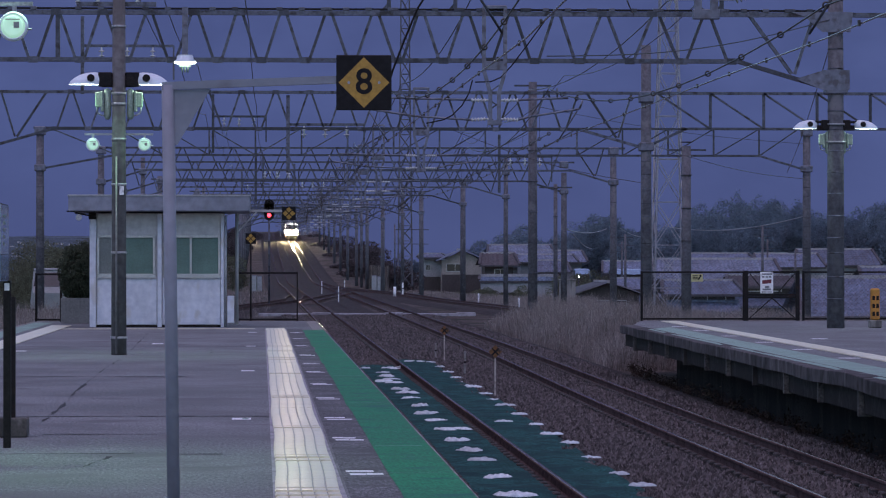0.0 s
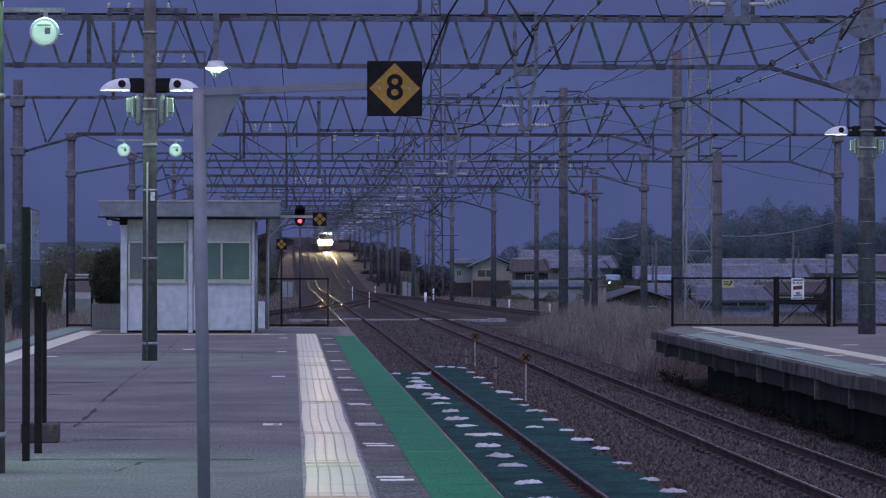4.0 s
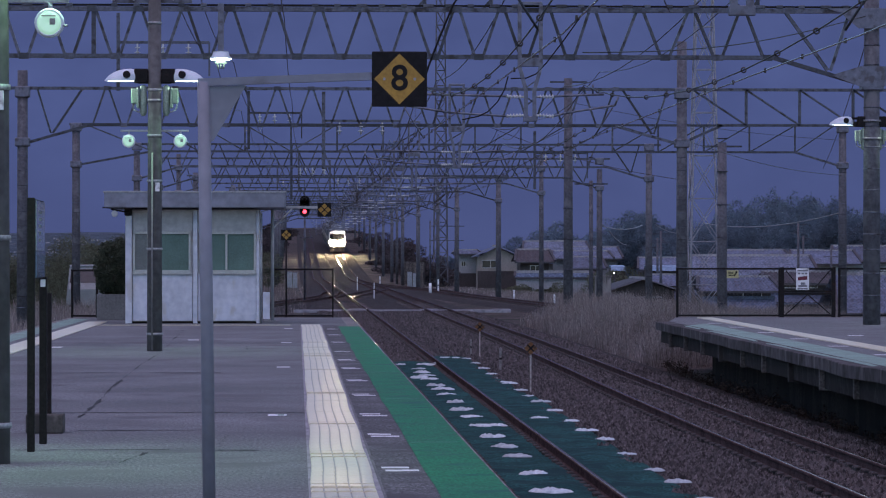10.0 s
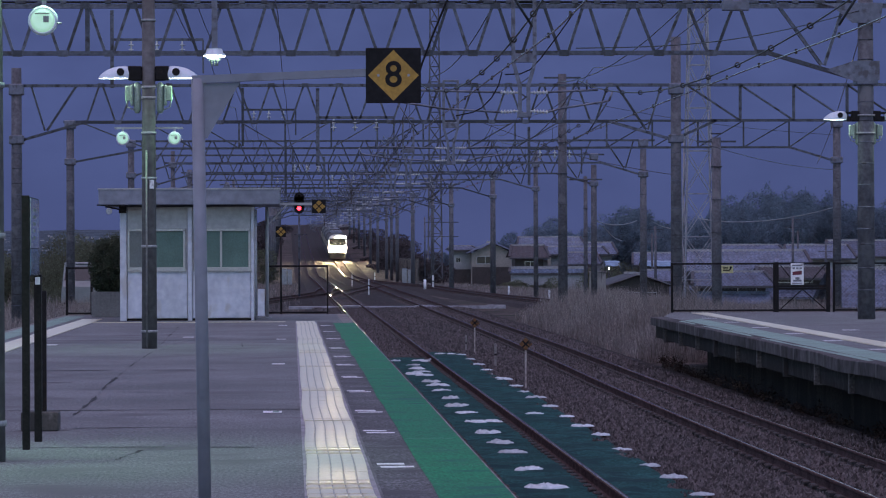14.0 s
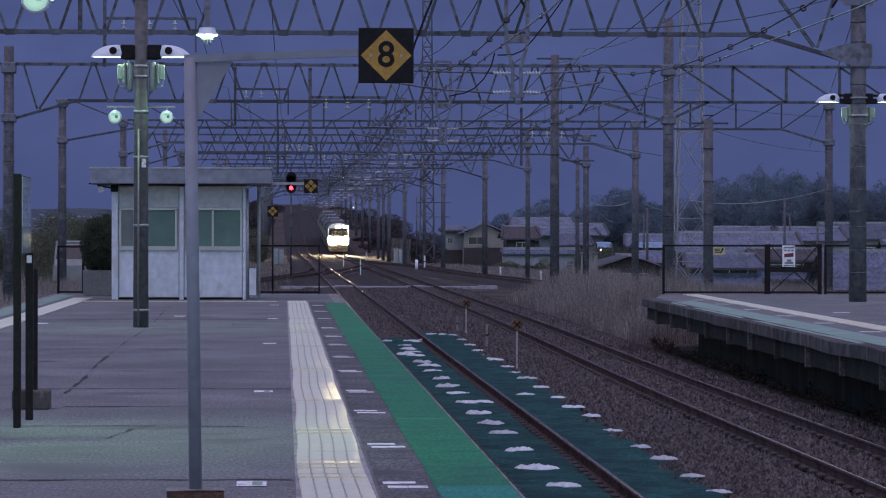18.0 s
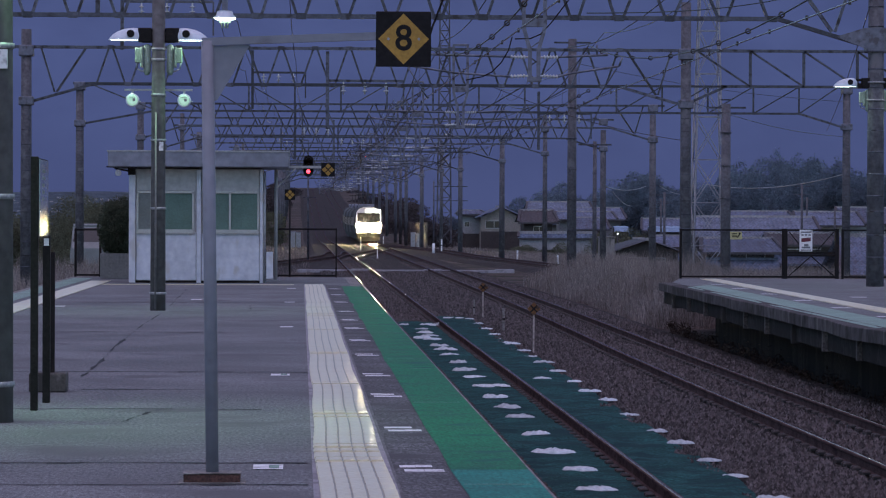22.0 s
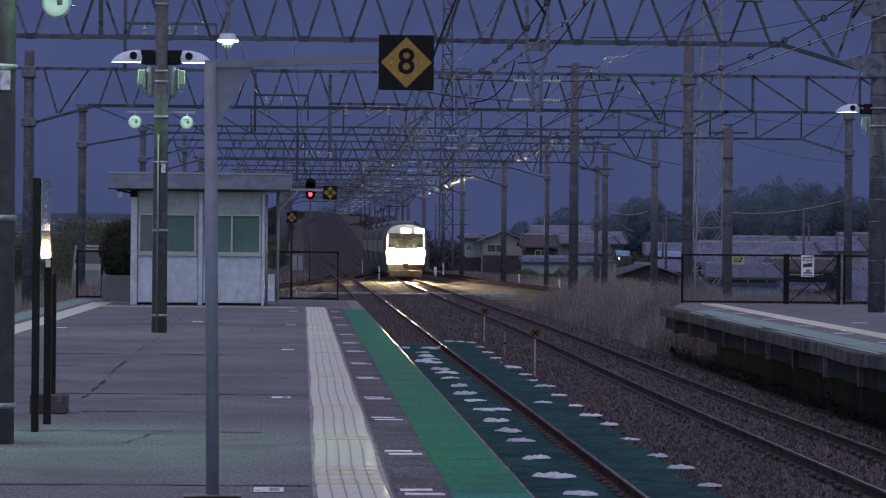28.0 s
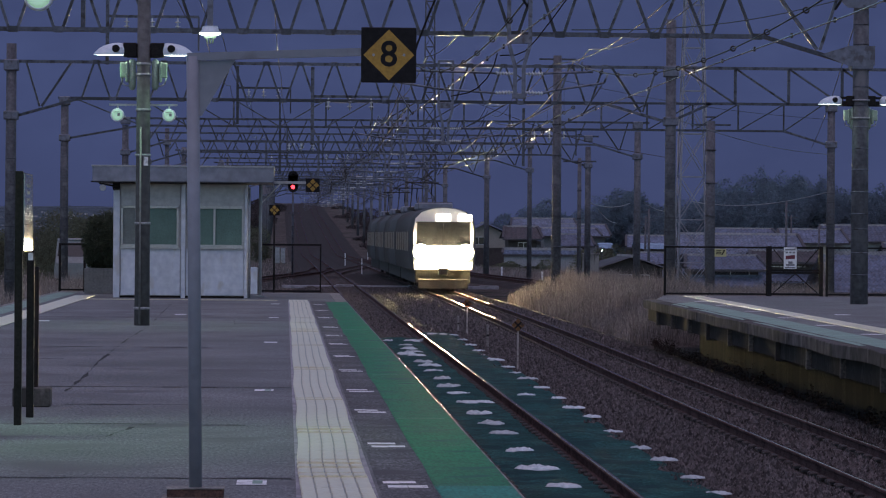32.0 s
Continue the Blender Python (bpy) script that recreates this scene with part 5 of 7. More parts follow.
# lone masts beside the line
for x, y, r, tz in ((11.05, 138, 0.2, 8.85), (16.1, 128, 0.2, 5.9), (13.2, 152, 0.1, 5.0)):
    m = thing("line_mast", "weathered concrete line mast with steel bands", "mast", x, y, -1.4, group="line masts")
    bm = bm_new()
    rod(bm, (0, 0, 0), (0, 0, tz + 1.4), r, r * 0.85, 16)
    part("mast", bm, POLE, m)
    for k in range(6):
        bm = bm_new()
        lathe(bm, [(r * 0.97, -0.02), (r + 0.015, -0.02), (r + 0.015, 0.02), (r * 0.97, 0.02)], 14, at=(0, 0, 1.2 + k * 1.25))
        part("band", bm, STEEL, m)
    bm = bm_new()
    bar(bm, (-0.75, 0, tz + 1.25), (0.75, 0, tz + 1.25), 0.07, 0.07)
    part("crossarm", bm, STEEL, m)


# ---- wires ----
def wire(name, pts, r, label, parent=None, mat=WIRE):
    cu = bpy.data.curves.new(name, "CURVE")
    cu.dimensions, cu.bevel_depth, cu.bevel_resolution = "3D", r, 2
    sp = cu.splines.new("POLY")
    sp.points.add(len(pts) - 1)
    for q, p in zip(sp.points, pts):
        q.co = (*p, 1)
    cu.materials.append(mat)
    ob = new(name, cu)
    if parent is not None:
        ob.parent = parent
    return tagged(ob, label)


SPANS = [-4.0] + PORTALS
LOW = {2.82: (0.1, 4.36, 53.5, 0.0021), 6.47: (0.02, 4.28, 52.0, 0.0019)}      # first span: shift, lowest height and its place, curvature
for path, name in ((TRACK_MAIN, "main"), (TRACK_PASS, "passing")):
    line = thing("catenary", "dark contact and messenger wires above the track", "overhead wire")
    con, mes, aux = [], [], []
    shift, low, at_y, bow = LOW[path[0][1]]
    for a, b in zip(SPANS, SPANS[1:]):
        if b > 520:
            break
        n = 12 if a > 41 or a < 39 else 11
        for k in range(n):
            s = k / n
            y = a + (b - a) * s
            side = 0.2 * (1 if SPANS.index(a) % 2 else -1) * (1 - 2 * s) + shift * max(0.0, min(1.0, (116 - y) / 40))
            x = line_at(path, y) + side
            zc = 4.26 + rise(y)
            zm = 5.42 + rise(y) - 4 * 0.62 * s * (1 - s)
            if a < 39:
                zm = 5.42 + (low + bow * (40 - at_y) ** 2 - 5.42) * s - 4 * 0.5 * s * (1 - s)
            elif a < 41:
                zm = low + bow * (y - at_y) ** 2
            con.append((x, y, zc - 0.1))
            mes.append((x, y, zm))
            if y > 76:
                aux.append((x, y, zc + 0.14))
            if y < 330:
                drop = bm_new()
                torus(drop, (x, y, zm if y < 76 else zc + 0.14), 0.036, 0.012)
                part("ring_clip", drop, WIRE, line)
                drop = bm_new()
                box(drop, x - 0.014, x + 0.014, y + 1.2, y + 1.26, zc - 0.125, zc - 0.06)
                part("wire_clamp", drop, WIRE, line)
                if y > 76 and k % 2:
                    drop = bm_new()
                    rod(drop, (x, y, zc + 0.17), (x, y, zm), 0.005, None, 4)
                    part("dropper", drop, WIRE, line)
    wire("contact_wire", con, 0.011, "bright worn copper wire", line, CONTACT)
    wire("messenger_wire", mes, 0.012, "", line)
    wire("auxiliary_wire", aux, 0.010, "", line)
for x0, z0, sag, r, x1 in ((-3.5, 8.2, 0.5, 0.012, -1.0), (-2.9, 8.2, 0.5, 0.012, -0.4), (4.85, 7.6, 0.5, 0.014, 4.6), (9.2, 7.4, 0.5, 0.014, 9.0), (10.4, 7.9, 0.6, 0.012, 10.3), (-0.5, 6.9, 0.4, 0.01, 0.6)):
    pts = []
    for a, b in zip(SPANS, SPANS[1:]):
        if b > 400:
            break
        for k in range(8):
            s = k / 8
            y = a + (b - a) * s
            pts.append((x0 + (x1 - x0) * y / 400, y, z0 + rise(y) - 4 * sag * s * (1 - s)))
    tagged(wire("feeder_wire", pts, r, "dark feeder wire sagging between the portals"), category="wire")
# tensioning and crossing wires that slant to the masts
for p, q, r in (((6.2, 60, 7.4), (8.4, 76.3, 7.1), 0.014), ((5.4, 64, 5.4), (12.9, 76.2, 7.0), 0.011), ((12.9, 76.3, 6.5), (24.0, 154, 5.6), 0.011), ((13.2, 116, 5.6), (24.9, 154, 5.3), 0.012), ((6.6, 116, 6.0), (13.2, 116, 4.2), 0.01), ((6.85, 154, 5.6), (11.0, 138, 6.8), 0.01), ((11.0, 138, 7.9), (24.9, 154, 6.9), 0.01), ((16.1, 128, 4.9), (25.0, 200, 3.6), 0.014)):
    n = 14
    pts = [tuple(Vector(p).lerp(Vector(q), k / n) - Vector((0, 0, 0.25 * math.sin(math.pi * k / n)))) for k in range(n + 1)]
    tagged(wire("span_wire", pts, r, "dark slanting span wire between masts"), category="wire")

# feed cables hanging from the first portal to the wires
for r, pts in ((0.024, ((3.75, 76.15, 7.6), (3.5, 76.15, 7.2), (3.2, 76.15, 6.48), (2.94, 76.15, 5.8), (2.85, 76.15, 5.5))),
               (0.015, ((6.45, 76.15, 7.05), (6.0, 76.15, 6.42), (5.62, 76.15, 5.92), (5.38, 76.15, 5.66), (5.15, 76.15, 5.56), (4.8, 76.15, 5.55))),
               (0.015, ((4.74, 76.15, 5.6), (4.66, 76.15, 5.3), (4.5, 76.15, 5.02), (4.28, 76.15, 4.8), (4.08, 76.15, 4.7), (3.7, 76.15, 4.62)))):
    tagged(wire("feed_cable", pts, r, "black feed cable hanging from the portal", mat=BLACK), category="cable")

# pendant lamp under the first portal
pl = thing("pendant_lamp", "lit pendant lamp hanging from the portal", "lamp", -1.71, 76.0, 6.1)
bm = bm_new()
bar(bm, (0, 0, 1.1), (0, 0, -0.02), 0.13, 0.1)
part("hanger", bm, PLATE_STEEL, pl)
bm = bm_new()
lathe(bm, [(0.16, 0.03), (0.18, 0.0), (0.19, -0.06), (0.24, -0.11), (0.245, -0.13)], 20)
part("housing", bm, SHADE, pl)
bm = bm_new()
lathe(bm, [(0.243, -0.128), (0.235, -0.15), (0.16, -0.175), (0.02, -0.18)], 20)
part("lit_tube", bm, LAMP_ON, pl, "lit white lamp")
bm = bm_new()
for x in (-0.08, 0.0, 0.08):
    rod(bm, (x, 0, -0.16), (x * 0.7, 0, -0.36), 0.02, None, 6)
box(bm, -0.13, 0.13, -0.03, 0.03, -0.24, -0.2)
part("bracket", bm, BOX_GREEN, pl)

# twin lamps on the mast of the opposite platform
light_pole(13.0, 76.3, 0.19, 4.5, 0.16, "platform light poles", False, 4.52, power=22, pole=False)

# ---- signal ----
sg = thing("railway_signal", "black colour-light signal showing red", "railway signal", 0.45, 205, -1.3)
bm = bm_new()
rod(bm, (0, 0.1, 0), (0, 0.1, 6.6), 0.06)
bar(bm, (-0.3, 0.1, 4.05), (0.5, 0.1, 4.05), 0.5, 0.04)
part("pole", bm, STEEL, sg)
bm = bm_new()
lathe(bm, [(0.30, -0.03), (0.30, 0.03)], 16, axis="y", at=(0, 0, 6.3))
box(bm, -0.30, 0.30, -0.03, 0.03, 5.6, 6.3)
lathe(bm, [(0.30, -0.03), (0.30, 0.03)], 16, axis="y", at=(0, 0, 5.6))
part("backplate", bm, BLACK, sg, "black rounded backplate")
for z, m in ((5.62, RED_ON), (6.0, BLACK), (6.35, BLACK)):
    bm = bm_new()
    lathe(bm, [(0.001, -0.05), (0.12 if m is RED_ON else 0.07, -0.05), (0.12 if m is RED_ON else 0.08, -0.03)], 16, axis="y", at=(0, 0, z))
    part("lens", bm, m, sg, "lit red lens" if m is RED_ON else "")
    bm = bm_new()
    for k in range(8):
        a0, a1 = math.pi * k / 8, math.pi * (k + 1) / 8
        sheet(bm, ((0.14 * math.cos(a0), -0.04, z + 0.14 * math.sin(a0)), (0.14 * math.cos(a1), -0.04, z + 0.14 * math.sin(a1)), (0.12 * math.cos(a1), -0.3, z + 0.12 * math.sin(a1)), (0.12 * math.cos(a0), -0.3, z + 0.12 * math.sin(a0))))
    part("hood", bm, BLACK, sg)


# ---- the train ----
# Body darkened as if in shade; front white so lamp flood reads as glare.
TRAIN_FRONT = material("train_glare_white_front", (0.80, 0.79, 0.76), 0.4, 0.0, scale=2, vary=0.05, fine=40, bump=0.02)
TRAIN_SHADED = material("train_shade_dark_body", (0.05, 0.05, 0.053), 0.7, 0.0, scale=2, vary=0.08, fine=40, bump=0.03)
TRAIN_DARK = material("train_dark_mask", (0.02, 0.02, 0.022), 0.25, scale=2, vary=0.1, fine=40, bump=0.0)
GLASS = material("train_windscreen", (0.012, 0.013, 0.016), 0.06, scale=2, vary=0.1, fine=40, bump=0.0)
UNDER = material("train_underframe", (0.03, 0.028, 0.027), 0.8, scale=3, vary=0.3, fine=40, bump=0.2)
WINDOW_ON = glowing("lit_saloon_window", (1.0, 0.86, 0.62), 0.03, (0.04, 0.04, 0.045))


def body_ring(scale_x, z_top, y):
    """Cross-section of the car body, from lower left over the roof to lower right."""
    pts = [(-1.40, 0.95), (-1.46, 1.5), (-1.46, 2.7), (-1.36, 3.2), (-1.05, 3.5), (-0.55, 3.64), (0, 3.69)]
    pts = pts + [(-a, b) for a, b in pts[-2::-1]]
    return [(a * scale_x, y, 0.95 + (b - 0.95) * z_top) for a, b in pts]


def railcar(lead):
    c = thing("railcar", "commuter train car with blazing headlamps" if lead else "following commuter train car with lit windows", "train", group="train cars")
    bm = bm_new()
    secs = [(0.9, 0.985, 0.25), (0.97, 0.995, 0.6), (1, 1, 1.3), (1, 1, 19.6)] if lead else [(1, 1, 0.3), (1, 1, 19.6)]
    prev = None
    for sx, zt, y in secs:
        row = [bm.verts.new(p) for p in body_ring(sx, zt, y)]
        if prev:
            for i in range(len(row) - 1):
                bm.faces.new((prev[i], prev[i + 1], row[i + 1], row[i])).smooth = True
        else:
            bm.faces.new(row).material_index = 1
        prev = row
    bm.faces.new(prev[::-1])
    body = part("body", bm, [TRAIN_SHADED, TRAIN_FRONT if lead else TRAIN_SHADED], c, "steel car body darkened as if unlit, front whitened for lamp glare" if lead else "steel car body darkened as if unlit")
    bm = bm_new()
    box(bm, -1.2, 1.2, 0.6, 19.2, 0.35, 0.95, 0.03)
    for yy in (2.8, 4.9, 14.6, 16.7):
        for s in (-1, 1):
            rod(bm, (s * 0.5, yy, 0.43), (s * 0.62, yy, 0.43), 0.43, None, 18)
    part("underframe", bm, UNDER, c, "dark underframe with wheels")
    for k in range(6):
        for s in (-1, 1):
            bm = bm_new()
            yy = 2.2 + k * 2.9
            box(bm, s * 1.462 - 0.01, s * 1.462 + 0.01, yy, yy + 1.9, 1.75, 2.6)
            part("side_window", bm, WINDOW_ON, c, "lit saloon window")
    if lead:
        bm = bm_new()
        sheet(bm, ((-1.18, 0.235, 2.0), (1.18, 0.235, 2.0), (1.14, 0.235, 3.0), (-1.14, 0.235, 3.0)))
        part("windscreen", bm, GLASS, c, "dark windscreen")
        bm = bm_new()
        box(bm, -0.02, 0.02, 0.2, 0.24, 2.0, 3.02)
        box(bm, -1.2, 1.2, 0.2, 0.24, 2.98, 3.04)
        part("windscreen_frame", bm, TRAIN_DARK, c)
        for x in (0.0, 0.94):
            bm = bm_new()
            box(bm, x - 0.3, x + 0.3, 0.19, 0.235, 3.07, 3.36, 0.02)
            part("destination_display", bm, LED_ON, c, "lit white destination display")
        for s in (-1, 1):
            bm = bm_new()
            # Oversized domed lens floods the car front, standing in for glare.
            lathe(bm, [(0.001, -0.10), (0.14, -0.075), (0.25, 0.0), (0.32, 0.11), (0.335, 0.25)], 22, axis="y", at=(s * 0.98, 0, 1.72))
            h = part("headlamp", bm, HEAD_ON, c, "oversized blazing warm-white headlamp")
            bm = bm_new()
            # Smaller lamp added inside the pair to widen the bright area.
            lathe(bm, [(0.001, -0.02), (0.10, 0.01), (0.165, 0.09), (0.17, 0.24)], 18, axis="y", at=(s * 0.40, 0, 1.72))
            part("glare_lamp", bm, HEAD_ON, c, "added lamp widening the headlamp glare")
            bm = bm_new()
            lathe(bm, [(0.335, 0.16), (0.38, 0.16), (0.38, 0.25), (0.335, 0.25)], 22, axis="y", at=(s * 0.98, 0, 1.72))
            part("lamp_rim", bm, GALV, h)
            # Extra emitter, hooded and added only to throw more headlight down the track.
            bm = bm_new()
            lathe(bm, [(0.001, 0.205), (0.15, 0.205), (0.15, 0.24)], 18, axis="y", at=(s * 0.40, 0, 1.28))
            h = part("projector_lamp", bm, BEAM_ON, c, "added warm-white lamp throwing extra headlight along the rails")
            bm = bm_new()
            lathe(bm, [(0.16, 0.24), (0.16, -0.4), (0.185, -0.4), (0.185, 0.24)], 18, axis="y", at=(s * 0.40, 0, 1.28))
            part("lamp_hood", bm, TRAIN_DARK, h, "added black tubular hood narrowing the beam")
        bm = bm_new()
        box(bm, -0.2, 0.2, -0.25, 0.4, 0.72, 1.02, 0.04)
        box(bm, -1.1, 1.1, 0.15, 0.3, 0.12, 0.55, 0.03)
        part("coupler", bm, UNDER, c, "dark coupler and rail guard")
    if not lead:
        bm = bm_new()
        box(bm, -0.7, 0.7, 3.7, 5.3, 3.68, 3.86, 0.02)
        pan = part("pantograph", bm, UNDER, c, "raised pantograph on its base frame")
        for a, b in (((-0.6, 4.0, 3.85), (-0.5, 5.0, 4.5)), ((0.6, 4.0, 3.85), (0.5, 5.0, 4.5)), ((-0.5, 5.0, 4.5), (-0.5, 4.2, 5.08)), ((0.5, 5.0, 4.5), (0.5, 4.2, 5.08)), ((-0.85, 4.2, 5.1), (0.85, 4.2, 5.1)), ((-0.85, 4.5, 5.1), (0.85, 4.5, 5.1))):
            bm = bm_new()
            rod(bm, a, b, 0.03, None, 6)
            part("arm", bm, UNDER, pan)
    bm = bm_new()
    box(bm, -0.8, 0.8, 8.5, 13.0, 3.62, 3.95, 0.06)
    part("roof_unit", bm, ROOF_GREY, c)
    return c


CARS = [railcar(True)]
CARS.append(railcar(False))
for k in range(2):
    CARS.append(copy_thing(CARS[1], Matrix()))
TRAIN = [(0, 668), (3, 634), (6, 597), (9, 557), (13, 499), (16, 452), (19, 402), (22, 347), (24, 308), (26, 268), (28, 228), (30, 188), (32, 147)]


def along(t):
    """Distance of the train's front from the camera."""
    for (a, u), (b, v) in zip(TRAIN, TRAIN[1:]):
        if t <= b:
            return u + (v - u) * (t - a) / (b - a)
    return TRAIN[-1][1]


def motions():
    for k, car in enumerate(CARS):
        rows = []
        for i in range(33):
            y = along(i) + 20.0 * k
            a, b = y, y + 18.0
            xa, xb = line_at(TRACK_PASS, a), line_at(TRACK_PASS, b)
            za, zb = rise(a), rise(b)
            rows.append((i, pose(xa, a, RAIL_Z + za, math.degrees(math.atan((zb - za) / 18)), 0, -math.degrees(math.atan((xb - xa) / 18)))))
        walk(car, rows)


# ---- fences at the platform ends ----
CHAIN = material("fence_wire_mesh", (0.05, 0.05, 0.055), 0.6, 0.3, scale=4, vary=0.2, fine=30, bump=0.0)


def mesh_panel(parent, x0, x1, z0, z1, y=0.0, step=0.09):
    bm = bm_new()
    n = int((x1 - x0 + z1 - z0) / step)
    for k in range(n + 1):
        o = k * step
        for flip in (0, 1):
            ax, az = x0 + o, z0
            bx, bz = x0 + o - (z1 - z0), z1
            if ax > x1:
                az += ax - x1
                ax = x1
            if bx < x0:
                bz -= x0 - bx
                bx = x0
            if az >= bz:
                continue
            if flip:
                ax, bx = x0 + x1 - ax, x0 + x1 - bx
            bar(bm, (ax, y, az), (bx, y, bz), 0.0045, 0.0045)
    part("wire_mesh", bm, CHAIN, parent, "diamond wire mesh")


def fence(name, label, x, y, z, posts, h, mesh=True, w=0.06):
    f = thing(name, label, "fence", x, y, z)
    for p in posts:
        bm = bm_new()
        box(bm, p - w / 2, p + w / 2, -w / 2, w / 2, -0.02, h, 0.005)
        part("post", bm, BLACK, f)
    for a, b in zip(posts, posts[1:]):
        for zz in (0.05, h - 0.03):
            bm = bm_new()
            bar(bm, (a, 0, zz), (b, 0, zz), 0.04, 0.045)
            part("rail", bm, BLACK, f)
        if mesh:
            mesh_panel(f, a, b, 0.06, h - 0.04)
    return f


fence("platform_fence", "dark pipe fence closing the platform end", -0.62, 85.7, 0, [0.0, 1.52], 1.25, False, w=0.036)
fence("platform_fence", "dark pipe fence beside the planter", -5.66, 85.7, 0, [0.0, 0.62, 1.3], 1.22, False)
fence("mesh_fence", "black framed wire mesh fence across the platform end", 9.67, 86.0, 0, [0.0, 2.62], 1.27)
fence("mesh_fence", "black framed wire mesh fence across the platform end", 13.82, 86.0, 0, [0.0, 2.6, 5.0], 1.27)
gate = thing("fence_gate", "black framed gate with crossed braces in the platform fence", "gate", 12.35, 86.0, 0)
for p in (0.0, 1.32):
    bm = bm_new()
    box(bm, p - 0.05, p + 0.05, -0.05, 0.05, -0.02, 1.28, 0.005)
    part("post", bm, BLACK, gate)
bm = bm_new()
for zz in (0.05, 0.66, 0.60, 1.24):
    bar(bm, (0, 0, zz), (1.32, 0, zz), 0.05, 0.055)
part("gate_frame", bm, BLACK, gate)
for a, b in (((0.1, 0, 0.08), (0.66, 0, 0.58)), ((0.66, 0, 0.58), (1.24, 0, 0.08)), ((0.1, 0, 1.2), (0.5, 0, 0.7)), ((0.8, 0, 0.7), (1.24, 0, 1.2))):
    bm = bm_new()
    bar(bm, a, b, 0.025, 0.025)
    part("brace", bm, BLACK, gate)
mesh_panel(gate, 0.05, 1.27, 0.06, 1.2, 0.01)
notice = thing("notice", "white warning notice with a dark red block hung on the gate", "notice", 12.87, 85.94, 0)
bm = bm_new()
box(bm, -0.165, 0.165, -0.006, 0.006, 0.70, 1.25, 0.002)
part("board", bm, WHITE, notice, "white sheet")
RED_PRINT = material("dark_red_print", (0.12, 0.015, 0.03), 0.6, scale=5, vary=0.1, fine=40, bump=0.0)
GREY_PRINT = material("grey_print", (0.16, 0.16, 0.18), 0.6, scale=5, vary=0.1, fine=40, bump=0.0)
bm = bm_new()
sheet(bm, ((-0.12, -0.009, 0.94), (0.12, -0.009, 0.96), (0.12, -0.009, 1.06), (-0.12, -0.009, 1.03)))
part("printed_block", bm, RED_PRINT, notice)
bm = bm_new()
for z, a, b, hh in ((1.19, -0.13, 0.13, 0.018), (1.12, -0.12, -0.06, 0.022), (1.12, -0.03, 0.03, 0.022), (1.12, 0.06, 0.12, 0.022), (0.86, -0.05, 0.05, 0.03), (0.80, -0.11, 0.11, 0.022), (0.735, -0.13, 0.13, 0.012)):
    sheet(bm, ((a, -0.009, z - hh), (b, -0.009, z - hh), (b, -0.009, z + hh), (a, -0.009, z + hh)))
part("unreadable_lines", bm, GREY_PRINT, notice)
yn = thing("notice", "small yellow notice with a dark pictogram on the fence mesh", "notice", 11.08, 85.94, 0)
bm = bm_new()
box(bm, -0.15, 0.15, -0.005, 0.005, 1.0, 1.20, 0.002)
YELLOW_PALE = material("pale_yellow_sheet", (0.42, 0.40, 0.20), 0.6, scale=6, vary=0.1, fine=40, bump=0.0)
part("board", bm, YELLOW_PALE, yn)
bm = bm_new()
for z in (1.15, 1.11, 1.07):
    sheet(bm, ((-0.11, -0.008, z - 0.01), (0.02, -0.008, z - 0.01), (0.02, -0.008, z + 0.01), (-0.11, -0.008, z + 0.01)))
lathe(bm, [(0.001, 0.0), (0.028, 0.0)], 12, axis="y", at=(0.09, -0.008, 1.15))
bar(bm, (0.03, -0.009, 1.05), (0.09, -0.009, 1.13), 0.004, 0.03)
part("pictogram", bm, SIGN_BLACK, yn)
ob = thing("position_marker", "short orange-yellow post with dark vertical characters", "marker post", 13.95, 76.6, 0)
bm = bm_new()
box(bm, -0.10, 0.10, -0.10, 0.10, 0.18, 0.9, 0.03)
part("post", bm, material("orange_post", (0.45, 0.20, 0.03), 0.6, scale=5, vary=0.15, fine=40, bump=0.05), ob, "orange post")
bm = bm_new()
box(bm, -0.14, 0.14, -0.14, 0.14, 0, 0.18, 0.02)
part("foot", bm, CONCRETE, ob)
bm = bm_new()
for z in (0.68, 0.5, 0.32):
    for x in (-0.045, 0.045):
        sheet(bm, ((x - 0.03, -0.103, z - 0.05), (x + 0.03, -0.103, z - 0.05), (x + 0.03, -0.103, z + 0.05), (x - 0.03, -0.103, z + 0.05)))
part("unreadable_bars", bm, BLACK, ob)

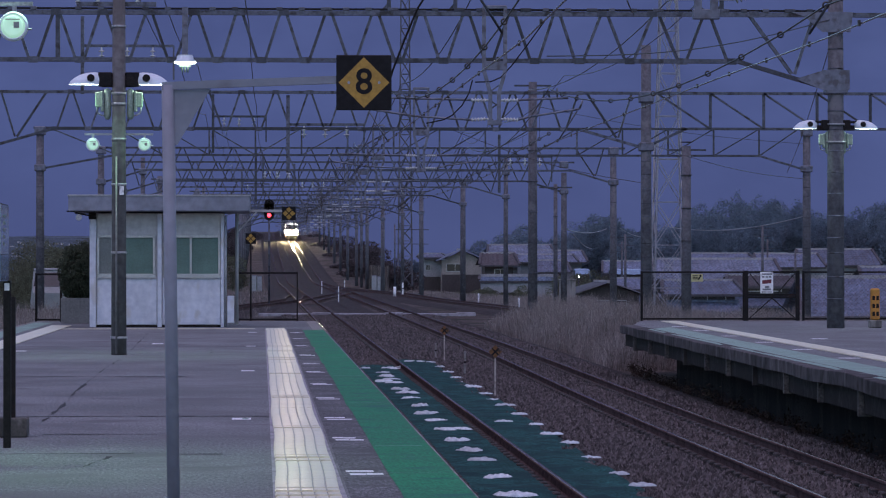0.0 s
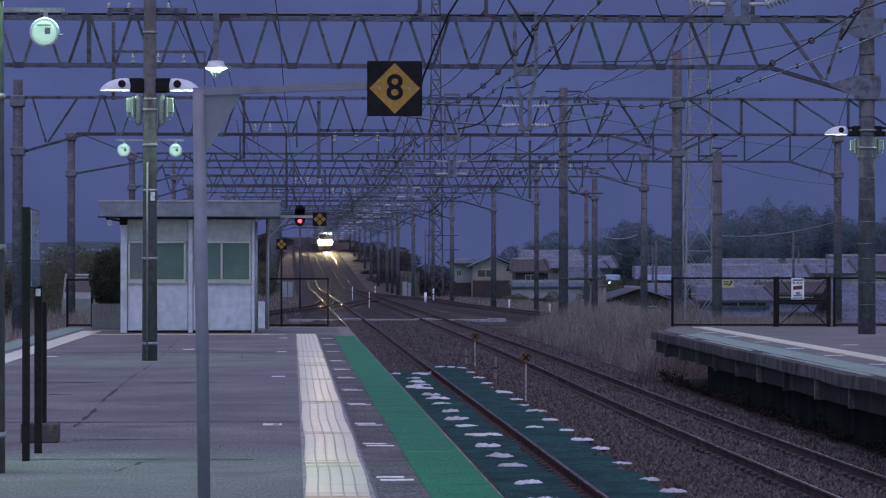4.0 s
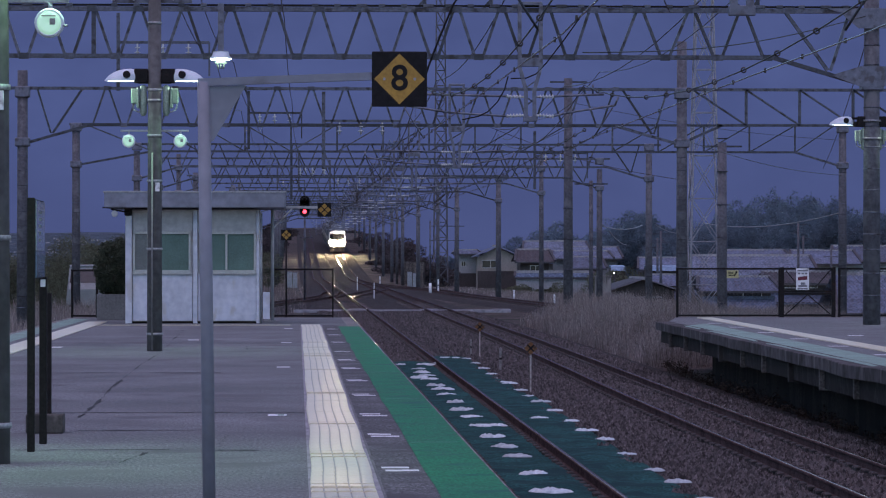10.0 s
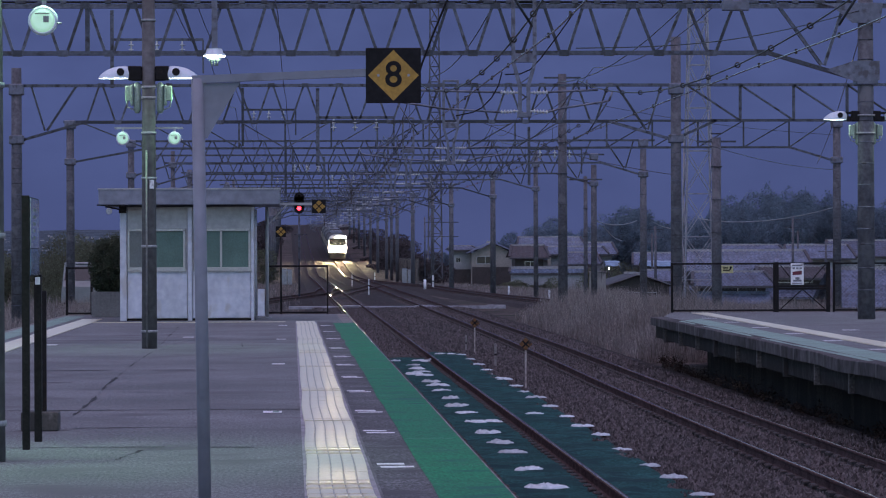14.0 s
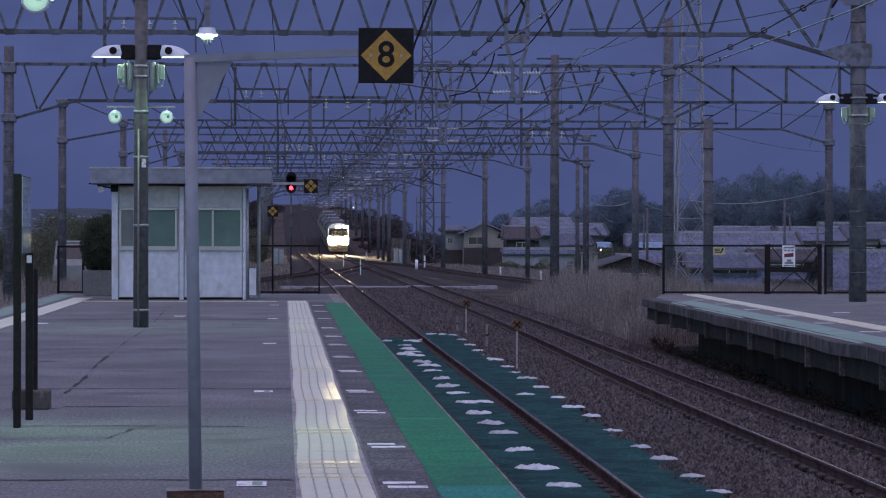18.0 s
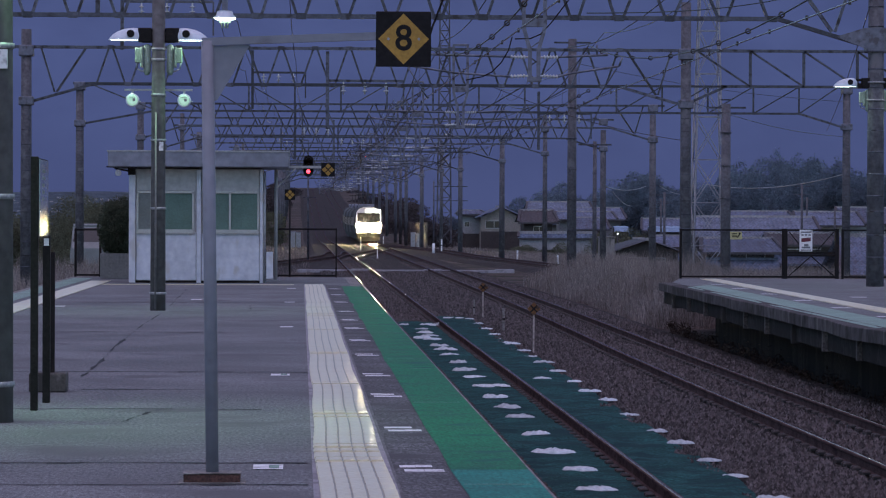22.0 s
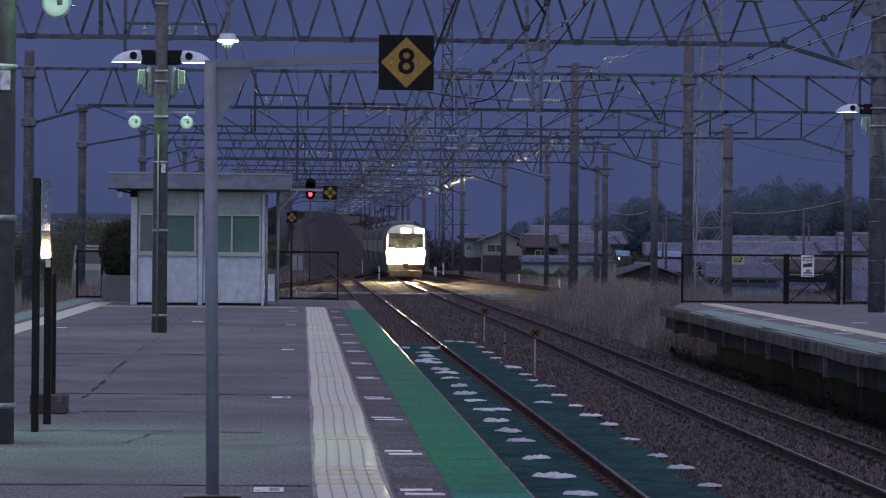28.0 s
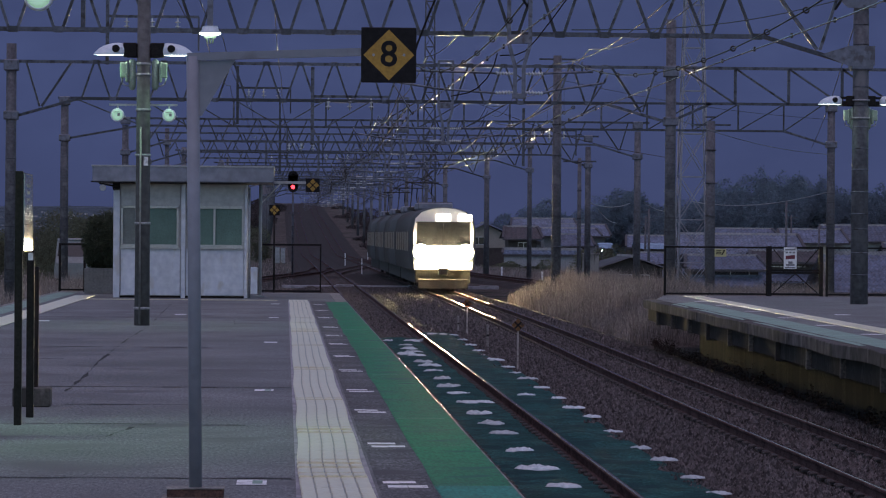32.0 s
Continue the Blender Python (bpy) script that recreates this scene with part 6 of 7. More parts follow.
# ---- ballast nets and sandbags ----
for x0, x1, y0, y1, nm in ((-1.33, 0.50, 20, 84, "a"), (0.61, 1.58, 20, 89, "b")):
    net = thing("ballast_net", "dark green netting laid over the ballast beside the rail", "netting")
    sheets = 6
    for q in range(sheets):
        ya, yb = y0 + (y1 - y0) * q / sheets, y0 + (y1 - y0) * (q + 1) / sheets + 0.15
        bm = bm_new()
        prev = None
        n = int((yb - ya) / 0.4)
        for j in range(n + 1):
            y = ya + (yb - ya) * j / n
            c = line_at(TRACK_MAIN, y)
            e = 0.09 * noise.noise((y * 0.5, x0, 7))
            row = []
            for i in range(13):
                x = c + x0 + (x1 + (e if nm == "b" else 0) - x0) * i / 12
                z = -1.085 - (0.05 if i in (0, 12) else 0) + 0.05 * noise.noise((x * 1.7, y * 0.9, 5)) + 0.025 * noise.noise((x * 6, y * 2.2, 1)) + 0.004 * (q % 2)
                if nm == "a" and i == 12 or nm == "b" and i == 0:
                    z = -1.10
                row.append(bm.verts.new((x, y, z)))
            if prev:
                for i in range(12):
                    bm.faces.new((prev[i], prev[i + 1], row[i + 1], row[i])).smooth = True
            prev = row
        part("net_sheet", bm, NET, net)


def sandbag(seed):
    rnd = random.Random(seed)
    bm = bm_new()
    nx, ny = 18, 9
    L, W, H = 0.38 + rnd.random() * 0.14, 0.26, 0.095 + 0.04 * rnd.random()
    tops, bots = [], []
    for j in range(ny):
        rt, rb = [], []
        for i in range(nx):
            u, v = i / (nx - 1) * 2 - 1, j / (ny - 1) * 2 - 1
            x = u * L / 2 * (1 - 0.12 * v * v) * (1 + 0.2 * noise.noise((v * 2.2, seed * 1.7, 3)))
            y = v * W / 2 * (1 - 0.25 * abs(u) ** 3)
            fill = max(0, (1 - u ** 4)) ** 0.6 * max(0, (1 - v ** 4)) ** 0.6
            z = H * fill * (0.7 + 0.5 * noise.noise((u * 2.2 + seed * 3, v * 1.6, seed))) + fill * (0.06 * abs(noise.noise((u * 3.6 + v * 1.5, v * 2.4 - u, seed + 9))) - 0.02 + 0.008 * noise.noise((u * 7, v * 6, seed)))
            rt.append(bm.verts.new((x, y, max(0.012, z))))
            rb.append(bm.verts.new((x, y, 0.0)))
        tops.append(rt)
        bots.append(rb)
    for j in range(ny - 1):
        for i in range(nx - 1):
            bm.faces.new((tops[j][i], tops[j][i + 1], tops[j + 1][i + 1], tops[j + 1][i])).smooth = True
    loop = [(0, i) for i in range(nx)] + [(j, nx - 1) for j in range(1, ny)] + [(ny - 1, i) for i in range(nx - 2, -1, -1)] + [(j, 0) for j in range(ny - 2, 0, -1)]
    for (a, b), (c, d) in zip(loop, loop[1:] + loop[:1]):
        bm.faces.new((bots[a][b], bots[c][d], tops[c][d], tops[a][b])).smooth = True
    me = bpy.data.meshes.new("sandbag")
    bm.to_mesh(me)
    bm.free()
    me.materials.append(BAG)
    return me


BAGS = [sandbag(k + 1) for k in range(7)]
rnd = random.Random(12)
SPOTS = [(2.74, y) for y in (76.5, 74.0, 71.6, 70.0, 66.4, 64.4, 61.7, 58.6, 55.8, 53.0, 50.3, 47.3, 44.9, 42.4, 39.2, 36.2, 33.4, 31.0, 28.8, 26.9)]
SPOTS += [(4.22, y) for y in (84.5, 80.5, 76.8, 73.6, 70.8, 68.5, 67.0, 64.4, 61.7, 58.4, 55.1, 51.9, 49.0, 46.7, 43.4, 40.0, 37.4, 35.0, 32.6, 30.2, 27.9)]
SPOTS += [(3.75, 52.3), (2.4, 79.3), (3.0, 79.0), (3.7, 85.0), (2.95, 50.7), (2.55, 71.0), (3.3, 80.3), (3.95, 84.8)]
for k, (x, y) in enumerate(SPOTS):
    x, y = x * 1.036, y * 1.036
    b = new("sandbag", BAGS[k % 7])
    b.matrix_basis = pose(x + line_at(TRACK_MAIN, y) - 2.84 + 0.06 * (rnd.random() - 0.5), y, -1.09 + 0.05 * noise.noise((x * 1.7, y * 0.9, 5)), 0, 0, rnd.uniform(-35, 35))
    big = 0.92 if x < 3.3 else 0.66
    b.scale = (big * (0.85 + 0.3 * rnd.random()), 0.9, big * 0.6)
    tagged(b, "crumpled white sandbag weighing down the green netting", "sandbag", "sandbags on the netting")

# concrete cable trough across the tracks, trackside cabinets
ct = thing("cable_trough", "pale concrete cable trough crossing under the rails", "cable trough")
for k in range(-3, 9):
    bm = bm_new()
    box(bm, 2.55 + k * 0.9, 2.55 + k * 0.9 + 0.89, 168.5, 169.6, -1.2, -1.06 if k % 4 else -1.02, 0.01)
    part("trough_lid", bm, TACTILE_EDGE, ct)
for x, y, w, h, d in ((-0.72, 325, 0.44, 1.48, 0.4), (-0.2, 325, 0.44, 1.42, 0.4), (10.55, 318, 0.44, 1.5, 0.4), (11.06, 318, 0.44, 1.4, 0.4)):
    c = thing("signal_cabinet", "pale blue-grey trackside equipment cabinet", "cabinet", x, y, -1.32, group="trackside cabinets")
    bm = bm_new()
    box(bm, -w / 2, w / 2, -d / 2, d / 2, 0, h, 0.02)
    part("body", bm, GALV, c)
    bm = bm_new()
    box(bm, -w / 2 - 0.03, w / 2 + 0.03, -d / 2 - 0.03, d / 2 + 0.03, h, h + 0.06, 0.01)
    part("cap", bm, ROOF_GREY, c)
    bm = bm_new()
    box(bm, -w / 2 + 0.04, w / 2 - 0.04, -d / 2 - 0.012, -d / 2, 0.15, h - 0.1, 0.004)
    part("door", bm, GALV, c)
# panel wall along the line beyond the points
PANEL = material("brown_concrete_panel", (0.25, 0.205, 0.17), 0.85, scale=0.8, vary=0.25, fine=12, bump=0.3, stain=(0.12, 0.10, 0.085), stain_at=0.6, streak=0.3, each=0.2)
tw = thing("trackside_wall", "brown concrete panel wall beside the line", "wall", 11.9, 320, 0)
for k in range(31):
    z0 = -1.4 + rise(321 + 2 * k)
    bm = bm_new()
    box(bm, 0.0, 0.06, 2.0 * k + 0.06, 2.0 * k + 1.96, z0, z0 + 2.45, 0.008)
    part("panel", bm, PANEL, tw)
    bm = bm_new()
    box(bm, -0.05, 0.11, 2.0 * k - 0.07, 2.0 * k + 0.05, z0, z0 + 2.55, 0.01)
    part("post", bm, STAINED, tw)

# ---- lattice towers ----
def lattice_tower(x, y, z, base, top, h, n, label, mat, r=0.05):
    t = thing("lattice_tower", label, "lattice tower", x, y, z, group="lattice towers")
    lv = [(h * k / n, base + (top - base) * min(1, k / n * 1.15)) for k in range(n + 1)]
    for sx, sy in ((-1, -1), (1, -1), (1, 1), (-1, 1)):
        bm = bm_new()
        prev = None
        for hh, u in lv:
            ring = [bm.verts.new((sx * u / 2 + ex * r * 0.8, sy * u / 2 + ey * r * 0.8, hh)) for ex, ey in ((-1, -1), (1, -1), (1, 1), (-1, 1))]
            if prev:
                for i in range(4):
                    bm.faces.new((prev[i], prev[(i + 1) % 4], ring[(i + 1) % 4], ring[i]))
            prev = ring
        part("leg", bm, mat, t)
    for s in ((0, -1), (1, 0), (0, 1), (-1, 0)):
        for (a, u), (b, v) in zip(lv, lv[1:]):
            def at(k, w, z):
                return (k * w / 2, s[1] * w / 2, z) if s[1] else (s[0] * w / 2, k * w / 2, z)
            for q, w in ((at(-1, u, a), at(1, v, b)), (at(1, u, a), at(-1, v, b)), (at(-1, v, b), at(1, v, b))):
                bm = bm_new()
                bar(bm, q, w, r, r)
                part("brace", bm, mat, t)
    return t


lattice_tower(24.2, 201, -2.6, 2.0, 0.95, 23, 9, "pale grey steel lattice tower behind the platform", TOWER, 0.048)
riser = thing("cable_riser", "pale cable pipe climbing beside the lattice tower", "pipe", 23.3, 200.6, -2.6)
bm = bm_new()
rod(bm, (0, 0, 0), (0.25, 0, 12.0), 0.06, 0.06, 8)
rod(bm, (-0.25, 0, 0), (0.0, 0, 11.0), 0.035, 0.035, 8)
part("pipe", bm, TOWER, riser)
lattice_tower(17.0, 402, -1.4, 1.7, 1.0, 36, 20, "slender grey lattice mast in the distance", POLE, 0.075)

# ---- town beyond the line ----
TILE_GREY = material("grey_roof_tile", (0.084, 0.105, 0.158), 0.6, scale=0.8, vary=0.3, fine=5, bump=0.6, each=0.3, speck=0.2)
TILE_DARK = material("dark_roof_tile", (0.045, 0.043, 0.05), 0.6, scale=0.8, vary=0.3, fine=5, bump=0.6, speck=0.2)
TILE_PALE = material("pale_roof_tile", (0.112, 0.138, 0.195), 0.6, scale=0.8, vary=0.3, fine=5, bump=0.6, speck=0.25)
PLASTER = [material("pale_plaster_" + n, c, 0.85, scale=0.5, vary=0.15, fine=6, bump=0.2, stain=tuple(k * 0.7 for k in c), stain_at=0.62) for n, c in (("cream", (0.29, 0.26, 0.23)), ("grey", (0.17, 0.165, 0.17)), ("white", (0.30, 0.30, 0.31)), ("brown", (0.055, 0.046, 0.044)))]
DARK_PANE = material("dark_house_pane", (0.02, 0.022, 0.028), 0.15, scale=2, vary=0.1, fine=20, bump=0.0)


def house(x, y, w, d, h, roof_h, wall, rz=0.0, windows=((0.0, 0.55, 1.4, 0.9),), z=-3.4, ridge="x", tiles=True, over=0.75, lower=None, tier=0.0, roof_mat=None):
    t = thing("house", "low Japanese house with a grey tiled roof", "house", x, y, z, rz, group="town houses")
    bm = bm_new()
    box(bm, -w / 2, w / 2, 0, d, 0, h)
    part("wall", bm, wall, t)
    if lower:
        bm = bm_new()
        box(bm, -w / 2 - 0.01, w / 2 + 0.01, -0.03, -0.004, 0, lower[1])
        part("lower_wall", bm, lower[0], t)
    if tier:
        bm = bm_new()
        n = int(w / 0.24)
        rows = []
        for j in range(7):
            rows.append([bm.verts.new((-w / 2 - 0.3 + (w + 0.6) * i / n, -1.7 + 1.7 * j / 6, h * tier + 0.85 * j / 6 + (0.09 if i % 2 else 0.0) + 0.07 * (j % 2))) for i in range(n + 1)])
        for p, q in zip(rows, rows[1:]):
            for i in range(n):
                bm.faces.new((p[i], p[i + 1], q[i + 1], q[i]))
        bar(bm, (-w / 2 - 0.3, -1.7, h * tier - 0.06), (w / 2 + 0.3, -1.7, h * tier - 0.06), 0.1, 0.12)
        bar(bm, (-w / 2 - 0.3, -0.1, h * tier + 0.98), (w / 2 + 0.3, -0.1, h * tier + 0.98), 0.28, 0.22)
        part("lower_roof", bm, TILE_GREY, t, "lower tiled roof")
    bm = bm_new()
    o = over
    th = 0.18
    if ridge == "x":
        a = [(-w / 2 - o, -o, h - 0.1), (w / 2 + o, -o, h - 0.1), (w / 2 + o * 0.4, d / 2, h + roof_h), (-w / 2 - o * 0.4, d / 2, h + roof_h)]
        b = [(w / 2 + o, d + o, h - 0.1), (-w / 2 - o, d + o, h - 0.1), a[3], a[2]]
    else:
        a = [(-w / 2 - o, -o, h - 0.1), (0, -o, h + roof_h), (0, d + o, h + roof_h), (-w / 2 - o, d + o, h - 0.1)]
        b = [(0, -o, h + roof_h), (w / 2 + o, -o, h - 0.1), (w / 2 + o, d + o, h - 0.1), (0, d + o, h + roof_h)]
    for q in (a, b):
        n = int(w / 0.21) if tiles and ridge == "x" else 2
        m = 16
        rows = []
        for j in range(m + 1):
            row = []
            for i in range(n + 1):
                e = Vector(q[0]).lerp(Vector(q[1]), i / n)
                g = Vector(q[3]).lerp(Vector(q[2]), i / n)
                lift = (0.11 if i % 2 else 0.0) + 0.08 * (j % 2)
                row.append(bm.verts.new(e.lerp(g, j / m) + Vector((0, 0, lift if 0 < j < m else 0))))
            rows.append(row)
        for j in range(m):
            for i in range(n):
                bm.faces.new((rows[j][i], rows[j][i + 1], rows[j + 1][i + 1], rows[j + 1][i]))
    bmesh.ops.remove_doubles(bm, verts=bm.verts, dist=0.002)
    roof = part("roof", bm, roof_mat or TILE_GREY, t, "grey tiled roof")
    bm = bm_new()
    if ridge == "x":
        bar(bm, (-w / 2 - o * 0.4, d / 2, h + roof_h + 0.1), (w / 2 + o * 0.4, d / 2, h + roof_h + 0.1), 0.35, 0.3)
    else:
        bar(bm, (0, -o, h + roof_h + 0.08), (0, d + o, h + roof_h + 0.08), 0.35, 0.28)
    part("ridge", bm, PLASTER[2], roof, "pale ridge cap")
    if ridge == "y":
        bm = bm_new()
        sheet(bm, ((-w / 2, 0.01, h - 0.02), (w / 2, 0.01, h - 0.02), (0, 0.01, h + roof_h)))
        part("gable", bm, wall, t)
    bm = bm_new()
    if ridge == "x":
        bar(bm, (-w / 2 - o, -o - 0.03, h - 0.2), (w / 2 + o, -o - 0.03, h - 0.2), 0.12, 0.2)
        part("gutter", bm, TILE_DARK, roof, "dark eaves board")
        for s in (-1, 1):
            bm = bm_new()
            bar(bm, (s * (w / 2 + o), -o, h), (s * (w / 2 + o * 0.4), d / 2, h + roof_h + 0.12), 0.28, 0.22)
            part("verge", bm, TILE_DARK, roof, "dark verge tiles")
    for cx, cz, ww, wh in windows:
        bm = bm_new()
        x0, x1, z0, z1 = cx - ww / 2, cx + ww / 2, cz * h - wh / 2, cz * h + wh / 2
        for p in ((x0 - 0.06, x0, z0, z1), (x1, x1 + 0.06, z0, z1), (x0 - 0.06, x1 + 0.06, z1, z1 + 0.07), (x0 - 0.06, x1 + 0.06, z0 - 0.09, z0), (cx - 0.03, cx + 0.03, z0, z1)):
            box(bm, p[0], p[1], -0.08, 0.0, p[2], p[3])
        win = part("window", bm, ALU, t)
        bm = bm_new()
        sheet(bm, ((x0, -0.02, z0), (x1, -0.02, z0), (x1, -0.02, z1), (x0, -0.02, z1)))
        part("pane", bm, DARK_PANE, win)
    return t


C, G, Wt, Br = PLASTER
house(25.4, 430, 5.0, 8, 5.1, 1.3, C, 0, ((-0.85, 0.82, 2.1, 0.85),), ridge="y", lower=(Br, 3.3))
house(21.8, 434, 2.3, 5, 5.6, 0.25, Wt, 0, ((-0.5, 0.75, 0.5, 0.6),), lower=(Br, 3.0))
house(29.3, 418, 3.5, 6, 4.6, 1.3, Br, 0, ((0.15, 0.80, 1.3, 0.6),), roof_mat=TILE_DARK)
house(36.2, 472, 8.2, 8, 5.9, 1.3, G, 0, ((1.0, 0.9, 2.0, 0.5),), tier=0.72, roof_mat=TILE_PALE)
house(38.4, 456, 7.0, 6, 5.0, 0.8, G, 0, ((1.0, 0.8, 2.0, 0.6),))
house(37.7, 440, 3.6, 5, 3.7, 1.3, Br, 0, ((0.0, 0.7, 2.6, 0.5),))
house(28.9, 380, 8.6, 0.6, 2.9, 0.4, Wt, 0, (), over=0.2)
house(33.6, 328, 6.0, 12, 1.75, 1.15, Br, 0, ((0.0, 0.5, 3.5, 0.5),), ridge="y", roof_mat=TILE_DARK)
house(39.5, 346, 6.0, 8, 2.2, 0.9, Br, 0, ((0.0, 0.9, 4.0, 0.4),), tier=0.35)
house(36.3, 278, 5.4, 6, 2.35, 0.9, Br, 0, ((0.4, 0.8, 3.0, 0.4),), tier=0.3)
house(45.7, 338, 11.7, 7, 3.3, 1.8, Br, 0, ((0.0, 0.9, 5.0, 0.4),), tier=0.42, roof_mat=TILE_PALE)
house(54.3, 398, 6.7, 7, 4.9, 0.9, G, 0, ((0.0, 0.7, 2.0, 0.8),))
house(44.4, 298, 5.3, 6, 2.85, 0.75, Br, 0, ((0.0, 0.9, 3.0, 0.4),), tier=0.35, roof_mat=TILE_DARK)
house(50.2, 352, 2.0, 6, 4.0, 0.7, Wt, 0, (), ridge="y")
house(42.0, 226, 10.4, 8, 1.36, 2.4, Br, 0, ((0.0, 0.5, 3.0, 0.6),))
house(63.0, 402, 7.0, 7, 4.4, 1.4, Wt, 0, ((-1.0, 0.7, 2.0, 1.0),))
house(72.0, 420, 9, 8, 4.6, 1.8, Wt, 0, ((0.0, 0.6, 3.0, 1.2),))
house(64.0, 330, 9, 8, 2.8, 1.5, Br, 0, ((0.0, 0.6, 3.0, 1.0),))
house(47.5, 430, 7.0, 7, 3.6, 1.3, Br, 0, ((0, 0.85, 3, 0.5),), tier=0.4)
house(41.5, 470, 6.0, 7, 5.0, 1.4, G, 0, ((0, 0.7, 3, 1),))
house(-32.0, 300, 8, 7, 3.2, 1.4, G, 0, ((0.0, 0.6, 3.0, 1.0),))
shed = thing("concrete_shed", "small bare concrete shed beside the reeds", "shed", 27.2, 300, -3.4)
bm = bm_new()
box(bm, -0.65, 0.65, 0, 2, 0, 3.25, 0.03)
part("body", bm, CONCRETE, shed)
bm = bm_new()
box(bm, -0.72, 0.72, -0.07, 2.07, 3.25, 3.37, 0.02)
part("cap", bm, CONCRETE, shed)

# a lit yard lamp among the houses
yl = thing("yard_lamp", "lit white globe lamp on a thin pole in a yard", "lamp", 31.95, 341, -3.4)
bm = bm_new()
rod(bm, (0, 0, 0), (0, 0, 3.3), 0.04, None, 8)
part("pole", bm, STEEL, yl)
bm = bm_new()
bmesh.ops.create_icosphere(bm, subdivisions=2, radius=0.06, matrix=Matrix.Translation((0, 0, 3.42)))
part("globe", bm, LAMP_ON, yl, "lit white globe")

# utility poles in the town
for x, y, h in ((49.0, 330, 8.5), (60.0, 400, 7.6), (40.5, 380, 7.2), (35.5, 330, 7.6), (57.0, 360, 6.2)):
    up = thing("utility_pole", "thin concrete utility pole in the town", "utility pole", x, y, -3.4, group="utility poles")
    bm = bm_new()
    rod(bm, (0, 0, 0), (0, 0, h), 0.16, 0.11, 10)
    part("pole", bm, POLE, up)
    for z in (h - 0.3, h - 1.1):
        bm = bm_new()
        bar(bm, (-0.8, 0, z), (0.8, 0, z), 0.08, 0.08)
        part("crossarm", bm, STEEL, up)
for p, q, sag in (((24.2, 201, 3.6), (24.9, 154, 3.63), 0.42), ((13.9, 154, 2.98), (20.4, 200, 3.47), 0.2), ((21.2, 200, 3.5), (23.9, 213, 3.1), 0.1), ((14.2, 154, 2.76), (19.5, 200, 2.3), 0.15)):
    pts = [tuple(Vector(p).lerp(Vector(q), k / 16) - Vector((0, 0, 4 * sag * (k / 16) * (1 - k / 16)))) for k in range(17)]
    tagged(wire("town_cable", pts, 0.022, "pale sagging cable to the town poles", mat=GALV), category="wire")
for x, y, z in ((14.2, 240, -0.95), (14.6, 228, -0.95), (15.2, 200, -0.9)):
    st = thing("white_stake", "plain white trackside stake", "stake", x, y, -1.32, group="white stakes")
    bm = bm_new()
    box(bm, -0.055, 0.055, -0.05, 0.05, 0, 0.7, 0.01)
    part("post", bm, WHITE, st)
tp = thing("trackside_pole", "slim grey pole with a white base and short arms", "pole", 10.2, 260, -1.32)
bm = bm_new()
rod(bm, (0, 0, 0.9), (0, 0, 5.7), 0.07, 0.06, 10)
part("pole", bm, STEEL, tp)
bm = bm_new()
rod(bm, (0, 0, 0), (0, 0, 0.92), 0.11, 0.11, 10)
part("base", bm, WHITE, tp)
for z in (5.3, 4.2):
    bm = bm_new()
    bar(bm, (0, 0, z), (2.6, 0, z), 0.06, 0.06)
    part("arm", bm, STEEL, tp)

# a grey car and a covered blue load beside the houses
BLUE_SHEET = material("pale_blue_sheeting", (0.20, 0.29, 0.42), 0.5, scale=1, vary=0.15, fine=8, bump=0.3)
for x, y, w in ((40.2, 424, 1.8), (45.2, 418, 4.2)):
    s = thing("blue_sheeted_load", "pale blue sheeting over a crate in a yard", "tarpaulin", x, y, -3.4)
    bm = bm_new()
    n = 10
    prev = None
    for i in range(n + 1):
        xx = -w / 2 + w * i / n
        zt = 3.9 + 0.12 * noise.noise((i * 0.7, x, 0))
        col = [bm.verts.new((xx, -0.3, zt - 0.55)), bm.verts.new((xx, 0, zt)), bm.verts.new((xx, 2, zt + 0.15)), bm.verts.new((xx, 2.3, zt - 0.5))]
        if prev:
            for k in range(3):
                bm.faces.new((prev[k], col[k], col[k + 1], prev[k + 1]))
        prev = col
    part("sheet", bm, BLUE_SHEET, s)
    bm = bm_new()
    box(bm, -w / 2, w / 2, 0.05, 1.95, 0, 3.75)
    part("covered_crate", bm, PLASTER[3], s)

# a pale van behind the planter
van = thing("van", "white parked van seen past the platform end", "van", -10.9, 176, -1.32)
van.scale = (1.35, 1.35, 1.35)
bm = bm_new()
prev = None
for yy, hh, ww in ((0, 0.9, 0.74), (0.35, 1.15, 0.78), (0.7, 1.75, 0.76), (3.2, 1.8, 0.76), (3.4, 1.7, 0.74)):
    ring = [bm.verts.new(p) for p in ((-ww, yy, 0.3), (-ww, yy, hh * 0.55), (-ww * 0.9, yy, hh), (ww * 0.9, yy, hh), (ww, yy, hh * 0.55), (ww, yy, 0.3))]
    if prev:
        for i in range(6):
            bm.faces.new((prev[i], prev[(i + 1) % 6], ring[(i + 1) % 6], ring[i]))
    else:
        bm.faces.new(ring)
    prev = ring
bm.faces.new(prev[::-1])
part("body", bm, LOUVRE, van)
bm = bm_new()
sheet(bm, ((-0.66, 0.33, 1.15), (0.66, 0.33, 1.15), (0.6, 0.64, 1.68), (-0.6, 0.64, 1.68)))
part("windscreen", bm, DARK_PANE, van)
bm = bm_new()
box(bm, -0.68, 0.68, 0.66, 3.2, 1.76, 1.84, 0.02)
part("roof", bm, GALV, van, "pale roof")
for s in (-1, 1):
    for yy in (0.6, 2.8):
        bm = bm_new()
        rod(bm, (s * 0.6, yy, 0.28), (s * 0.76, yy, 0.28), 0.28, None, 16)
        part("wheel", bm, BLACK, van)


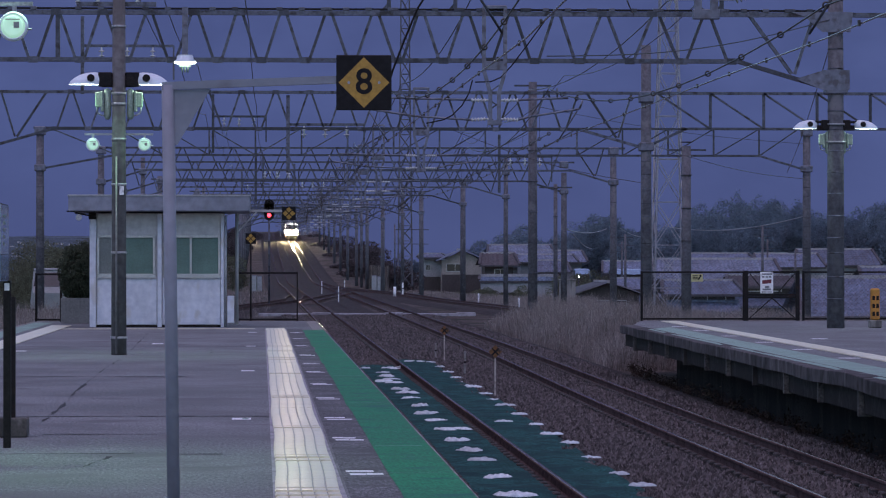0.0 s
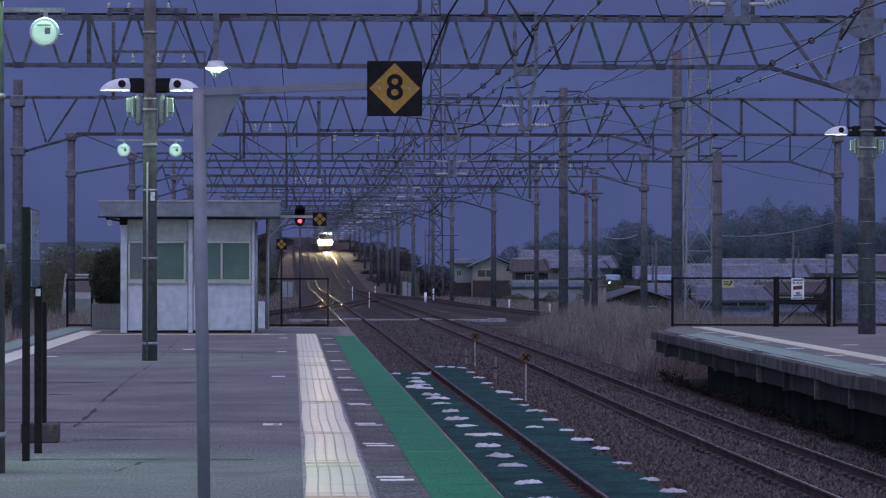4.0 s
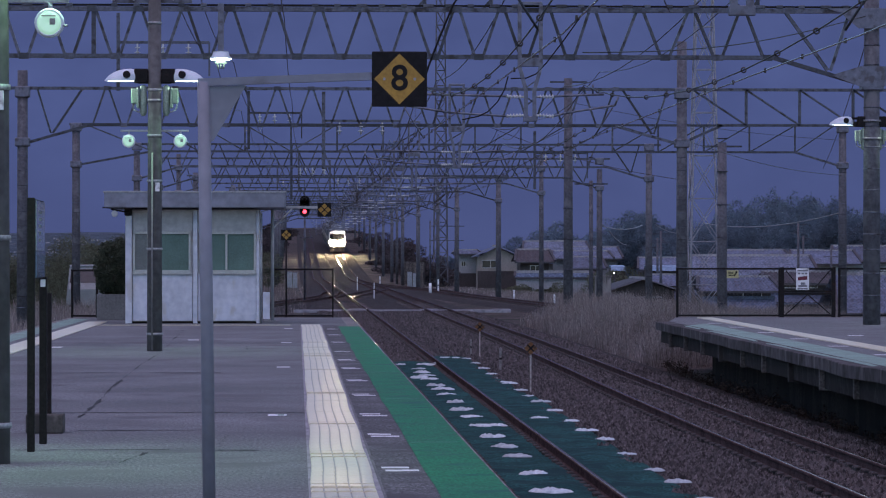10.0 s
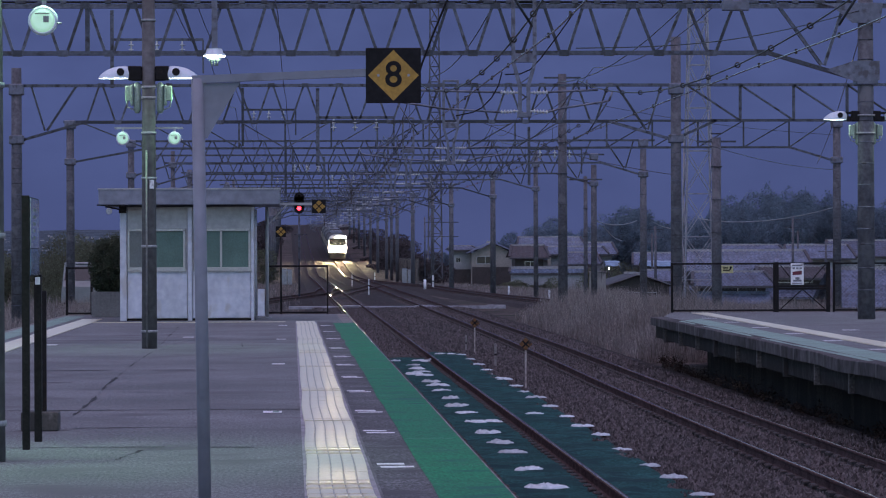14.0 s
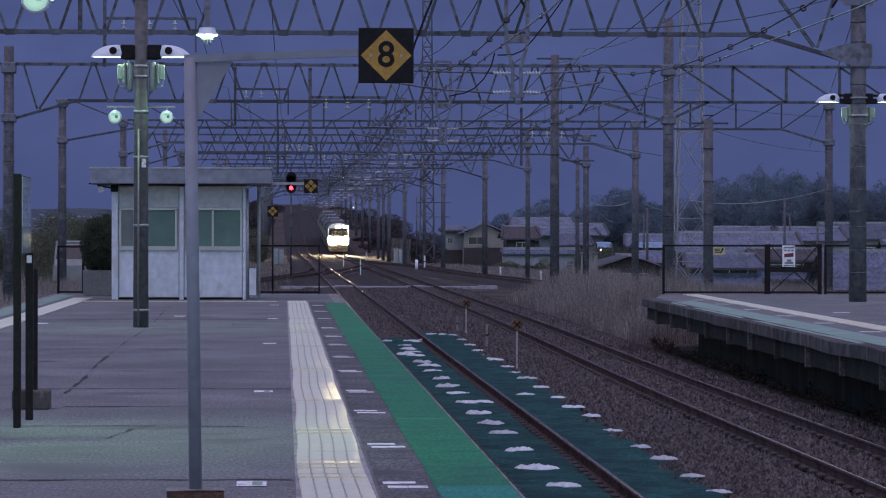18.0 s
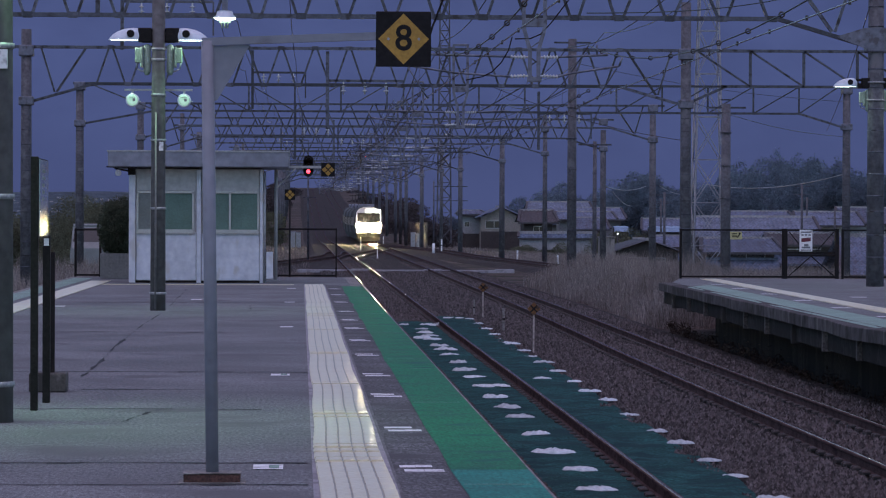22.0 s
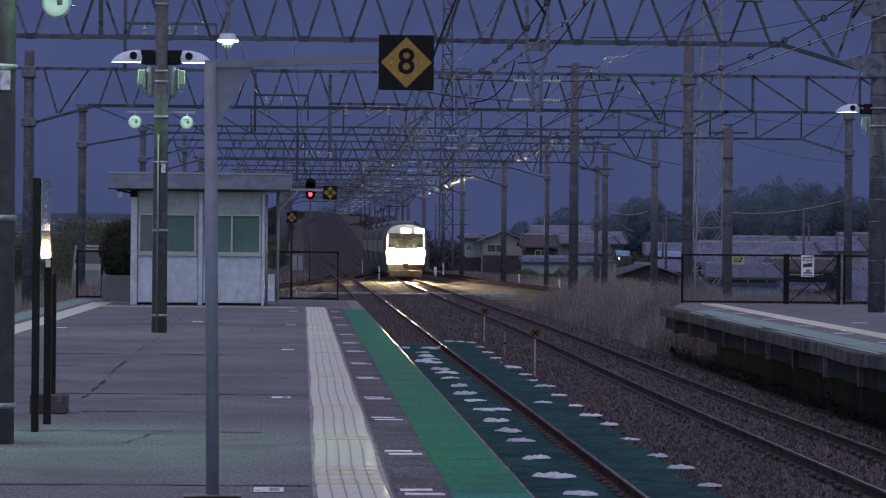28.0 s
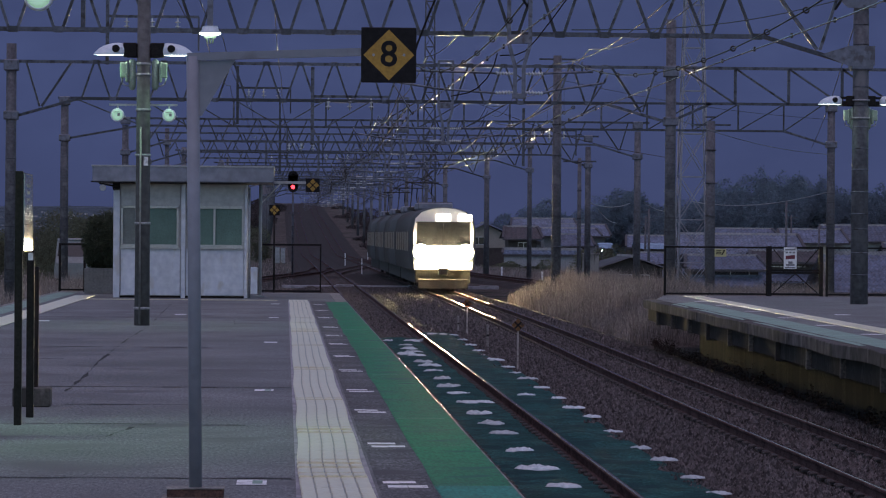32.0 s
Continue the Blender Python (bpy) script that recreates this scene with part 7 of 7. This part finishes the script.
# ---- woods, reeds and scrub ----
def woodland(name, label, trees, leaf, per, seed, mat=WOODS):
    rnd = random.Random(seed)
    v, f = [], []
    for x, y, z, h, w in trees:
        for k in range(rnd.randint(3, 5)):
            cx, cz = x + rnd.uniform(-0.5, 0.5) * w, z + h * rnd.uniform(0.35, 0.8)
            leaves(v, f, cx, y + rnd.uniform(-1, 1) * w * 0.4, cz, w * rnd.uniform(0.3, 0.5), w * 0.4, h * rnd.uniform(0.15, 0.3), per, leaf, rnd, 0.72)
        leaves(v, f, x, y, z + h * 0.3, w * 0.55, w * 0.5, h * 0.4, per, leaf * 1.3, rnd, 0.7)
    ob = leaf_object(name, v, f, mat)
    tagged(ob, label, "trees", kind="stuff")


rnd = random.Random(31)
trees = []
for k in range(120):
    px = 985 + 620 * k / 119 + rnd.uniform(-6, 6)
    d = rnd.uniform(600, 700)
    top = line_at([(985, 425), (1030, 400), (1075, 375), (1130, 405), (1190, 395), (1240, 362), (1330, 350), (1400, 352), (1470, 375), (1530, 380), (1568, 352), (1640, 350)], px)
    h = (464 - top + rnd.uniform(-14, 8)) * d / 6000 + 4.9
    trees.append(((px - 463) * d / 6000, d, -3.4, h, rnd.uniform(4, 7)))
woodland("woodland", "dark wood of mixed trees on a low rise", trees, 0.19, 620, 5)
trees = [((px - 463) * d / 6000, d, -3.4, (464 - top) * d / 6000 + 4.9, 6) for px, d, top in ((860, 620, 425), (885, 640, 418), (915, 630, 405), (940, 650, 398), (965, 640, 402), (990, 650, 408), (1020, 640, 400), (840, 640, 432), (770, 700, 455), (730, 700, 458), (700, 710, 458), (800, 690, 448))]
woodland("woodland", "distant trees behind the houses, haze in their leaf colour", trees, 0.17, 620, 6)
trees = [((px - 463) * d / 6000, d, -2.6, (464 - top) * d / 6000 + 4.0, w) for px, d, top, w in ((20, 250, 440, 4), (95, 215, 430, 4), (115, 222, 425, 4.2), (140, 228, 430, 4), (55, 245, 438, 4), (-40, 180, 436, 3), (-5, 200, 440, 3), (430, 330, 452, 3), (100, 230, 420, 4), (45, 240, 425, 4), (150, 240, 425, 4), (-60, 240, 430, 4))]
woodland("thicket", "dark leafy thicket beyond the platform end", trees, 0.055, 1600, 7, THICKET)
rnd = random.Random(21)
trees = [(23.6 + 4.6 * k / 7, 362 + rnd.uniform(-4, 4), -3.4, rnd.uniform(1.9, 2.5), rnd.uniform(1.2, 2.0)) for k in range(8)]
trees += [(28.9, 331, -3.4, 3.6, 2.0), (30.0, 335, -3.4, 2.7, 2.0), (33.8, 350, -3.4, 4.5, 2.6), (35.6, 352, -3.4, 4.0, 2.2), (21.5, 366, -3.4, 2.2, 1.6), (45.0, 352, -3.4, 4.2, 2.2)]
woodland("garden_bushes", "olive green bushes in front of the houses", trees, 0.07, 500, 22, THICKET)
rnd = random.Random(9)
trees = [(13.0 + rnd.uniform(0, 4.5), d, rise(d) - 2.0, rnd.uniform(2.6, 4.4), rnd.uniform(3, 5)) for d in range(392, 600, 13)]
for k in range(26):
    d = rnd.uniform(430, 720)
    trees.append((-3.5 - rnd.uniform(0, 10) if k % 3 else 12 + rnd.uniform(0, 6), d, rise(d) - 2.2, rnd.uniform(2.2, 4.0) if k % 3 else 1.6, rnd.uniform(3, 5)))
woodland("lineside_scrub", "dark scrub on the climbing embankment", trees, 0.12, 500, 8, SCRUB)


def reeds(name, n, seed, region, hmin, hmax, label):
    rnd = random.Random(seed)
    v, f = [], []
    while len(f) < n:
        x, y = rnd.uniform(region[0], region[1]), rnd.uniform(region[2], region[3])
        lo = region[0] if region[0] < 0 else line_at(TRACK_PASS, y) + 2.3 if y < 140 else line_at(TRACK_FAR, y) + 2.2
        if x < lo or (x > 8.3 and y < 86.5 and region[0] > 0):
            continue
        den = 0.5 + 0.7 * noise.noise((x * 0.5, y * 0.25, seed))
        if rnd.random() > den:
            continue
        h = rnd.uniform(hmin, hmax) * (0.75 + 0.5 * noise.noise((x * 0.3, y * 0.2, 2)) + 0.1) * min(1, 0.35 + (x - lo) * 0.35 if region[0] > 0 else 1) * (0.62 if x > 12.2 else 1.0)
        z = ground_z(x, y) - 0.02
        a = rnd.uniform(0, 6.28)
        w = rnd.uniform(0.004, 0.011)
        lean = Vector((rnd.gauss(0, 0.16), rnd.gauss(0, 0.16), 0)) * h
        c, s = math.cos(a) * w, math.sin(a) * w
        i = len(v)
        mid = Vector((x, y, z + h * 0.6)) + lean * 0.35
        tip = Vector((x, y, z + h)) + lean
        v += [Vector((x - c, y - s, z)), Vector((x + c, y + s, z)), mid + Vector((c, s, 0)) * 0.9, mid - Vector((c, s, 0)) * 0.9, tip]
        f += [(i, i + 1, i + 2, i + 3), (i + 3, i + 2, i + 4)]
    tagged(leaf_object(name, v, f, REED), label, "reeds", kind="stuff")


reeds("dry_reeds", 120000, 1, (8.3, 21.5, 87, 140), 0.9, 1.9, "dry brown winter reeds beside the track")
reeds("dry_reeds", 26000, 2, (9.5, 24.0, 140, 240), 0.6, 1.3, "dry brown winter reeds beside the track")
reeds("dry_grass", 30000, 4, (9.0, 22.0, 110, 330), 0.12, 0.4, "sparse dry grass beside the side track")
reeds("dry_grass", 14000, 5, (-12.0, 0.5, 110, 330), 0.15, 0.6, "sparse dry grass beyond the platform end")
reeds("dry_reeds", 24000, 3, (-13, -7.6, 88, 150), 0.6, 1.3, "dry brown grass beyond the platform end")

# pale buildings far off on a hillside
bm = bm_new()
rows = [[bm.verts.new((-900 + 60 * i, y, -3.4 + max(0, (y - 1450) / 550 * 17) * (1 + 0.2 * noise.noise((i * 0.8, y * 0.01, 0))))) for i in range(15)] for y in (1440, 1550, 1650, 1750, 1850, 1950, 2050)]
for p, q in zip(rows, rows[1:]):
    for i in range(14):
        bm.faces.new((p[i], p[i + 1], q[i + 1], q[i]))
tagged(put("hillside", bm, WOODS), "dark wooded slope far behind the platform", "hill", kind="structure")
rnd = random.Random(55)
bm = bm_new()
for _ in range(170):
    y = rnd.uniform(1620, 1980)
    x = (rnd.uniform(-120, 160) - 463) * y / 6000
    z = -3.4 + (y - 1450) / 550 * 17
    w, h = rnd.uniform(0.2, 0.7), rnd.uniform(0.2, 0.6)
    box(bm, x - w, x + w, y - 3, y + 3, z - 2, z + h)
tagged(put("hillside_town", bm, WALL_CREAM), "tiny pale buildings on a far hillside", "buildings", kind="stuff")

# dead weeds against the foot of the opposite platform
WEED = material("dead_brown_weed", (0.045, 0.034, 0.027), 0.9, scale=0.6, vary=0.4, fine=8, bump=0.0, island=0.5, spec=0.1)
rnd = random.Random(63)
v, f = [], []
for _ in range(170):
    u = rnd.uniform(0, 80) if rnd.random() < 0.5 else rnd.uniform(35, 80)
    y = 3 + u
    x = 7.87 + 0.0205 * (y - 47) + rnd.uniform(0.25, 0.62)
    leaves(v, f, x, y, -1.24 + rnd.uniform(0, 0.2), 0.16, 0.5, rnd.uniform(0.05, 0.3), 50, 0.022, rnd, 0.1)
tagged(leaf_object("weeds", v, f, WEED), "dead brown weeds against the platform wall", "weeds", kind="stuff")

# ---- ballast stones lying proud of the bed ----
rnd = random.Random(77)
v, f = [], []
for _ in range(105000):
    y = 30 + 140 * rnd.random() ** 1.6
    zone = rnd.random()
    xm, xp = line_at(TRACK_MAIN, y), line_at(TRACK_PASS, y)
    if y > 88 and zone < 0.3:
        x = xm + rnd.choice((rnd.uniform(-0.46, 0.46), rnd.uniform(0.68, 1.9), rnd.uniform(-1.9, -0.68)))
    elif zone < 0.55:
        x = rnd.uniform(xm + 1.35, xp - 0.7)
    elif zone < 0.75:
        x = rnd.uniform(xp - 0.45, xp + 0.45)
    else:
        x = rnd.uniform(xp + 0.7, xp + 2.2)
    z = -1.155 + (0.004 if abs(x - xp) < 0.5 else 0) - max(0, x - xp - 1.6) * 0.25 + 0.04 * noise.noise((x * 2, y * 1.1, 3))
    s = rnd.uniform(0.02, 0.05)
    i = len(v)
    a = rnd.uniform(0, 6.28)
    ring = [Vector((x + s * rnd.uniform(0.7, 1.2) * math.cos(a + k * 1.571), y + s * rnd.uniform(0.7, 1.2) * math.sin(a + k * 1.571), z + s * rnd.uniform(-0.1, 0.35))) for k in range(4)]
    v += ring + [Vector((x + rnd.uniform(-0.3, 0.3) * s, y + rnd.uniform(-0.3, 0.3) * s, z + s * rnd.uniform(1.0, 1.8))), Vector((x, y, z - s * 0.6))]
    for k in range(4):
        f += [(i + k, i + (k + 1) % 4, i + 4), (i + (k + 1) % 4, i + k, i + 5)]
tagged(leaf_object("ballast_stones", v, f, STONE), "loose brown and grey ballast stones", "ballast", kind="stuff")

motions()
